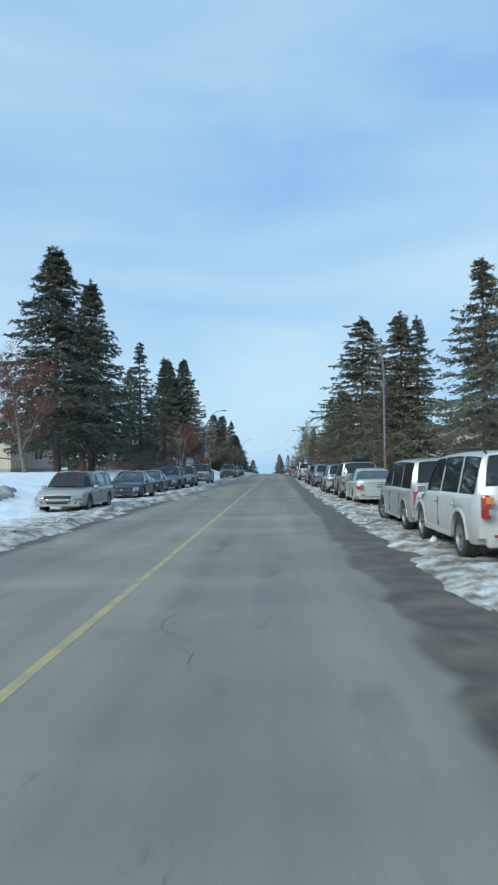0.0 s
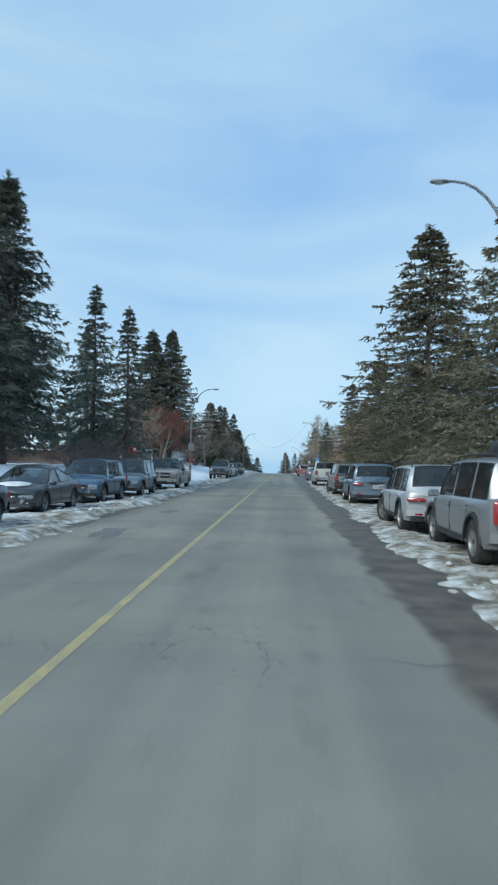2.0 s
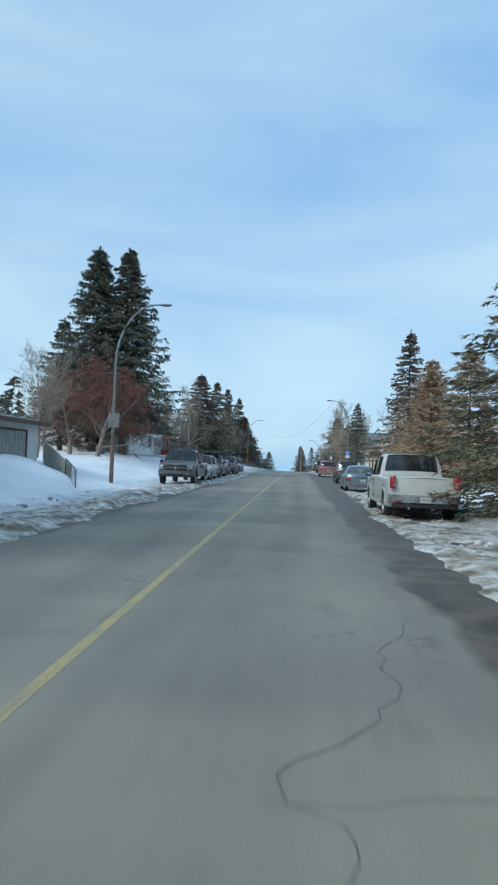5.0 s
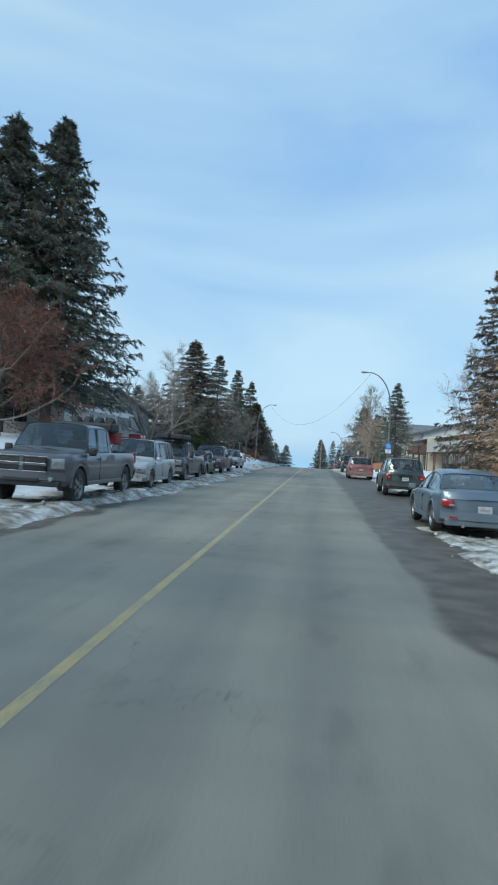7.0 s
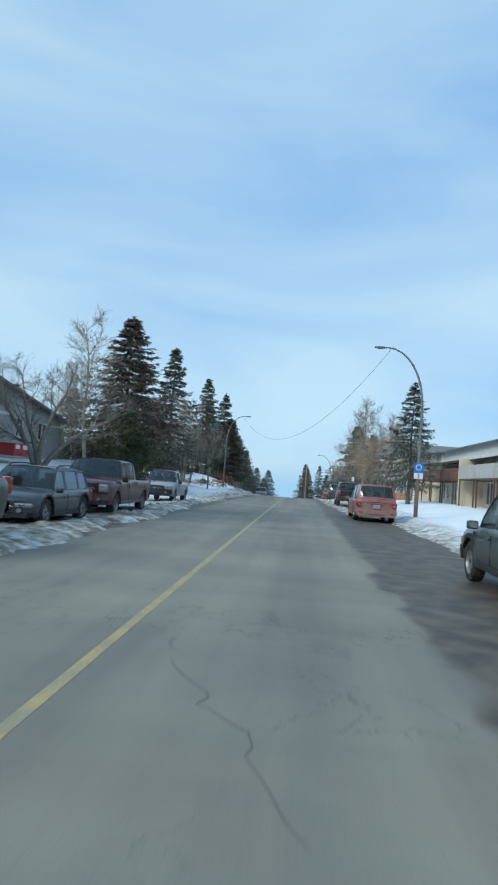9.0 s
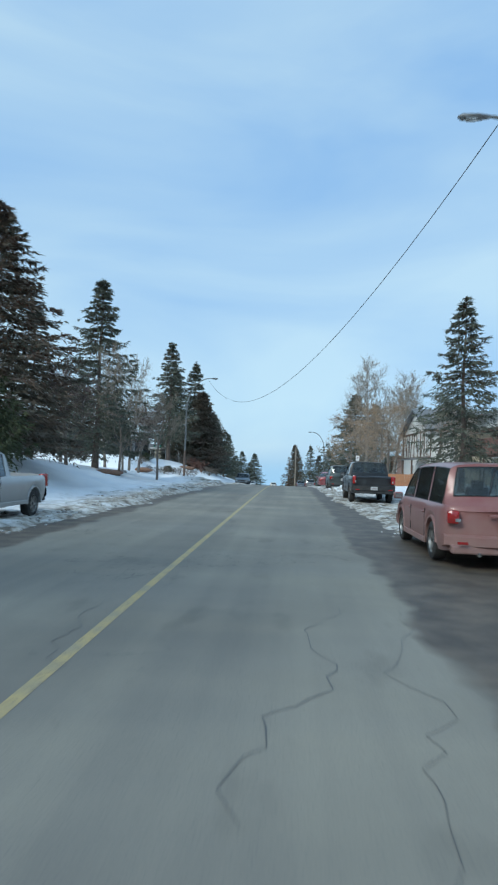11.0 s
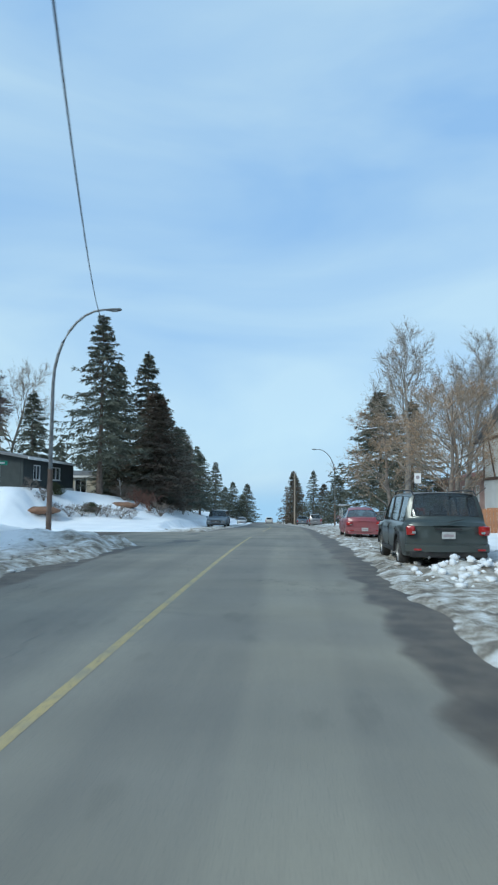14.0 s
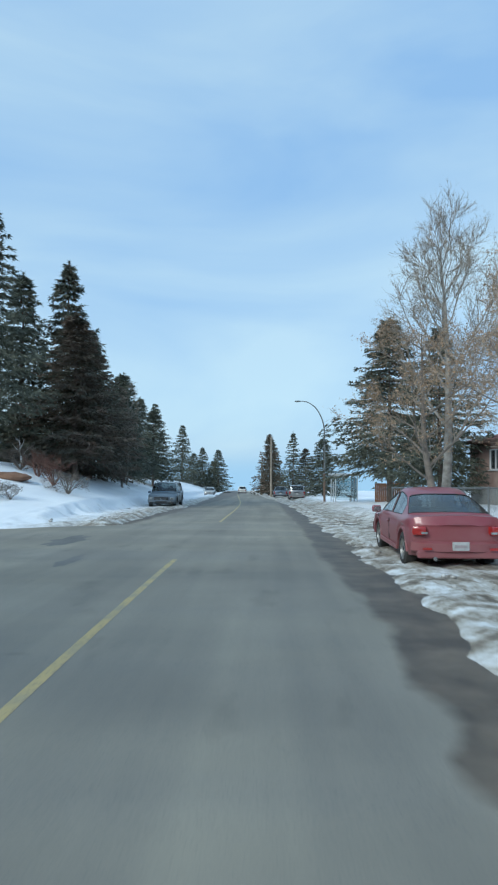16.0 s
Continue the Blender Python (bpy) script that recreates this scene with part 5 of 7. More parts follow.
def spruce_mesh(H, R, seed, mats, base=0.9, thin=1.0, droop=0.35, cones=0.0, ragged=0.25, fine=1.0, gap=1.0):
    """Crown of a spruce: spaced whorls of boughs, each with drooping branchlets set with needle sprays. mats: needles, cones."""
    rng = np.random.default_rng(seed)
    verts, faces = [], []
    h = base
    bb, bd, bl, bw = [], [], [], []
    size = fine ** -0.5
    while h < H - 0.3:
        k = (h - base) / (H - base)
        full = 1.14 * R * ((1 - k) ** 0.95) * (0.7 + 0.3 * min(1, k * 6)) + 0.10
        n = max(4, int(round(rng.uniform(5, 7) * thin * (1 if k < 0.8 else 0.85))))
        a0 = rng.uniform(0, 6.28)
        for i in range(n):
            a = a0 + 6.283 * i / n + rng.normal() * 0.3
            l = full * np.clip(rng.normal(0.95, ragged), 0.45, 1.13)
            hh = h + rng.normal() * 0.13
            out = np.array([math.cos(a), math.sin(a), 0])
            side = np.array([-math.sin(a), math.cos(a), 0])
            nb = int(5 + l * 5)                  # branchlets on this bough
            m = int((34 + l * 42) * fine)
            bs_ = rng.uniform(0.10, 1.0, nb)
            sg_ = np.where(rng.random(nb) < 0.5, -1.0, 1.0)
            ln_ = (0.34 * l * (1.12 - bs_) + 0.16) * rng.uniform(0.7, 1.3, nb)
            hg_ = rng.uniform(0.15, 1.0, nb) * (1.0 - 0.55 * k)
            q = rng.integers(0, nb, m)
            u = rng.uniform(0, 1, m)
            onmain = rng.random(m) < 0.28
            s = np.where(onmain, rng.uniform(0.06, 1.0, m), bs_[q])
            u = np.where(onmain, 0.0, u)
            lift = 0.42 * (k - 0.30)
            z = hh + l * (lift * s - droop * s ** 1.6 + 0.22 * s ** 4) - hg_[q] * ln_[q] * u ** 1.3 + rng.normal(size=m) * 0.025
            p = out[None] * (l * s + 0.45 * ln_[q] * u)[:, None] + side[None] * (sg_[q] * ln_[q] * u)[:, None] + UP[None] * z[:, None]
            d = out[None] * rng.uniform(0.1, 0.9, (m, 1)) + side[None] * (sg_[q] * rng.uniform(0.0, 1.0, m))[:, None] + UP[None] * (-hg_[q] * rng.uniform(0.2, 1.4, m) + rng.normal(size=m) * 0.3)[:, None]
            bb.append(p)
            bd.append(d)
            bl.append(rng.uniform(0.17, 0.36, m) * size)
            bw.append(rng.uniform(0.024, 0.050, m) * size)
        h += rng.uniform(0.32, 0.54) * gap * (1.0 if k < 0.8 else 0.62)
    m = 140
    zt = rng.uniform(0, 1.3, (m, 1))
    bb.append(UP[None] * (H - zt) + rng.normal(size=(m, 3)) * np.array([0.10, 0.10, 0.0]) * zt)
    bd.append(rng.normal(size=(m, 3)) * np.array([0.8, 0.8, 0.3]) + UP * 0.5)
    bl.append(rng.uniform(0.12, 0.28, m))
    bw.append(np.full(m, 0.022))
    bb, bd, bl, bw = map(np.concatenate, (bb, bd, bl, bw))
    twig_blades(bb, bd, bl, bw, rng, verts, faces, crossed=False)
    nn = sum(len(f) for f in faces)
    mi = [0] * nn
    if cones:
        top = np.where(bb[:, 2] > H * (0.55 if cones < 1 else 0.40))[0]
        pick = rng.choice(top, int(min(len(top) * 0.24, 1400) * min(cones, 1.5)))
        twig_blades(bb[pick], np.tile([[0.05, 0.05, -1.0]], (len(pick), 1)) + rng.normal(size=(len(pick), 3)) * 0.25, np.full(len(pick), 0.17), np.full(len(pick), 0.032), rng, verts, faces)
        mi += [1] * (sum(len(f) for f in faces) - nn)
    return mesh_from("crown", np.concatenate(verts), np.concatenate(faces), mats, indices=mi)


def trunk_mesh(H, r, seed, mat, boughs=True):
    """Tapered trunk with short dead limbs on its lower part."""
    rng = random.Random(seed)
    bm = bmesh.new()
    n = 7
    pts = [(0.05 * math.sin(i * 1.7 + seed), 0.05 * math.cos(i * 1.3 + seed), H * i / n - (0.5 if i == 0 else 0)) for i in range(n + 1)]
    tube(bm, pts, [r * 1.25] + [r * (1 - 0.93 * i / n) for i in range(1, n + 1)], 9)
    if boughs:
        for i in range(26):
            z = rng.uniform(0.8, H * 0.75)
            a = rng.uniform(0, 6.28)
            l = rng.uniform(0.6, 1.6)
            tube(bm, [(0, 0, z), (l * 0.5 * math.cos(a), l * 0.5 * math.sin(a), z - 0.05), (l * math.cos(a), l * math.sin(a), z - rng.uniform(0.05, 0.35))], [0.035, 0.022, 0.008], 4)
    me = bpy.data.meshes.new("trunk")
    bm.to_mesh(me)
    bm.free()
    me.materials.append(mat)
    return me


SPRUCE = {}


def spruce(label, x, y, H, R, variant=0, mat=None, turn=0, cones=0.0, base=1.0, droop=0.35, thin=1.0, ragged=0.25, fine=1.0, gap=1.0, bark=None, dz=0.0, lean=0.0):
    bark = bark or M_BARK
    key = (variant, mat.name, cones, round(base, 1), droop, thin, ragged, fine, gap, bark.name)
    H0 = 14.0
    if key not in SPRUCE:
        SPRUCE[key] = spruce_mesh(H0, 3.3, 100 + variant, [mat, M_CONES], base=base * H0 / H, droop=droop, thin=thin, cones=cones, ragged=ragged, fine=fine, gap=gap), trunk_mesh(H0 * 0.97, 0.24, variant, bark)
    crown, trunk = SPRUCE[key]
    t = thing("spruce_tree", label, "spruce tree", pose(x, y, ground_z(x, y) - 0.1 + dz, lean, 0, turn), "spruces along the street")
    s = Matrix.Diagonal((1.25 * R / 3.3, 1.25 * R / 3.3, H / H0, 1))
    child("trunk", trunk, t, at=Matrix.Diagonal((H / H0, H / H0, H / H0, 1)))
    child("crown", crown, t, at=s)
    return t


def branch_mesh(name, seed, H, spread, levels, mats, r0, first=0.25, kids=(5, 8), leaf=0, stems=1, twig_len=0.5, curl=0.35, up=0.35, leaf_size=0.09, splay=0.4, split=True):
    """A leafless broad-leaved tree or shrub: trunk, limbs, branches and fine twigs, and dry leaves if asked."""
    rng = random.Random(seed)
    V, F, MI = [], [], []
    solid = []

    def seg(p, q, a, b, n, m):
        d = (q - p)
        if d.length < 1e-5:
            return
        d.normalize()
        u = d.orthogonal().normalized()
        w = d.cross(u)
        base = len(V)
        for c, r in ((p, a), (q, b)):
            for k in range(n):
                an = 2 * math.pi * k / n
                V.append(c + (u * math.cos(an) + w * math.sin(an)) * r)
        for k in range(n):
            F.append((base + k, base + (k + 1) % n, base + n + (k + 1) % n, base + n + k))
            MI.append(m)
            if m == 0:
                solid.append(len(F) - 1)

    def grow(p, d, l, r, lev):
        n = 5 if lev < 2 else 3
        steps = 5 if lev == 0 else (4 if lev < levels else 2)
        pts = [p]
        for i in range(steps):
            d = (d + Vector((rng.gauss(0, 1), rng.gauss(0, 1), rng.gauss(0, 1))) * curl * 0.35 + Vector((0, 0, up * 0.25))).normalized()
            q = pts[-1] + d * l / steps
            seg(pts[-1], q, r * (1 - 0.8 * i / steps), r * (1 - 0.8 * (i + 1) / steps), 8 if lev == 0 else n, 0 if lev < 2 else 1)
            pts.append(q)
        if lev >= levels:
            if leaf:
                for i in range(leaf):
                    c = pts[rng.randint(0, steps)] + Vector((rng.gauss(0, .12), rng.gauss(0, .12), rng.gauss(0, .12)))
                    u = Vector((rng.gauss(0, 1), rng.gauss(0, 1), rng.gauss(0, 1))).normalized()
                    w = u.orthogonal().normalized()
                    s = leaf_size * rng.uniform(0.6, 1.4)
                    b = len(V)
                    V.extend([c - u * s, c + w * s * 0.6, c + u * s, c - w * s * 0.6])
                    F.append((b, b + 1, b + 2, b + 3))
                    MI.append(2)
            return
        m = rng.randint(*kids) + (2 if lev == 0 else 0)
        for i in range(m):
            k = first + (1 - first) * (i + rng.random() * 0.8) / m if lev == 0 else 0.2 + 0.8 * (i + rng.random()) / m
            f = min(k * steps, steps - 1e-3)
            j = int(f)
            o = pts[j].lerp(pts[j + 1], f - j)
            dd = (pts[j + 1] - pts[j]).normalized()
            s = dd.orthogonal().normalized()
            s = Matrix.Rotation(rng.uniform(0, 6.28) if lev else i * 2.4 + rng.random(), 3, dd) @ s
            nd = (dd * (1 - splay) + s * (splay + 0.35) + Vector((0, 0, 0.1))).normalized()
            ln = l * (spread if lev == 0 else rng.uniform(0.45, 0.65)) * (1.15 - 0.6 * k)
            if lev + 1 == levels:
                ln = min(ln, twig_len * rng.uniform(0.6, 1.4))
            grow(o, nd, ln, max(0.004, r * (0.5 if lev == 0 else 0.45) * (1.1 - 0.6 * k)), lev + 1)

    for s in range(stems):
        a = 6.283 * s / stems + rng.random()
        d = Vector((math.cos(a) * splay, math.sin(a) * splay, 1)) if stems > 1 else Vector((0.03, 0.02, 1))
        grow(Vector((math.cos(a) * 0.08, math.sin(a) * 0.08, -0.3)) if stems > 1 else Vector((0, 0, -0.4)), d.normalized(), H * rng.uniform(0.75, 1.0) if stems > 1 else H, r0, 0)
    if split:
        sol = set(solid)
        a = mesh_from("trunk", V, [F[i] for i in solid], mats[:1], smooth=60)
        rest = [i for i in range(len(F)) if i not in sol]
        b = mesh_from(name, V, [F[i] for i in rest], mats, indices=[MI[i] for i in rest])
        for me in (a, b):
            bm = bmesh.new()
            bm.from_mesh(me)
            bmesh.ops.delete(bm, geom=[v for v in bm.verts if not v.link_faces], context="VERTS")
            bm.to_mesh(me)
            bm.free()
        return a, b
    return mesh_from(name, V, F, mats, indices=MI)


def bare_mesh(seed, mats, r0=0.17, stems=1, first=0.28, limbs=14, branches=9, twigs=13, lets=7, limb=0.40, splay=0.55, up=0.3, curl=0.3, tw=0.009, leaf=0, leaf_size=0.05, twl=0.9, sway=0.03):
    """A leafless broad-leaved tree or shrub, 12 m high: trunk and limbs as one mesh, branches, twigs, fine twiglets and any dry leaves as the other."""
    rng = np.random.default_rng(seed)
    H = 12.0
    solid, sf, cv, cf = [], [], [], []

    def unit(v):
        return v / (np.linalg.norm(v, axis=-1, keepdims=True) + 1e-9)

    def path(p, d, l, steps, c, u):
        pts = [np.array(p, float)]
        d = unit(np.array(d, float))
        for _ in range(steps):
            d = unit(d + rng.normal(size=3) * c * 0.35 + UP * u * 0.25)
            pts.append(pts[-1] + d * l / steps)
        return pts

    def pipe(pts, ra, rb, n, V, F):
        base = len(V)
        for i, p in enumerate(pts):
            d = unit(pts[min(i + 1, len(pts) - 1)] - pts[max(i - 1, 0)])
            s = unit(np.cross(d, [0.31, 0.95, 0.05]))
            w = np.cross(d, s)
            r = ra + (rb - ra) * i / (len(pts) - 1)
            V.extend(p + (s * math.cos(6.283 * k / n) + w * math.sin(6.283 * k / n)) * r for k in range(n))
        F.extend((base + i * n + k, base + i * n + (k + 1) % n, base + (i + 1) * n + (k + 1) % n, base + (i + 1) * n + k) for i in range(len(pts) - 1) for k in range(n))

    def along(pts, k):
        f = min(k * (len(pts) - 1), len(pts) - 1.001)
        j = int(f)
        return pts[j] + (pts[j + 1] - pts[j]) * (f - j), unit(pts[j + 1] - pts[j])

    def off(d, ang, sp):
        s = unit(np.cross(d, [0.3, 0.9, 0.31]))
        w = np.cross(d, s)
        return unit(d * (1 - sp) + (s * math.cos(ang) + w * math.sin(ang)) * sp)

    tb, td, tl = [], [], []
    for st in range(stems):
        a = 6.283 * st / stems + rng.random()
        d0 = (math.cos(a) * splay, math.sin(a) * splay, 1.0) if stems > 1 else (sway, sway * 0.6, 1.0)
        o = (math.cos(a) * 0.1, math.sin(a) * 0.1, -0.3) if stems > 1 else (0, 0, -0.4)
        tr = path(o, d0, H * 0.86 * (rng.uniform(0.7, 1.0) if stems > 1 else 1), 9, curl * 0.6, up * 0.6)
        pipe(tr, r0 * 1.15, r0 * 0.10, 8 if stems < 5 else 4, solid, sf)
        for i in range(limbs):
            k = first + (0.97 - first) * (i + rng.random()) / limbs
            p, d = along(tr, k)
            l = limb * H * (1.18 - 0.85 * k) * rng.uniform(0.75, 1.2)
            lp = path(p, off(d, i * 2.4 + rng.random(), splay), l, 6, curl, up)
            r = r0 * (0.46 - 0.30 * k) * rng.uniform(0.7, 1.1)
            pipe(lp, r, r * 0.18, 5 if stems < 5 else 3, solid, sf)
            for j in range(branches):
                kb = 0.22 + 0.78 * (j + rng.random()) / branches
                p, d = along(lp, kb)
                bl = l * 0.46 * (1.15 - 0.7 * kb) * rng.uniform(0.7, 1.3)
                bp = path(p, off(d, rng.uniform(0, 6.283), 0.5), bl, 3, curl * 1.2, up)
                pipe(bp, max(tw * 1.2, r * 0.34), tw * 0.6, 3, cv, cf)
                for q in range(twigs):
                    p, d = along(bp, 0.1 + 0.9 * rng.random())
                    tb.append(p)
                    td.append(off(d, rng.uniform(0, 6.283), rng.uniform(0.3, 0.6)) + UP * up * 0.3)
                    tl.append(twl * rng.uniform(0.45, 1.1) * (0.6 + 0.4 * min(1, bl / 1.5)))
    tb, td, tl = np.array(tb), unit(np.array(td)), np.array(tl)
    vs, fs = [np.array(cv)], []
    twig_blades(tb, td, tl, np.full(len(tb), tw * 0.62), rng, vs, fs, crossed=True)
    n = len(tb) * lets
    q = rng.integers(0, len(tb), n)
    u = rng.uniform(0.15, 1.0, n)[:, None]
    twig_blades(tb[q] + td[q] * tl[q][:, None] * u, unit(td[q] * 0.8 + rng.normal(size=(n, 3)) * 0.55 + UP * up * 0.4), tl[q] * rng.uniform(0.25, 0.5, n), np.full(n, tw * 0.45), rng, vs, fs, crossed=False)
    nt = sum(len(f) for f in fs)
    if leaf:
        n = len(tb) * leaf
        q = rng.integers(0, len(tb), n)
        u = rng.uniform(0.2, 1.25, n)[:, None]
        dd = rng.normal(size=(n, 3))
        twig_blades(tb[q] + td[q] * tl[q][:, None] * u + rng.normal(size=(n, 3)) * 0.08, dd, leaf_size * rng.uniform(1.0, 2.2, n), leaf_size * rng.uniform(0.4, 0.8, n), rng, vs, fs, crossed=False)
    nl = sum(len(f) for f in fs) - nt
    allv = np.concatenate(vs)
    k = H / np.percentile(allv[:, 2], 99.7)
    faces = list(cf) + [tuple(t) for f in fs for t in f]
    crown = mesh_from("branches", allv * k, faces, mats, indices=[1] * (len(cf) + nt) + [2] * nl)
    trunk = mesh_from("trunk", np.array(solid) * k, sf, mats[:1], smooth=60)
    return trunk, crown


BARE = {}
BARE_KINDS = dict(
    aspen=lambda: bare_mesh(3, [M_BIRCHBARK, M_TWIG, M_TWIG], 0.17, limbs=17, branches=9, twigs=13, lets=8, limb=0.44, splay=0.45, up=0.5, first=0.25, tw=0.010),
    birch=lambda: bare_mesh(8, [M_BIRCHBARK, M_TWIG, M_TWIG], 0.11, limbs=15, branches=7, twigs=11, lets=6, limb=0.30, splay=0.42, up=0.35, first=0.2, tw=0.009),
    poplar=lambda: bare_mesh(14, [M_GREYBARK, M_TWIG, M_TWIG], 0.15, limbs=16, branches=8, twigs=12, lets=7, limb=0.42, splay=0.48, up=0.35, first=0.2, tw=0.011),
    leafy=lambda: bare_mesh(21, [M_GREYBARK, M_TWIG, M_DRYLEAF], 0.19, limbs=15, branches=8, twigs=11, lets=5, limb=0.52, splay=0.6, up=0.2, first=0.15, tw=0.012, leaf=6, leaf_size=0.05),
    crab=lambda: bare_mesh(33, [M_GREYBARK, M_GREYBARK, M_BERRY], 0.24, stems=4, limbs=7, branches=7, twigs=9, lets=5, limb=0.45, splay=0.55, up=0.3, curl=0.5, first=0.2, tw=0.016, twl=1.3, sway=0.15),
    redash=lambda: bare_mesh(40, [M_GREYBARK, M_REDTWIG, M_BERRY], 0.26, limbs=14, branches=8, twigs=11, lets=5, limb=0.66, splay=0.58, up=0.25, curl=0.45, first=0.14, tw=0.020, twl=1.3, leaf=6, leaf_size=0.085),
    plum=lambda: bare_mesh(44, [M_GREYBARK, M_GREYBARK, M_PURPLEBERRY], 0.22, limbs=13, branches=8, twigs=10, lets=5, limb=0.55, splay=0.52, up=0.3, curl=0.4, first=0.2, tw=0.018, twl=1.2, leaf=5, leaf_size=0.075),
    shrub=lambda: bare_mesh(50, [M_REDTWIG, M_REDTWIG, M_BERRY], 0.22, stems=7, limbs=4, branches=3, twigs=4, lets=2, limb=0.5, splay=0.5, up=0.3, first=0.1, tw=0.09, twl=2.4),
    darkshrub=lambda: bare_mesh(55, [M_GREYBARK, M_GREYBARK, M_BERRY], 0.22, stems=8, limbs=4, branches=3, twigs=5, lets=2, limb=0.55, splay=0.6, up=0.3, first=0.06, tw=0.11, twl=2.6))


def bare_tree(label, x, y, H, kind, turn=0, tilt=0.0, dz=0.0, wide=1.0, category="bare tree"):
    if kind not in BARE:
        BARE[kind] = BARE_KINDS[kind]()
    t = thing(category.replace(" ", "_"), label, category, pose(x, y, ground_z(x, y) + dz, 0, tilt, turn), "leafless trees and shrubs")
    s = H / 12.0
    child("trunk", BARE[kind][0], t, at=Matrix.Diagonal((s * wide, s * wide, s, 1)))
    child("crown", BARE[kind][1], t, at=Matrix.Diagonal((s * wide, s * wide, s, 1)))
    return t


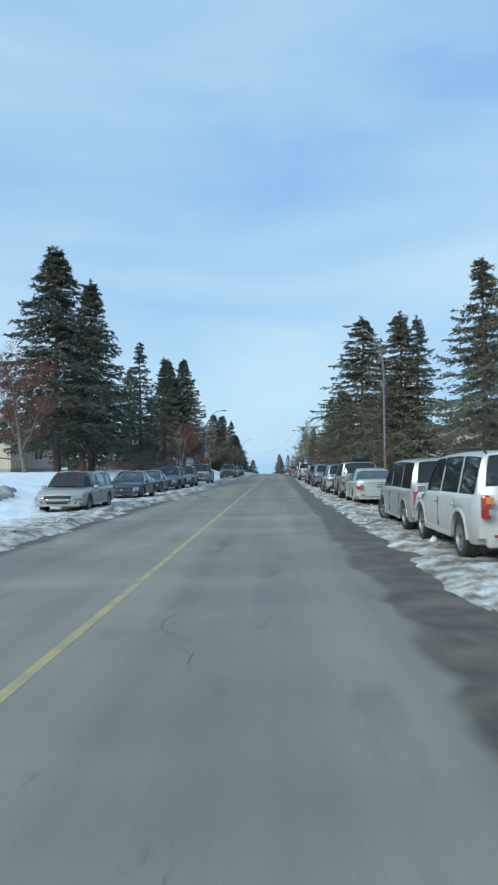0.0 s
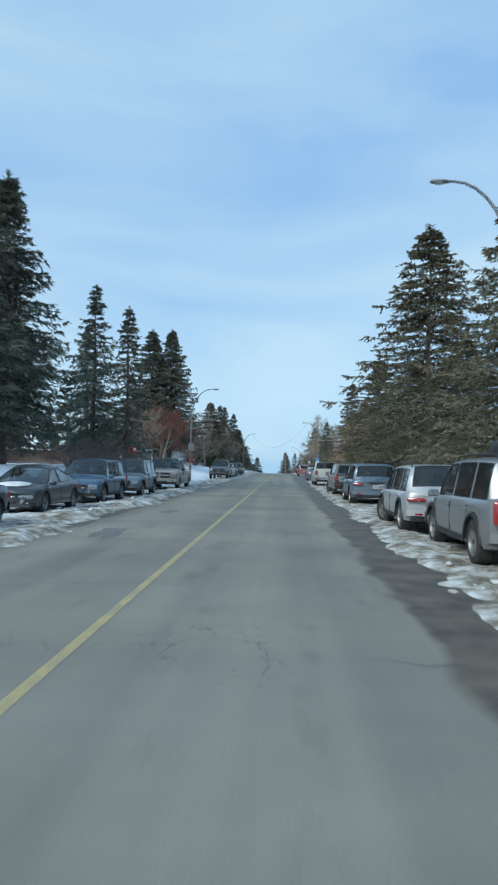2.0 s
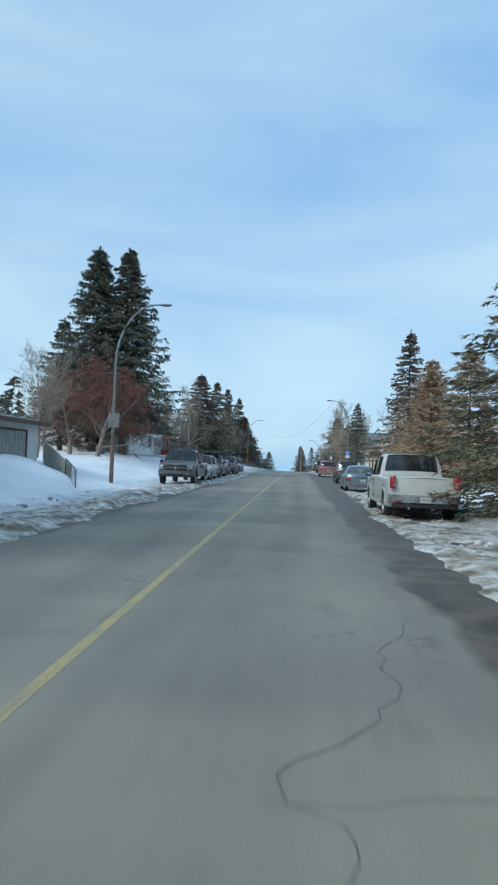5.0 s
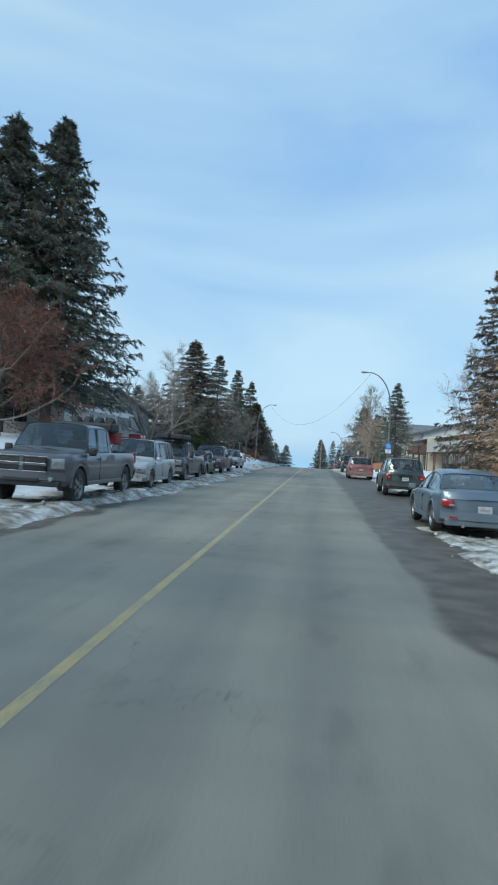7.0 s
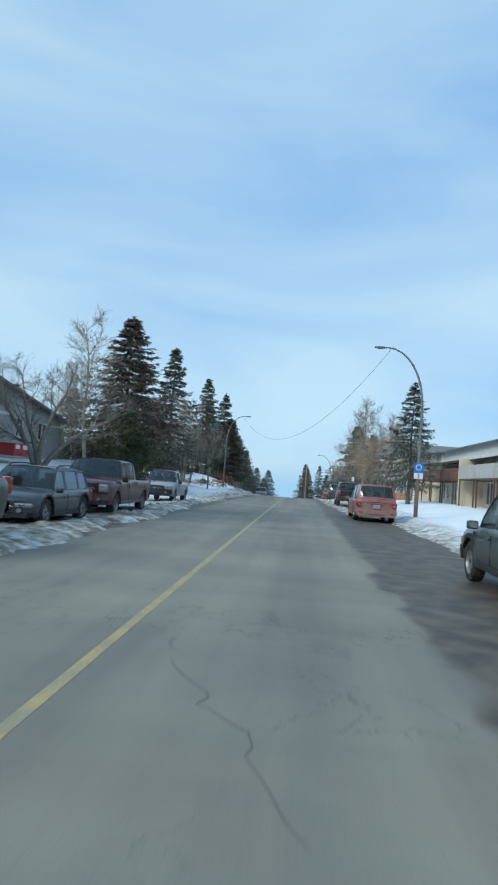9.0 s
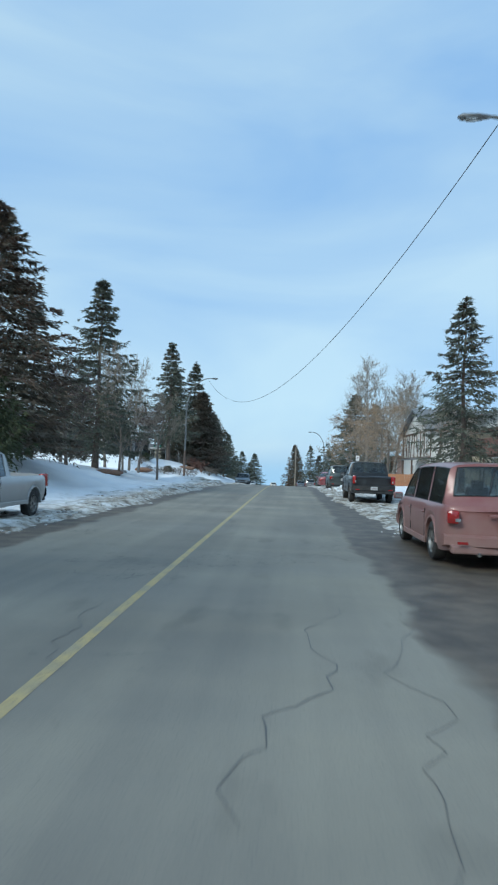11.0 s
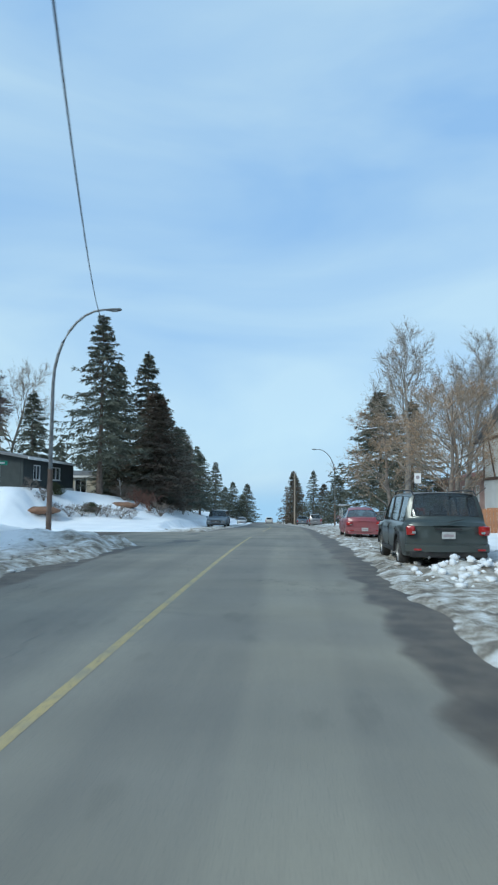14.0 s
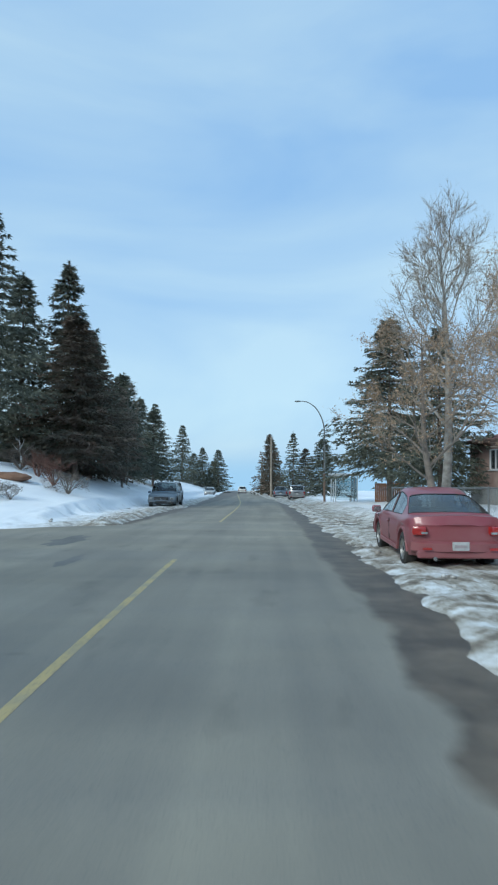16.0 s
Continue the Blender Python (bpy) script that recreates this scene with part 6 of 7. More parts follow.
def plant_trees():
    N, B, O, Rr = M_NEEDLE, M_NEEDLE_B, M_NEEDLE_O, M_NEEDLE_R
    S = "tall dark spruce with drooping boughs above the snow"
    for x, y, H, R, v, m, tn, co, bs, dr, th, rg, *more in (
            # west side
            (-17.0, 54.2, 18.6, 4.8, 1, N, 10, 1.2, 3.0, .35, 1.5, .25, 1.9), (-16.0, 60.6, 17.8, 3.6, 2, N, 80, 0.6, 2.6, .35, 1.6, .2, 1.8), (-18.5, 66.5, 13.5, 2.8, 3, N, 30, 0.0, 1.5, .35, .9, .3),
            (-14.0, 72.6, 14.2, 2.7, 4, B, 200, 0.6, 2.0, .3, .8, .3), (-11.2, 72.0, 12.8, 2.2, 5, N, 130, 0.6, 2.0, .3, .8, .3), (-16.8, 80, 12.5, 2.6, 3, N, 250, 0.0, 1.5, .35, .9, .3),
            (-17.6, 112.2, 18.6, 4.0, 1, N, 140, 1.5, 3.0, .32, 2.0, .16, 2.6), (-15.0, 112.8, 18.8, 4.1, 2, N, 300, 1.5, 3.0, .32, 2.1, .14, 2.8), (-20.5, 112, 12.0, 3.0, 3, N, 60, 0.0, 1.0, .35, .9, .3),
            (-13.3, 147.2, 12.3, 4.0, 1, Rr, 220, 1.2, 1.2, .35, 1.5, .25, 2.0), (-13.0, 163.0, 13.6, 3.2, 4, N, 20, 0.6, 1.5, .3, .9, .3, 2.0), (-14.5, 155.0, 9.0, 2.6, 5, Rr, 20, 0.0, 1.2, .3, .8, .3),
            (-15.8, 205.0, 16.2, 3.3, 4, N, 70, 0.6, 3.4, .3, 1.0, .3, 1.6), (-14.0, 216.0, 16.2, 3.4, 5, N, 210, 0.6, 1.5, .3, 1.0, .3), (-12.4, 212.5, 11.8, 3.8, 2, Rr, 40, 0.0, 1.8, .35, 1.5, .25), (-16.6, 213.5, 14.0, 3.2, 2, N, 140, 0.0, 1.0, .35, 1.4, .25), (-13.2, 219.5, 12.0, 3.6, 2, Rr, 80, 0.0, 0.6, .35, 1.5, .25),
            (-12.2, 229.0, 10.5, 2.8, 1, N, 60, 0.0, 1.0, .35, 1.0, .3), (-13.2, 246, 10.2, 2.8, 2, N, 160, 0.0, 0.8, .35, 1.2, .3), (-14.0, 224.0, 11.8, 3.0, 3, N, 10, 0.0, 1.2, .35, .9, .3), (-13.5, 234, 11.0, 2.8, 1, N, 110, 0.0, 1.2, .35, 1.0, .3), (-11.0, 242, 9.0, 2.8, 4, N, 150, 0.0, 1.2, .3, 1.0, .3), (-14.0, 268, 12.0, 2.8, 4, N, 110, 0.0, 1.2, .3, .8, .3),
            (-6.2, 350, 12.2, 3.4, 1, N, 150, 0.0, 1.0, .35, 1.2, .25), (-10.8, 352, 11.6, 3.2, 2, N, 10, 0.0, 1.0, .35, 1.2, .25), (-14.8, 330, 14.4, 3.4, 4, N, 60, 0.0, 1.0, .35, 1.0, .3), (-8.0, 360, 9.0, 3.0, 2, N, 90, 0.0, 0.6, .35, 1.2, .25), (-12.8, 345, 9.0, 3.0, 2, N, 190, 0.0, 0.6, .35, 1.2, .25),
            (-15.5, 250, 10.0, 2.8, 2, N, 110, 0.0, 1.2, .35, 1.2, .25), (-25.6, 214, 11.0, 2.6, 3, N, 0, 0.0, 1.2, .35, .9, .3), (-26, 170, 9.5, 3.0, 1, N, 0, 0.0, 1.2, .35, 1.0, .3),
            # east side
            (10.9, 33.5, 11.2, 2.9, 4, O, 30, 0.6, 1.0, .3, .9, .3, 2.6), (9.6, 47.4, 12.1, 3.3, 2, O, 120, 1.2, 1.0, .35, 1.2, .25, 2.6), (11.2, 49.5, 12.2, 2.4, 5, N, 260, 0.0, 1.2, .3, .8, .3, 2.6), (14.0, 43, 11, 2.6, 3, N, 60, 0.0, 1.0, .35, .9, .3),
            (8.1, 56.0, 13.9, 4.2, 4, O, 330, 1.2, 2.8, .36, 1.35, .15, 5.6, 1.25, M_PALEBARK), (11.2, 60.5, 9.2, 3.0, 1, O, 40, 0.0, 0.8, .35, 1.0, .3, 2.6), (11.5, 66.5, 8.5, 2.8, 3, Rr, 0, 0.0, 0.8, .35, 1.0, .3, 2.0),
            (8.5, 75.4, 10.0, 3.4, 2, O, 200, 0.6, 0.5, .35, 1.4, .25, 2.2), (10.5, 71.0, 9.0, 3.4, 2, Rr, 20, 0.0, 0.5, .35, 1.4, .25, 2.2), (8.4, 93.5, 7.0, 2.4, 6, M_TANNEEDLE, 100, 0.0, 0.8, .1, 1.3, .35, 1.8),
            (9.3, 150.8, 9.9, 2.3, 4, N, 310, 0.6, 1.6, .3, .8, .3), (10.5, 217.0, 14.2, 4.2, 2, N, 30, 0.6, 2.8, .35, 1.4, .22, 1.8), (12.6, 211.0, 12.0, 3.4, 5, N, 250, 0.6, 1.6, .3, 1.1, .3),
            (11.4, 108.5, 9.6, 3.2, 6, M_TANNEEDLE, 20, 0.0, 1.0, .1, 1.0, .35), (11.8, 114.0, 8.4, 2.8, 6, M_TANNEEDLE, 120, 0.0, 1.0, .1, 1.0, .35), (11.2, 96.0, 8.6, 3.0, 6, M_TANNEEDLE, 220, 0.0, 1.0, .1, 1.0, .35), (10.0, 111.0, 12.6, 2.5, 3, Rr, 220, 0.6, 1.0, .35, 1.0, .3, 2.4),
            (7.3, 266, 9.8, 1.9, 4, N, 90, 0.6, 1.2, .3, .8, .3), (4.7, 285, 11.2, 2.7, 1, Rr, 200, 0.6, 1.0, .35, 1.2, .3), (5.6, 290, 10.0, 2.5, 2, N, 80, 0.0, 1.0, .35, 1.2, .25), (9.4, 268, 7.4, 2.4, 5, Rr, 200, 0.0, 0.6, .3, 1.0, .3), (10.5, 256, 8.0, 3.0, 2, N, 200, 0.0, 0.6, .3, 1.2, .3),
            (26, 118, 12, 3.0, 3, N, 0, 0.0, 1.0, .35, .9, .3), (30, 160, 12, 2.8, 1, N, 0, 0.0, 1.0, .35, 1.0, .3)):
        lab = {O.name: "olive-tinged spruce with ragged drooping boughs", Rr.name: "brownish dense spruce, its needles partly dry", B.name: "blue-grey spruce with a cone-laden top", M_TANNEEDLE.name: "bare tan larch with fine dry foliage"}.get(m.name, S)
        far = 0.5 if y > 222 else 0.75 if y > 120 else 1.0
        more = [(more[0] if more else 1.3) * far] + list(more[1:])
        spruce(lab, x + bend(y), y, H, R, v, m, tn, co, bs, dr, th, rg, *more)
    for x, y, H, kind, tn, w, lab in (
            (-16.9, 47.5, 9.2, "redash", 0, 1.05, "reddish leafless mountain ash behind the snowbank"), (-15.2, 107.5, 8.0, "redash", 40, 1.2, "reddish crab apple holding dried fruit"), (-14.2, 103.0, 7.4, "redash", 150, 1.2, "reddish crab apple holding dried fruit"),
            (-16.5, 103.5, 7.2, "redash", 260, 1.0, "reddish crab apple holding dried fruit"), (-13.5, 91, 6.5, "poplar", 20, 0.8, "grey leafless tree behind a garage"), (-16.0, 96, 7.5, "poplar", 120, 0.9, "grey leafless tree behind a garage"),
            (-14.2, 133.5, 6.6, "crab", 0, 0.95, "spreading bare apple tree before a grey house"), (-13.1, 138.0, 10.4, "birch", 60, 1.3, "slender bare birch with pale bark"), (-17.5, 148, 8.0, "aspen", 10, 0.9, "bare aspen behind the birch"), (-17.0, 167.0, 7.4, "plum", 30, 1.0, "bare plum tree with dark dried fruit"), (-12.2, 172.6, 6.6, "plum", 300, 0.95, "bare plum tree with dark dried fruit"), (-18.5, 160.5, 8.2, "poplar", 90, 0.9, "tall bare tree with fine grey twigs"),
            (-12.5, 155.5, 6.4, "plum", 200, 0.9, "bare plum tree with dark dried fruit"), (-15.5, 174.0, 7.2, "plum", 100, 1.0, "bare plum tree with dark dried fruit"), (-9.0, 165.0, 6.8, "poplar", 60, 0.95, "young bare tree forking low on the snowy lawn"), (-12.6, 169.0, 9.4, "poplar", 10, 0.75, "tall bare tree with fine grey twigs"), (-13.6, 186.0 - 11, 6.4, "plum", 250, 1.0, "bare plum tree with dark dried fruit"),
            (-10.9, 161.5, 9.0, "poplar", 200, 0.75, "tall bare tree with fine grey twigs"), (-28.5, 216.0, 15.0, "poplar", 30, 0.9, "tall bare tree behind the corner bungalow"), (-11.5, 227.0, 9.6, "birch", 100, 0.8, "pale bare tree beside the spruces"), (-10.8, 221.5, 7.2, "aspen", 40, 0.9, "pale tan leafless tree beside the spruces"),
            (12.3, 192.5, 13.0, "aspen", 130, 1.1, "tall pale aspen with bare upswept branches"), (9.6, 186.0, 8.6, "leafy", 40, 1.0, "broad tree with dry orange-brown leaves"), (11.5, 190.0, 9.2, "leafy", 140, 1.1, "broad tree with dry orange-brown leaves"), (8.6, 196.5, 8.6, "leafy", 220, 1.15, "broad tree with dry orange-brown leaves"),
            (14.5, 199.0, 13.0, "poplar", 60, 1.0, "tall grey poplar with bare crooked limbs"), (11.5, 166.0, 6.5, "poplar", 0, 1.2, "grey bare thicket before the flats"),
            (10.6, 157.5, 5.6, "poplar", 90, 1.2, "grey bare thicket before the flats"), (11.6, 122.0, 9.0, "aspen", 50, 1.0, "bare tree on the east lawn")):
        bare_tree(lab, x + bend(y), y, H, kind, tn, wide=w)
    bare_tree("tall pale aspen leaning over the street with bare limbs", 10.1, 201.0, 16.4, "aspen", 190, tilt=6.0)
    for i, (x, y) in enumerate([(-18.2 + 0.9 * k + 0.1 * math.sin(3 * k), 195.5 + 0.28 * k + 0.2 * math.cos(5 * k)) for k in range(9)]):
        bare_tree("low leafless shrub in a row on the snow", x, y, 1.0 + 0.12 * math.sin(i * 2.1), "darkshrub", 40 * i, wide=0.85, category="shrub")
    for x, y, H, k in ((-11.0, 203.6, 1.7, "shrub"), (-12.4, 205.0, 1.6, "shrub"), (-13.8, 206.0, 1.5, "darkshrub"), (-9.8, 202.4, 1.3, "darkshrub"), (-12.3, 79.0, 1.5, "darkshrub"), (-10.6, 66.6, 2.0, "darkshrub"), (-12.2, 68.5, 2.2, "darkshrub"), (-12.5, 62.5, 2.0, "darkshrub"), (-13.0, 77.5, 2.2, "darkshrub")):
        bare_tree("tangled leafless shrub rising from the snow", x, y, H, k, 70 * x, wide=1.3, category="shrub")
    for x, y, H, R in ((-11.6, 141.0, 4.6, 2.6), (-12.6, 143.5, 4.0, 2.4), (-11.0, 138.5, 2.4, 1.6), (-17.3, 198.2, 0.9, 0.85), (-14.5, 198.4, 0.75, 1.0)):
        key = (9, M_JUNIPER.name)
        if key not in SPRUCE:
            SPRUCE[key] = spruce_mesh(5.0, 2.6, 177, [M_JUNIPER, M_CONES], base=0.1, droop=-0.25, thin=1.8, ragged=0.3), trunk_mesh(4.0, 0.12, 4, M_BARK)
        t = thing("juniper_bush", "broad green-brown juniper bush beside a driveway" if H > 1 else "low spreading juniper on the snowy slope", "juniper", pose(x, y, ground_z(x, y) - 0.1, rz=x * 40), "junipers")
        child("crown", SPRUCE[key][0], t, at=Matrix.Diagonal((R / 2.6, R / 2.6, H / 5.0, 1)))
        child("trunk", SPRUCE[key][1], t, at=Matrix.Diagonal((0.6, 0.6, H / 5.0 * 0.8, 1)))


plant_trees()

# ---- street lamps, cable and signs ----


def street_lamp(x, y, height, arm, side, tall_base=True, turn=0.0):
    """Steel pole that curves over the street. side: +1 when the arm reaches towards +x."""
    t = thing("street_lamp", "curved steel street lamp with a flat cobra head", "street lamp", pose(x, y, ground_z(x, y) - 0.05, rz=turn), "street lamps")
    bm = bmesh.new()
    hb = height - 3.0
    pts = [(0, 0, 0), (0, 0, hb * 0.5), (0, 0, hb)]
    rad = [0.095, 0.08, 0.062]
    for i in range(1, 9):
        a = math.pi / 2 * i / 8
        pts.append((side * arm * 0.78 * (1 - math.cos(a)), 0, hb + 2.95 * math.sin(a)))
        rad.append(0.062 - 0.024 * i / 8)
    part("pole", tube(bm, pts, rad, 10), M_GALV, t, smooth=50)
    part("base_sleeve", tube(bmesh.new(), [(0, 0, 0), (0, 0, 2.6)], [0.105, 0.095], 10), M_POLEBROWN, t, "brown painted lower pole")
    hx = side * arm * 0.78
    bm = bmesh.new()
    tube(bm, [(hx, 0, height - 0.05), (hx + side * 0.12, 0, height - 0.06), (hx + side * 0.30, 0, height - 0.07), (hx + side * 0.62, 0, height - 0.06), (hx + side * 0.70, 0, height - 0.05)], [0.045, 0.07, 0.11, 0.10, 0.03], 10)
    for v in bm.verts:
        v.co.z = (height - 0.05) + (v.co.z - (height - 0.05)) * 0.6
    hd = part("lamp_head", bm, M_GALV, t, smooth=50)
    bm = bmesh.new()
    bmesh.ops.create_uvsphere(bm, u_segments=12, v_segments=8, radius=1.0)
    for v in bm.verts:
        v.co = Vector((hx + side * 0.42 + v.co.x * 0.17, v.co.y * 0.085, height - 0.10 + v.co.z * 0.05))
    part("lens", bm, M_LAMPLENS, hd, smooth=60)
    return t


LAMPS = ((7.6, 42.5, 10.2, 2.3, -1), (-8.3, 86.5, 8.95, 2.55, 1), (6.5, 131.0, 8.6, 2.4, -1), (-8.3, 173.0, 8.9, 2.5, 1), (6.6, 226.0, 9.2, 2.6, -1), (7.5, 300, 9.0, 2.5, -1))
for a in LAMPS:
    street_lamp(a[0] + bend(a[1]), *a[1:])


def cable():
    t = thing("overhead_cable", "thin black cable sagging over the street between two lamps", "overhead cable", pose(0, 0, 0))
    a, b = Vector((4.92, 131.37, 8.94)), Vector((-6.52, 173.87, 8.69))
    pts = []
    for i in range(41):
        k = i / 40
        p = a.lerp(b, k)
        p.z -= 4 * CABLE_SAG * k * (1 - k)
        pts.append(p)
    part("wire", tube(bmesh.new(), pts, 0.010, 6), M_WIRE, t)


CABLE_SAG = 3.56
cable()


def sign_plate(name, label, x, y, z, w, h, mat, face=-1, shapes=(), post=None, rz=0):
    t = thing(name, label, "street sign", pose(x, y, z, rz=rz))
    part("panel", box((0, 0, 0), (w, 0.012, h), 0.004), mat, t)
    for lay, (sx, sz, sw, sh, m, rnd) in enumerate(shapes):
        if rnd:
            bm = bmesh.new()
            bmesh.ops.create_circle(bm, cap_ends=True, radius=sw / 2, segments=20, matrix=pose(sx, face * (0.0105 + 0.003 * lay), sz, 90, 0, 0))
            bmesh.ops.solidify(bm, geom=bm.faces[:], thickness=0.002)
            part("symbol", bm, m, t)
        else:
            part("symbol", box((sx, face * 0.009, sz), (sw, 0.006, sh), 0), m, t)
    if post:
        part("post", tube(bmesh.new(), [(0, 0.03, -z + road_z(y) + post), (0, 0.03, h / 2)], 0.025, 8), M_GALV, t)
    return t


sign_plate("bus_stop_sign", "blue and white bus stop sign strapped to a lamp pole", 6.5, 130.86, 2.78, 0.46, 0.46, M_BLUESIGN, shapes=((0, 0.02, 0.30, 0.30, M_WHITEPAINT, True), (0, 0.02, 0.22, 0.22, M_BLUESIGN, True)))
sign_plate("route_sign", "white panel with a black arrow under the bus sign", 6.5, 130.86, 2.37, 0.44, 0.30, M_WHITEPAINT, shapes=((0, -0.02, 0.05, 0.16, M_BLUESIGN, False), (0, 0.06, 0.13, 0.04, M_BLUESIGN, False)))
sign_plate("sign_back", "grey back of a traffic sign on a lamp pole", -8.25, 86.37, 3.27, 0.55, 0.68, M_GALV)
sign_plate("street_name_sign", "green street name sign on a slim post", -11.0, 174.5, 2.9, 0.66, 0.18, M_GREENSIGN, shapes=((0, 0, 0.45, 0.07, M_WHITEPAINT, False),), post=0.3)
sign_plate("parking_sign", "small white parking sign on a post", 7.2, 181.0, 2.55, 0.32, 0.5, M_WHITEPAINT, shapes=((0, 0.05, 0.18, 0.18, M_BARRED, True),), post=0.1)
sign_plate("sale_sign", "orange and white notice board on a post", -9.6, 67.4, 2.45, 0.5, 0.45, M_ORANGE, shapes=((-0.05, -0.12, 0.3, 0.05, M_BLACK, False), (0.12, 0.08, 0.2, 0.2, M_WHITEPAINT, False), (-0.12, 0.08, 0.14, 0.16, M_BLACK, False)), post=0.4)

# ---- houses, fences and street furniture ----


def wall_panel(name, mat, parent, o, u, n, length, height, th, holes=(), gable=0.0, label=""):
    """A wall from o along u, n pointing outwards, with openings (u0, u1, z0, z1) that go through it; gable: extra height at its middle."""
    bm = bmesh.new()
    o, u, n = Vector(o), Vector(u), Vector(n)
    us = sorted({0.0, length, *[h[0] for h in holes], *[h[1] for h in holes]})
    zs = sorted({0.0, height, *[h[2] for h in holes], *[h[3] for h in holes]})
    nu, nz = len(us) - 1, len(zs) - 1
    solid = {(i, j) for i in range(nu) for j in range(nz) if not any(h[0] < (us[i] + us[i + 1]) / 2 < h[1] and h[2] < (zs[j] + zs[j + 1]) / 2 < h[3] for h in holes)}
    grid = {}

    def vert(i, j, back):
        if (i, j, back) not in grid:
            grid[i, j, back] = bm.verts.new(o + u * us[i] + Vector((0, 0, zs[j])) - n * (th if back else 0))
        return grid[i, j, back]

    for i, j in solid:
        bm.faces.new([vert(i, j, 0), vert(i + 1, j, 0), vert(i + 1, j + 1, 0), vert(i, j + 1, 0)])
        bm.faces.new([vert(i, j, 1), vert(i, j + 1, 1), vert(i + 1, j + 1, 1), vert(i + 1, j, 1)])
        for di, dj, p, q in ((-1, 0, (i, j), (i, j + 1)), (1, 0, (i + 1, j), (i + 1, j + 1)), (0, -1, (i, j), (i + 1, j)), (0, 1, (i, j + 1), (i + 1, j + 1))):
            if (i + di, j + dj) not in solid:
                bm.faces.new([vert(*p, 0), vert(*q, 0), vert(*q, 1), vert(*p, 1)])
    if gable:
        ap = [bm.verts.new(o + u * (length / 2) + Vector((0, 0, height + gable)) - n * t2) for t2 in (0, th)]
        for b, top in ((0, ap[0]), (1, ap[1])):
            bm.faces.new([vert(i, nz, b) for i in range(nu + 1)] + [top])
        for i in (0, nu):
            bm.faces.new([vert(i, nz, 0), vert(i, nz, 1), ap[1], ap[0]])
    bmesh.ops.recalc_face_normals(bm, faces=bm.faces)
    return part(name, bm, mat, parent, label)


def window(parent, o, u, n, h, frame_mat=None, glass_mat=None, name="window"):
    """Frame and panes in the opening h of a wall."""
    o, u, n = Vector(o), Vector(u), Vector(n)
    a, b, c, d = h
    R = Matrix((u, n, Vector((0, 0, 1)))).transposed()
    bm = bmesh.new()
    for s0, s1, z0, z1 in ((a, b, c, c + 0.07), (a, b, d - 0.07, d), (a, a + 0.07, c + 0.07, d - 0.07), (b - 0.07, b, c + 0.07, d - 0.07), ((a + b) / 2 - 0.025, (a + b) / 2 + 0.025, c + 0.07, d - 0.07)):
        p = o + u * ((s0 + s1) / 2) + Vector((0, 0, (z0 + z1) / 2)) - n * 0.05
        add_box(bm, p, (s1 - s0, 0.12, z1 - z0), 0.0, turn=R)
    w = part(name, bm, frame_mat or M_WHITEPAINT, parent)
    for s0, s1 in ((a + 0.07, (a + b) / 2 - 0.025), ((a + b) / 2 + 0.025, b - 0.07)):
        p = o + u * ((s0 + s1) / 2) + Vector((0, 0, (c + d) / 2)) - n * 0.07
        part("pane", box(p, (s1 - s0, 0.012, d - c - 0.14), 0.0, turn=R), glass_mat or M_WINDOW, w)
    # near-black sheet behind the panes, in place of the dim room
    p = o + u * ((a + b) / 2) + Vector((0, 0, (c + d) / 2)) - n * 0.55
    part("dark_backing", box(p, ((b - a) * 1.1, 0.03, (d - c) * 1.1), 0.0, turn=R), M_DARK, w)
    p = o + u * ((a + b) / 2) + Vector((0, 0, c - 0.03)) + n * 0.04
    part("sill", box(p, (b - a + 0.1, 0.12, 0.05), 0.01, turn=R), frame_mat or M_WHITEPAINT, w)


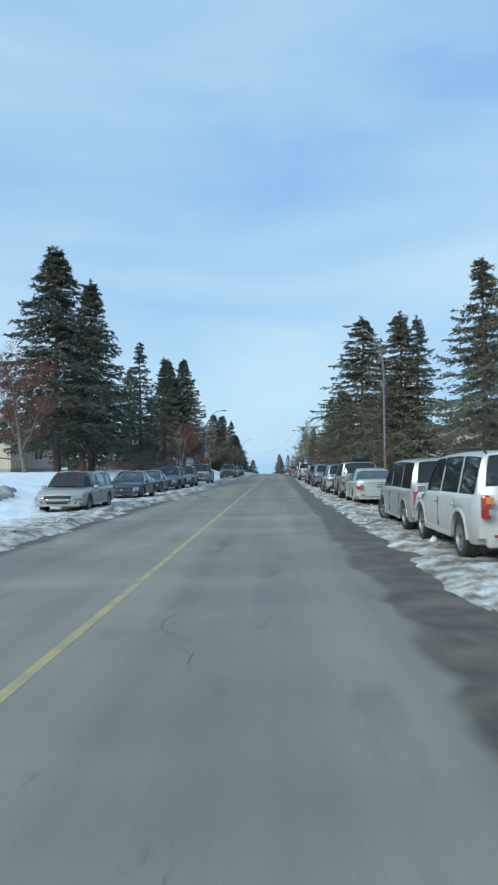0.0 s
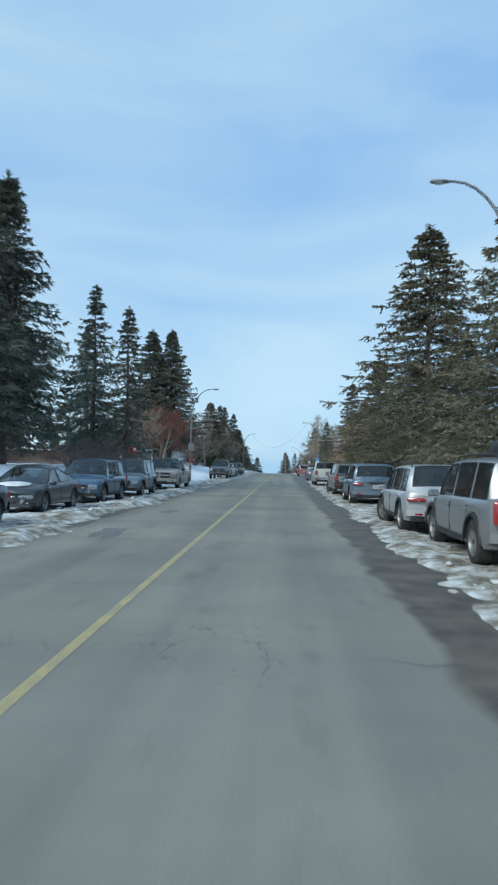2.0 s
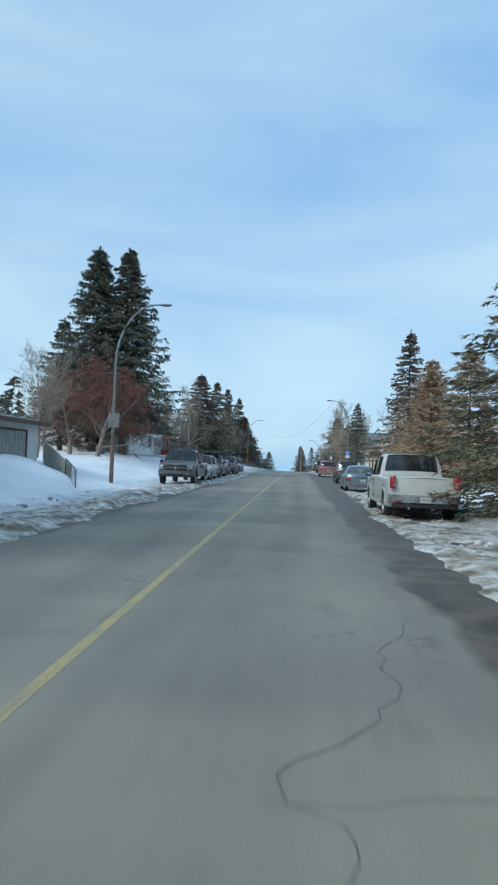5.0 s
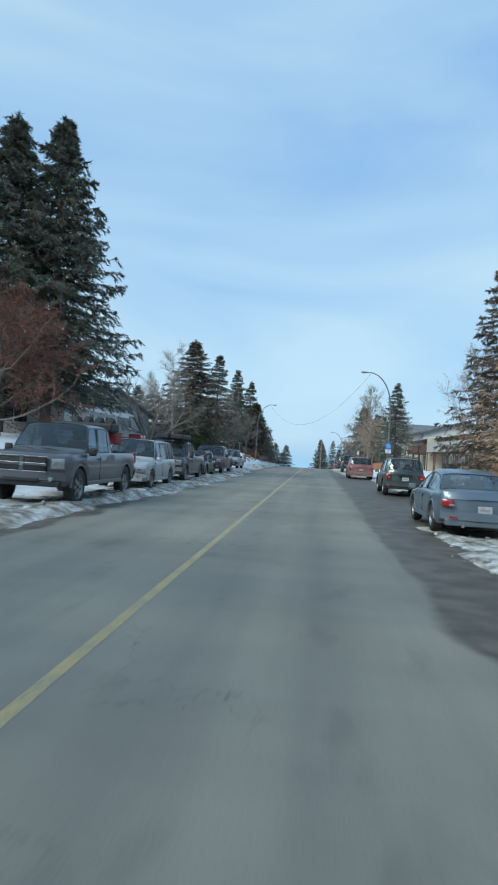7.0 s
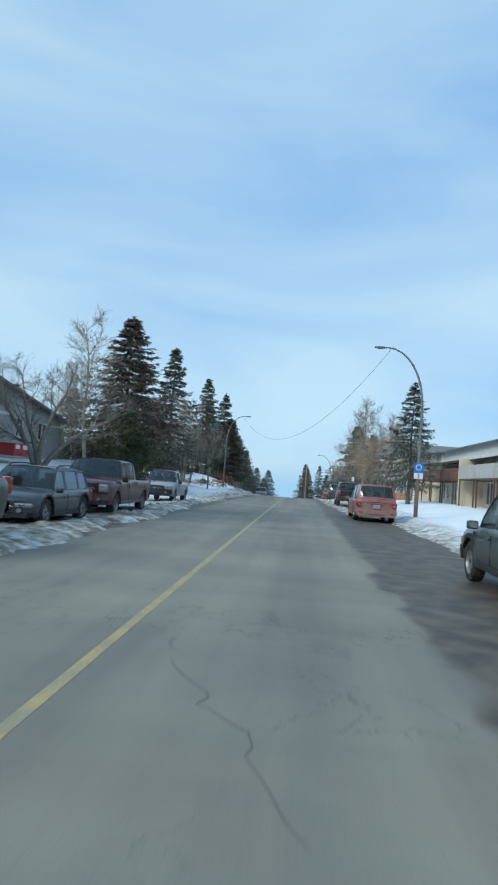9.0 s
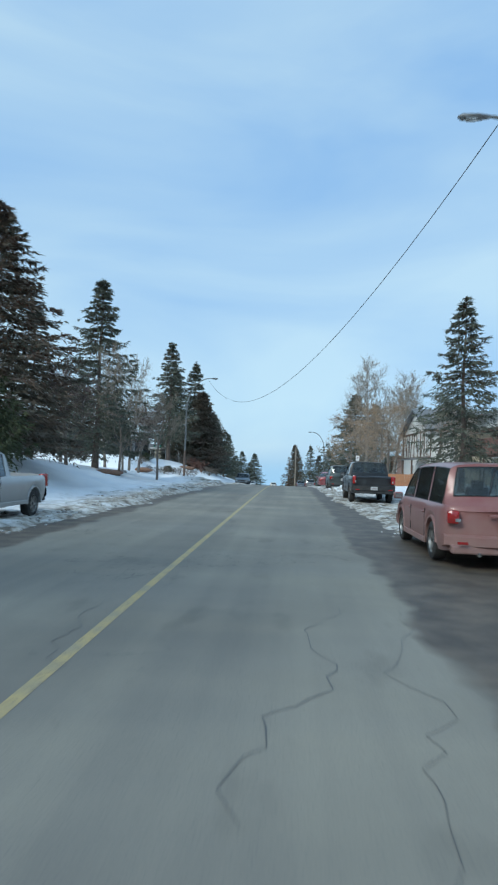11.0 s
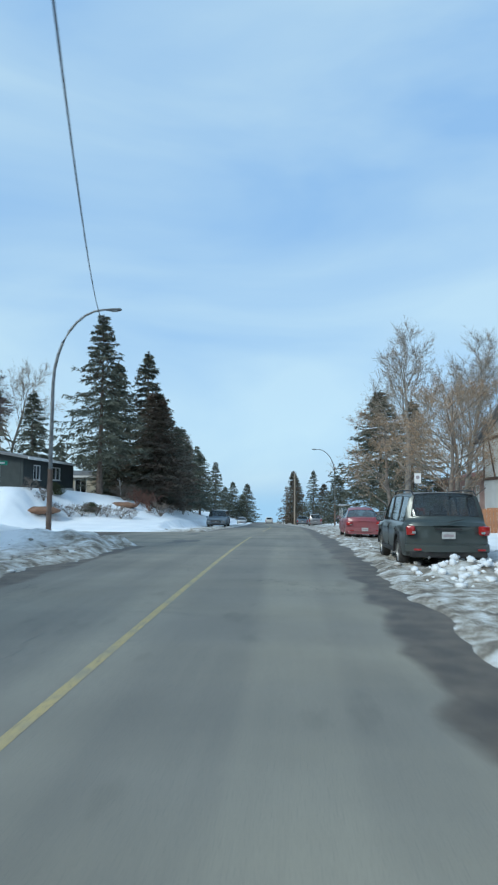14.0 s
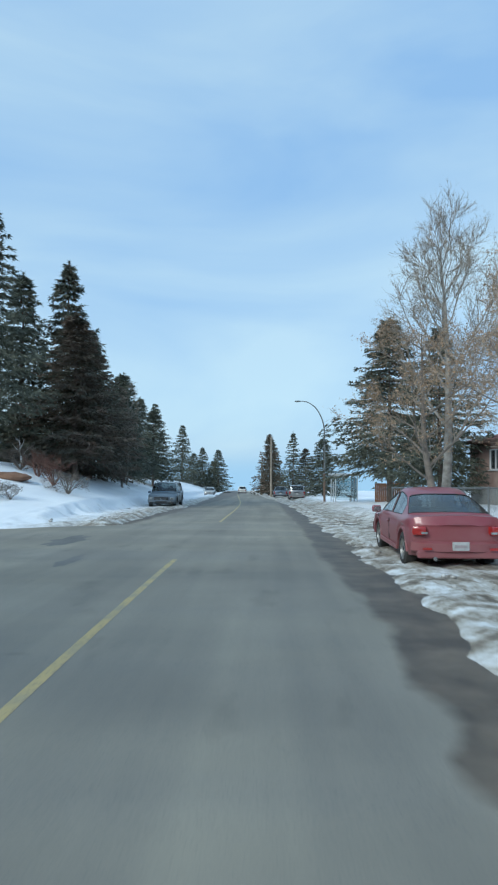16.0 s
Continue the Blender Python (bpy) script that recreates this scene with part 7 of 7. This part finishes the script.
def house(name, label, x0, x1, y0, y1, z0, height, wall_mat, roof_mat, ridge="y", rise=1.3, over=0.5, east=(), west=(), south=(), north=(), fascia=None, category="house", frame_mat=None, snow_roof=False):
    """A box of four walls with openings and a gable roof whose ridge runs along the axis given."""
    t = thing(name, label, category, pose(0, 0, 0))
    lx, ly = x1 - x0, y1 - y0
    gx, gy = (rise, 0) if ridge == "y" else (0, rise)
    for nm, o, u, n, ln, holes, g in (("wall", (x1, y0, z0), (0, 1, 0), (1, 0, 0), ly, east, gy), ("wall", (x0, y0, z0), (0, 1, 0), (-1, 0, 0), ly, west, gy),
                                      ("wall", (x0 + .22, y0, z0), (1, 0, 0), (0, -1, 0), lx - .44, south, gx), ("wall", (x0 + .22, y1, z0), (1, 0, 0), (0, 1, 0), lx - .44, north, gx)):
        wall_panel(nm, wall_mat, t, o, u, n, ln, height, 0.2, holes, g)
        for h in holes:
            window(t, o, u, n, h, frame_mat)
    part("foundation", box(((x0 + x1) / 2, (y0 + y1) / 2, z0 - 0.6), (lx - 0.05, ly - 0.05, 1.2), 0.02), M_CONCRETE, t)
    part("floor_slab", box(((x0 + x1) / 2, (y0 + y1) / 2, z0 + height + 0.02), (lx - 0.5, ly - 0.5, 0.1), 0), M_DARK, t)
    zt = z0 + height
    for s in (-1, 1):
        bm = bmesh.new()
        if ridge == "y":
            xm, e = (x0 + x1) / 2, (x1 if s > 0 else x0) + s * over
            k = rise / (lx / 2) * over
            q = [(xm, y0 - over, zt + rise + 0.12), (xm, y1 + over, zt + rise + 0.12), (e, y1 + over, zt - k + 0.12), (e, y0 - over, zt - k + 0.12)]
        else:
            ym, e = (y0 + y1) / 2, (y1 if s > 0 else y0) + s * over
            k = rise / (ly / 2) * over
            q = [(x0 - over, ym, zt + rise + 0.12), (x1 + over, ym, zt + rise + 0.12), (x1 + over, e, zt - k + 0.12), (x0 - over, e, zt - k + 0.12)]
        v = [Vector(a) for a in q]
        if (v[1] - v[0]).cross(v[2] - v[0]).z < 0:
            q = q[::-1]
        rf = part("roof", prism(bm, q, 0.16), roof_mat, t)
        bm = bmesh.new()
        if ridge == "y":
            add_box(bm, (e + s * 0.02, (y0 + y1) / 2, zt - k + 0.03), (0.05, ly + 2 * over + .02, 0.2), 0.0)
        else:
            add_box(bm, ((x0 + x1) / 2, e + s * 0.02, zt - k + 0.03), (lx + 2 * over + .02, 0.05, 0.2), 0.0)
        part("fascia", bm, fascia or M_WHITEPAINT, rf)
    return t


house("house", "beige bungalow half hidden behind spruces", -36, -24, 62, 74, 1.7, 2.7, M_STUCCO_C, M_SHINGLE, "y", 1.2, east=((2, 3.6, 1, 2.2), (6, 8.5, .9, 2.2)), south=((7, 9.5, .9, 2.2),))
house("house", "white bungalow with a snow-edged flat eave", -26, -15.4, 116.5, 127.4, 1.75, 2.15, M_STUCCO_W, M_SHINGLE, "y", 0.9, 0.7, east=((1.2, 2.2, .9, 1.9), (4.6, 5.6, .9, 1.9), (8.0, 9.8, .75, 1.9)), south=((6, 8, .8, 1.9),))
house("house", "grey two-storey house with small windows", -29, -17.2, 119.5, 144.0, 1.8, 2.9, M_SIDING_G, M_SHINGLE, "x", 1.7, 0.5, east=((13.4, 14.2, .5, 1.9), (17.2, 18.2, 1.3, 2.5), (20.6, 22.0, 1.3, 2.5)), south=((6, 8, 2, 3.1),))
house("house", "dark-sided corner bungalow with a low roof", -40, -19.2, 196.5, 208, 2.0, 2.45, M_SIDING_D, M_SHINGLE, "y", 1.75, 0.6, south=((16.6, 17.8, .9, 2.0), (7, 9.4, .9, 2.0)), east=((2, 3.4, .8, 2), (6, 8, .9, 2)))
house("garage", "low beige garage behind the corner bungalow", -26, -18.2, 212, 219, 1.5, 2.0, M_STUCCO_C, M_SHINGLE, "x", 0.6, 0.3, south=((5.4, 6.6, .0, 1.7),), category="garage")
house("house", "brown and cream house behind parked cars and trees", 15, 26, 30, 46, 0.35, 4.4, M_STUCCO_C, M_SHINGLE, "x", 1.4, 0.7, west=((2, 3.6, 2.6, 3.8), (6, 8, 2.6, 3.8), (11, 13, 2.6, 3.8), (3, 5, .6, 1.7)), south=((4, 6, 2.6, 3.8),), fascia=M_TRIM_BR)
house("house", "cream two-storey house glimpsed between spruces", 16, 27, 78, 94, 0.4, 4.6, M_STUCCO_C, M_SHINGLE_R, "y", 1.2, 0.7, west=((1.5, 3.2, 2.8, 4.0), (5, 7, 2.8, 4.0), (10, 12, 2.8, 4.0)), south=((2, 4, 2.8, 4.0), (6, 8, 2.8, 4.0)), fascia=M_TRIM_BR)
house("house", "pink-brown sided house with red-brown roof", 15.2, 27, 197, 213, 0.2, 3.0, M_SIDING_P, M_SHINGLE_R, "y", 1.3, 0.7, west=((1.6, 2.5, 1.2, 2.4), (5, 6.4, 1.2, 2.4), (10, 12, 1.1, 2.4)), south=((3, 4.4, 1.2, 2.4), (7, 9, 1.2, 2.4)), fascia=M_TRIM_BR)


def garage():
    t = house("garage", "white stucco garage with a ribbed door, snow against it", -18.5, -12.0, 80.0, 86.3, 0.95, 2.05, M_STUCCO_W, M_SHINGLE, "y", 0.55, 0.45, category="garage", fascia=M_TRIM_BR)
    d = part("garage_door", box((-11.985, 82.8, 1.75), (0.05, 4.0, 1.55), 0.01), M_DOORGREY, t)
    for i in range(13):
        part("rib", box((-11.95, 80.95 + i * 0.31, 1.75), (0.03, 0.13, 1.5), 0.006), M_DOORGREY, d)
    for yy, zz, sy, sz in ((80.7, 1.75, 0.12, 1.7), (84.9, 1.75, 0.12, 1.7), (82.8, 2.58, 4.3, 0.10)):
        part("door_frame", box((-11.96, yy, zz), (0.07, sy, sz), 0.008), M_TRIM_BR, t)
    w = thing("retaining_wall", "stained ribbed retaining wall sloping down to the kerb", "retaining wall", pose(0, 0, 0))
    for i in range(16):
        x = -11.7 + i * 0.17
        zt = 2.0 - (i / 15) * 1.0
        part("board", box((x, 86.6 - 0.24 * i, zt / 2 + 0.05), (0.15, 0.06, zt + 0.1), 0.008), M_DOORGREY, w)
    r = thing("stair_rail", "thin black iron stair railing in the snow", "railing", pose(0, 0, 0))
    a, b = Vector((-9.4, 83.2, 1.35)), Vector((-8.1, 80.8, 0.95))
    part("handrail", tube(bmesh.new(), [a, b], 0.022, 6), M_BLACK, r)
    for i in range(9):
        p = a.lerp(b, i / 8)
        part("baluster", tube(bmesh.new(), [p, (p.x, p.y, p.z - 0.95)], 0.010 if i % 8 else 0.022, 6), M_BLACK, r)


garage()


def carport():
    t = thing("carport", "grey corrugated carport between two houses", "carport", pose(0, 0, 0))
    part("back_wall", box((-17.0, 129.2, 2.9), (0.12, 3.3, 2.1), 0.01), M_SIDING_G, t)
    part("roof", box((-16.2, 129.2, 4.05), (2.4, 3.5, 0.14), 0.02), M_WHITEPAINT, t)
    for i in range(14):
        part("rib", box((-16.92, 127.75 + i * 0.22, 2.9), (0.04, 0.07, 2.0), 0.005), M_DOORGREY, t)
    r = thing("red_utility_trailer", "small red box trailer beside the carport", "trailer", pose(-14.6, 130.8, ground_z(-14.6, 130.8) + 0.45))
    part("body", box((0, 0, 0.30), (1.0, 1.7, 0.65), 0.03), M_REDPAINT, r)
    for s in (-1, 1):
        part("fender", box((0.55 * s, 0.1, 0.02), (0.16, 0.6, 0.08), 0.02), M_REDPAINT, r)
        part("side_board", box((0.505, 0.45 * s, 0.45), (0.02, 0.5, 0.22), 0.004), M_WHITEPAINT, r)


carport()


def flats():
    """Two-storey row with brown balconies along the first floor."""
    for y0, y1, x0, lab, bal in ((128.0, 147.0, 14.0, "cream stucco flats with grey balconies and white fascia", M_SIDING_G), (149.5, 166.0, 14.4, "cream stucco flats with red-brown balconies and brown soffits", M_BALCONY)):
        z0 = 0.75
        n = int((y1 - y0) // 4.6)
        wins = []
        for i in range(n):
            a = 0.7 + i * 4.6
            wins += [(a, a + 1.0, 0.35, 1.75), (a + 1.7, a + 3.4, 0.25, 1.9), (a + 0.2, a + 1.3, 2.5, 3.4), (a + 1.8, a + 3.5, 2.15, 3.45)]
        t = house("apartment_building", lab, x0, x0 + 11, y0, y1, z0, 3.65, M_STUCCO_C, M_SHINGLE, "y", 0.5, 1.1, west=wins, south=((3, 4.4, 2.3, 3.4), (6, 7.4, 2.3, 3.4)), fascia=M_WHITEPAINT if bal is M_SIDING_G else M_TRIM_BR, category="apartment building")
        for i in range(n):
            a = y0 + 0.5 + i * 4.6
            b = part("balcony", box((x0 - 0.95, a + 2.0, z0 + 1.98), (1.9, 3.9, 0.16), 0.01), M_TRIM_BR, t)
            part("balcony_front", box((x0 - 1.87, a + 2.0, z0 + 2.46), (0.07, 3.9, 0.92), 0.01), bal, b)
            for s in (0.06, 3.94):
                part("balcony_side", box((x0 - 0.95, a + s, z0 + 2.46), (1.8, 0.06, 0.92), 0.01), bal, b)
                part("post", box((x0 - 1.80, a + s, z0 + 0.9), (0.10, 0.10, 2.1), 0.008), M_TRIM_BR, b)
        part("divider", box((x0 - 0.9, y1 - 0.2, z0 + 1.8), (1.8, 0.14, 3.6), 0.02), M_STUCCO_C, t)


flats()


def tudor():
    z0 = 0.3
    t = house("townhouse", "white half-timbered townhouse with dark boards", 13.2, 25, 176.5, 190.5, z0, 5.0, M_STUCCO_W, M_SHINGLE, "x", 2.3, 0.5, west=((1.2, 2.6, 3.0, 4.4), (5.4, 7.2, 3.0, 4.4), (9.4, 11.2, 3.0, 4.4), (2, 4, .3, 1.9), (8, 10, .3, 1.9)), south=((2, 3.5, 3.0, 4.4), (6, 7.5, 3, 4.4)), category="townhouse", fascia=M_TRIM_BR)
    for yy in (176.6, 178.0 + 1.4, 181.2, 184.4, 187.2, 190.4):
        part("timber", box((13.17, yy, z0 + 3.75), (0.06, 0.16, 2.5), 0.006), M_TRIM_BR, t)
    for yy, s in ((180.3, 1), (182.8, -1), (185.8, 1), (188.8, -1)):
        part("timber", box((13.165, yy, z0 + 3.75), (0.055, 0.14, 2.8), 0.006, turn=Euler((s * 0.45, 0, 0)).to_matrix()), M_TRIM_BR, t)
    for zz in (2.5, 4.95):
        part("timber", box((13.16, 183.5, z0 + zz), (0.07, 14.0, 0.18), 0.006), M_TRIM_BR, t)
    for xx in (14, 16.2, 18.4, 20.6):
        part("timber", box((xx, 176.47, z0 + 3.75), (0.16, 0.06, 2.5), 0.006), M_TRIM_BR, t)
    p = part("porch_roof", box((12.4, 180, z0 + 2.35), (1.6, 5.0, 0.14), 0.02, turn=Euler((0, -0.12, 0)).to_matrix()), M_SHINGLE, t)
    for yy in (177.7, 182.3):
        part("porch_post", box((11.75, yy, z0 + 1.0), (0.14, 0.14, 2.5), 0.01), M_TRIM_BR, p)
    house("townhouse", "half-timbered townhouse farther along the lawn", 14.5, 25, 170.0 - 6, 174.5, z0 + .2, 5.2, M_STUCCO_W, M_SHINGLE, "y", 1.6, 0.6, west=((1.2, 2.6, 3.0, 4.4), (5.4, 7.2, 3.0, 4.4), (2, 4, .4, 1.9)), category="townhouse", fascia=M_TRIM_BR)


tudor()


def board_fence(label, x0, y0, x1, y1, h, mat, cap=True):
    t = thing("board_fence", label, "wooden fence", pose(0, 0, 0))
    a, b = Vector((x0, y0, 0)), Vector((x1, y1, 0))
    ln = (b - a).length
    n = int(ln / 0.155)
    u = (b - a).normalized()
    R = Euler((0, 0, math.atan2(u.y, u.x))).to_matrix()
    me = None
    for i in range(n):
        p = a + u * (0.155 * (i + 0.5))
        z = ground_z(p.x, p.y)
        if me is None:
            bm = box((0, 0, 0), (0.14, 0.025, h), 0.004, turn=R)
            me = bpy.data.meshes.new("board")
            bm.to_mesh(me)
            bm.free()
            me.materials.append(mat)
        child("board", me, t, at=Matrix.Translation((p.x, p.y, z + h / 2 - 0.05 + 0.02 * math.sin(i * 7.1))))
    for z in (0.3, h - 0.25):
        m = (a + b) / 2
        part("rail", box((m.x, m.y + 0.04, ground_z(m.x, m.y) + z), (ln, 0.04, 0.09), 0.004, turn=R), mat, t)


board_fence("orange-brown cedar board fence beside a lawn", 9.6, 178.5, 13.0, 176.0, 1.15, M_FENCE)
board_fence("orange-brown cedar board fence beside a lawn", 8.9, 186.5, 9.6, 178.6, 1.15, M_FENCE)
board_fence("weathered cedar gate panel under the spruce", 9.6, 219.0, 12.0, 219.0, 1.5, M_FENCE)
board_fence("low brown picket fence behind the dark spruces", -22.5, 74.0, -13.5, 77.5, 1.2, M_TRIM_BR)


def chain_fence():
    t = thing("chain_link_fence", "galvanised chain-link fence half buried in snow", "chain-link fence", pose(0, 0, 0))
    x0, y0, y1, h = 7.25, 181.3, 200.0, 1.25
    n = 8
    for i in range(n + 1):
        y = y0 + (y1 - y0) * i / n
        z = ground_z(x0, y)
        part("post", tube(bmesh.new(), [(x0, y, z - 0.2), (x0, y, z + h + 0.05)], 0.03, 7), M_GALV, t)
    za, zb = ground_z(x0, y0), ground_z(x0, y1)
    part("top_rail", tube(bmesh.new(), [(x0, y0, za + h), (x0, y1, zb + h)], 0.024, 6), M_GALV, t)
    v, f = [], []
    L = y1 - y0
    for s in (-1, 1):
        k = -h
        while k < L + h:
            pts = []
            for j in (0.0, 1.0):
                yy = k + (h * j if s > 0 else h * (1 - j))
                pts.append((yy, j * h))
            (ya, z1), (yb, z2) = pts
            if 0 <= min(ya, yb) and max(ya, yb) <= L:
                w = 0.0045
                b = len(v)
                for yy, zz in pts:
                    g = za + (zb - za) * yy / L
                    v += [(x0 + 0.012 * s, y0 + yy - w, g + zz), (x0 + 0.012 * s, y0 + yy + w, g + zz)]
                f.append((b, b + 1, b + 3, b + 2))
            k += 0.085
    child("wire_mesh", mesh_from("wire_mesh", v, f, M_GALV), t)["kind"] = "stuff"
    r = thing("red_newspaper_box", "red metal newspaper box on the pavement", "newspaper box", pose(7.15, 180.6, ground_z(7.15, 180.6)))
    part("cabinet", box((0, 0, 0.72), (0.5, 0.45, 1.1), 0.03), M_REDPAINT, r)
    part("window", box((0, -0.23, 0.95), (0.36, 0.02, 0.35), 0.005), M_DARKGLASS, r)
    part("foot", box((0, 0, 0.09), (0.44, 0.4, 0.2), 0.02), M_BLACK, r)
    part("orange_edge", box((-0.27, -0.1, 0.72), (0.04, 0.2, 1.15), 0.01), M_ORANGE, r)


chain_fence()


def bus_shelter():
    x, y = 7.7, 223.5
    t = thing("bus_shelter", "glass bus shelter with grey metal frame beside snow", "bus shelter", pose(x, y, ground_z(x, y) - 0.02))
    for px in (-0.9, 0.9):
        for py in (-1.8, 0, 1.8):
            part("post", box((px, py, 1.15), (0.08, 0.08, 2.3), 0.008), M_SHELTER, t)
    part("roof", box((0, 0, 2.38), (2.3, 4.1, 0.16), 0.05), M_SHELTER, t)
    for py in (-1.8, 1.8):
        part("glass_pane", box((0, py, 1.2), (1.7, 0.012, 1.8), 0.0), M_CLEAR, t)
    for py in (-0.9, 0.9):
        part("glass_pane", box((0.9, py, 1.2), (0.012, 1.7, 1.8), 0.0), M_CLEAR, t)
    part("bench", box((0.55, 0, 0.5), (0.4, 2.4, 0.07), 0.015), M_TRIM_BR, t)
    part("bench_leg", box((0.55, 0, 0.24), (0.1, 0.1, 0.48), 0.008), M_SHELTER, t)


bus_shelter()


def lawn_things():
    me = branch_mesh("antlers", 61, 2.6, 0.45, 2, [M_WHITEPAINT, M_WHITEPAINT, M_WHITEPAINT], 0.10, first=0.35, kids=(3, 4), twig_len=0.7, up=0.7, splay=0.4, split=False)
    for x, y, s in ((-17.0, 210.0, 1.0), (-15.0, 209.5, 0.8)):
        t = thing("branch_sculpture", "white-painted branching trunk standing on the lawn", "garden sculpture", pose(x, y, ground_z(x, y), rz=20 * s))
        child("trunk", me, t, at=Matrix.Diagonal((s, s, s, 1)))
    for x, y, w, l in ((-12.9, 201.8, 1.3, 0.8), (-17.2, 194.8, 1.6, 1.2)):
        t = thing("mulch_bed", "bare patch of brown mulch melted out of the snow", "flower bed", pose(x, y, ground_z(x, y)))
        bm = bmesh.new()
        bmesh.ops.create_uvsphere(bm, u_segments=20, v_segments=10, radius=1.0)
        for v in bm.verts:
            v.co = Vector((v.co.x * w, v.co.y * l, v.co.z * 0.28 * (1 + 0.4 * n2(v.co.x, v.co.y, 2.2, x))))
        part("mound", bm, M_MULCH, t, smooth=70)
    t = thing("stone_step", "grey stone step in front of the corner bungalow", "step", pose(-18.2, 202.6, ground_z(-18.2, 202.6) - 0.05))
    part("tread", box((0, 0, 0.15), (1.6, 0.9, 0.35), 0.05), M_STONE, t)
    t = thing("brown_mulch_patch", "strip of brown mulch on the snowy lawn", "flower bed", pose(-11.4, 160.2, ground_z(-11.4, 160.2)))
    bm = bmesh.new()
    bmesh.ops.create_uvsphere(bm, u_segments=20, v_segments=10, radius=1.0)
    for v in bm.verts:
        v.co = Vector((v.co.x * 1.0, v.co.y * 2.4, v.co.z * 0.22 * (1 + 0.4 * n2(v.co.x, v.co.y, 2.2, 5))))
    part("mound", bm, M_MULCH, t, smooth=70)
    rng = random.Random(17)
    for x0, y0, n, s in ((-9.6, 24.5, 16, 0.28), (-11.5, 164.0, 8, 0.22)):
        for i in range(n):
            x, y = x0 - 0.05 * i + rng.uniform(-0.25, 0.25), y0 + 0.30 * i
            t = thing("field_stone", "rough grey stone edging the snowbank", "stone", pose(x, y, ground_z(x, y), rz=rng.uniform(0, 360)), "edging stones")
            bm = bmesh.new()
            bmesh.ops.create_icosphere(bm, subdivisions=2, radius=s * rng.uniform(0.7, 1.2))
            for v in bm.verts:
                v.co *= 1 + 0.3 * noise.noise(v.co * 4 + Vector((i, 0, 0)))
                v.co.z *= 0.7
            part("stone", bm, M_STONE, t, smooth=60)
    for x, y, h in ((1.9, 267, 9.2), (0.4, 290, 7.4)):
        t = thing("utility_pole", "weathered wooden utility pole far along the street", "utility pole", pose(x, y, ground_z(x, y)))
        part("pole", tube(bmesh.new(), [(0, 0, -0.3), (0, 0, h)], [0.16, 0.11], 8), M_TWIG, t)
        part("pole_cap", tube(bmesh.new(), [(0, 0, h), (0, 0, h + 0.06)], [0.13, 0.10], 8), M_GALV, t)


lawn_things()


def far_woods():
    """Distant spruces and bare crowns closing the street and the blocks behind the houses."""
    rng = np.random.default_rng(9)
    verts, faces = [], []
    spots = [(s * rng.uniform(70, 190), rng.uniform(400, 520), rng.uniform(8, 15)) for s in (-1, 1) for _ in range(60)]
    spots += [(s * rng.uniform(34, 70), rng.uniform(-20, 400), rng.uniform(9, 15)) for s in (-1, 1) for _ in range(60)]
    for x, y, H in spots:
        if abs(x + 1 - bend(y)) < 9 and y < 492:
            continue
        n = 105
        k = rng.uniform(0.03, 1, n) ** 0.8
        a = rng.uniform(0, 6.283, n)
        r = (1 - k) * H * 0.22 * rng.uniform(0.4, 1.1, n)
        z = ground_z(x, y) + H * k
        p = np.stack([x + r * np.cos(a), y + r * np.sin(a), z], 1)
        d = np.stack([np.cos(a), np.sin(a), -0.6 + 0.4 * k], 1)
        twig_blades(p, d, rng.uniform(0.8, 1.8, n), rng.uniform(0.2, 0.4, n), rng, verts, faces)
    ob = new("far_woods", mesh_from("far_woods", np.concatenate(verts), np.concatenate(faces), M_NEEDLE))
    tagged(ob, "distant dark conifers closing the view behind the blocks", "woods", kind="stuff")


far_woods()


def haze_sheet():
    """A far glowing sheet painted as blue haze over the plain, below the horizon and fading into the sky."""
    m = bpy.data.materials.new("glowing_haze")
    m.use_nodes = True
    nd, lk = m.node_tree.nodes, m.node_tree.links
    nd.remove(nd["Principled BSDF"])
    ge = nd.new("ShaderNodeNewGeometry")
    sp = nd.new("ShaderNodeSeparateXYZ")
    lk.new(ge.outputs["Position"], sp.inputs[0])
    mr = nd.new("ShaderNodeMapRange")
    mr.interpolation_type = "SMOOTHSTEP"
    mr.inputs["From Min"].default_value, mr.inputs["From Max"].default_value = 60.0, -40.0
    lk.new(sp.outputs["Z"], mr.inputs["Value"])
    # the haze is painted: an even blue glow of the sheet itself
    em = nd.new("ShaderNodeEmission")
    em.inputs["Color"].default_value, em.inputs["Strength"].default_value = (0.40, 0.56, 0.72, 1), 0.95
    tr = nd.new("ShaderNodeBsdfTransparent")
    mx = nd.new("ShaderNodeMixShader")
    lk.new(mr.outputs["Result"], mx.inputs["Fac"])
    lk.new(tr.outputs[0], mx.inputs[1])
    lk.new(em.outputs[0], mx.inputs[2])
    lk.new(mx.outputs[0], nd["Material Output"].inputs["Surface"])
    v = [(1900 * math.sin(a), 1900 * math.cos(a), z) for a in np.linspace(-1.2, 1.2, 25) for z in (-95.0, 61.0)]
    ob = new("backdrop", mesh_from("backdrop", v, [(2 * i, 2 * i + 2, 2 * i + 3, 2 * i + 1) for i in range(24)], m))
    tagged(ob, "glowing sheet painted as pale blue haze over the distant plain", "haze", kind="structure")


haze_sheet()
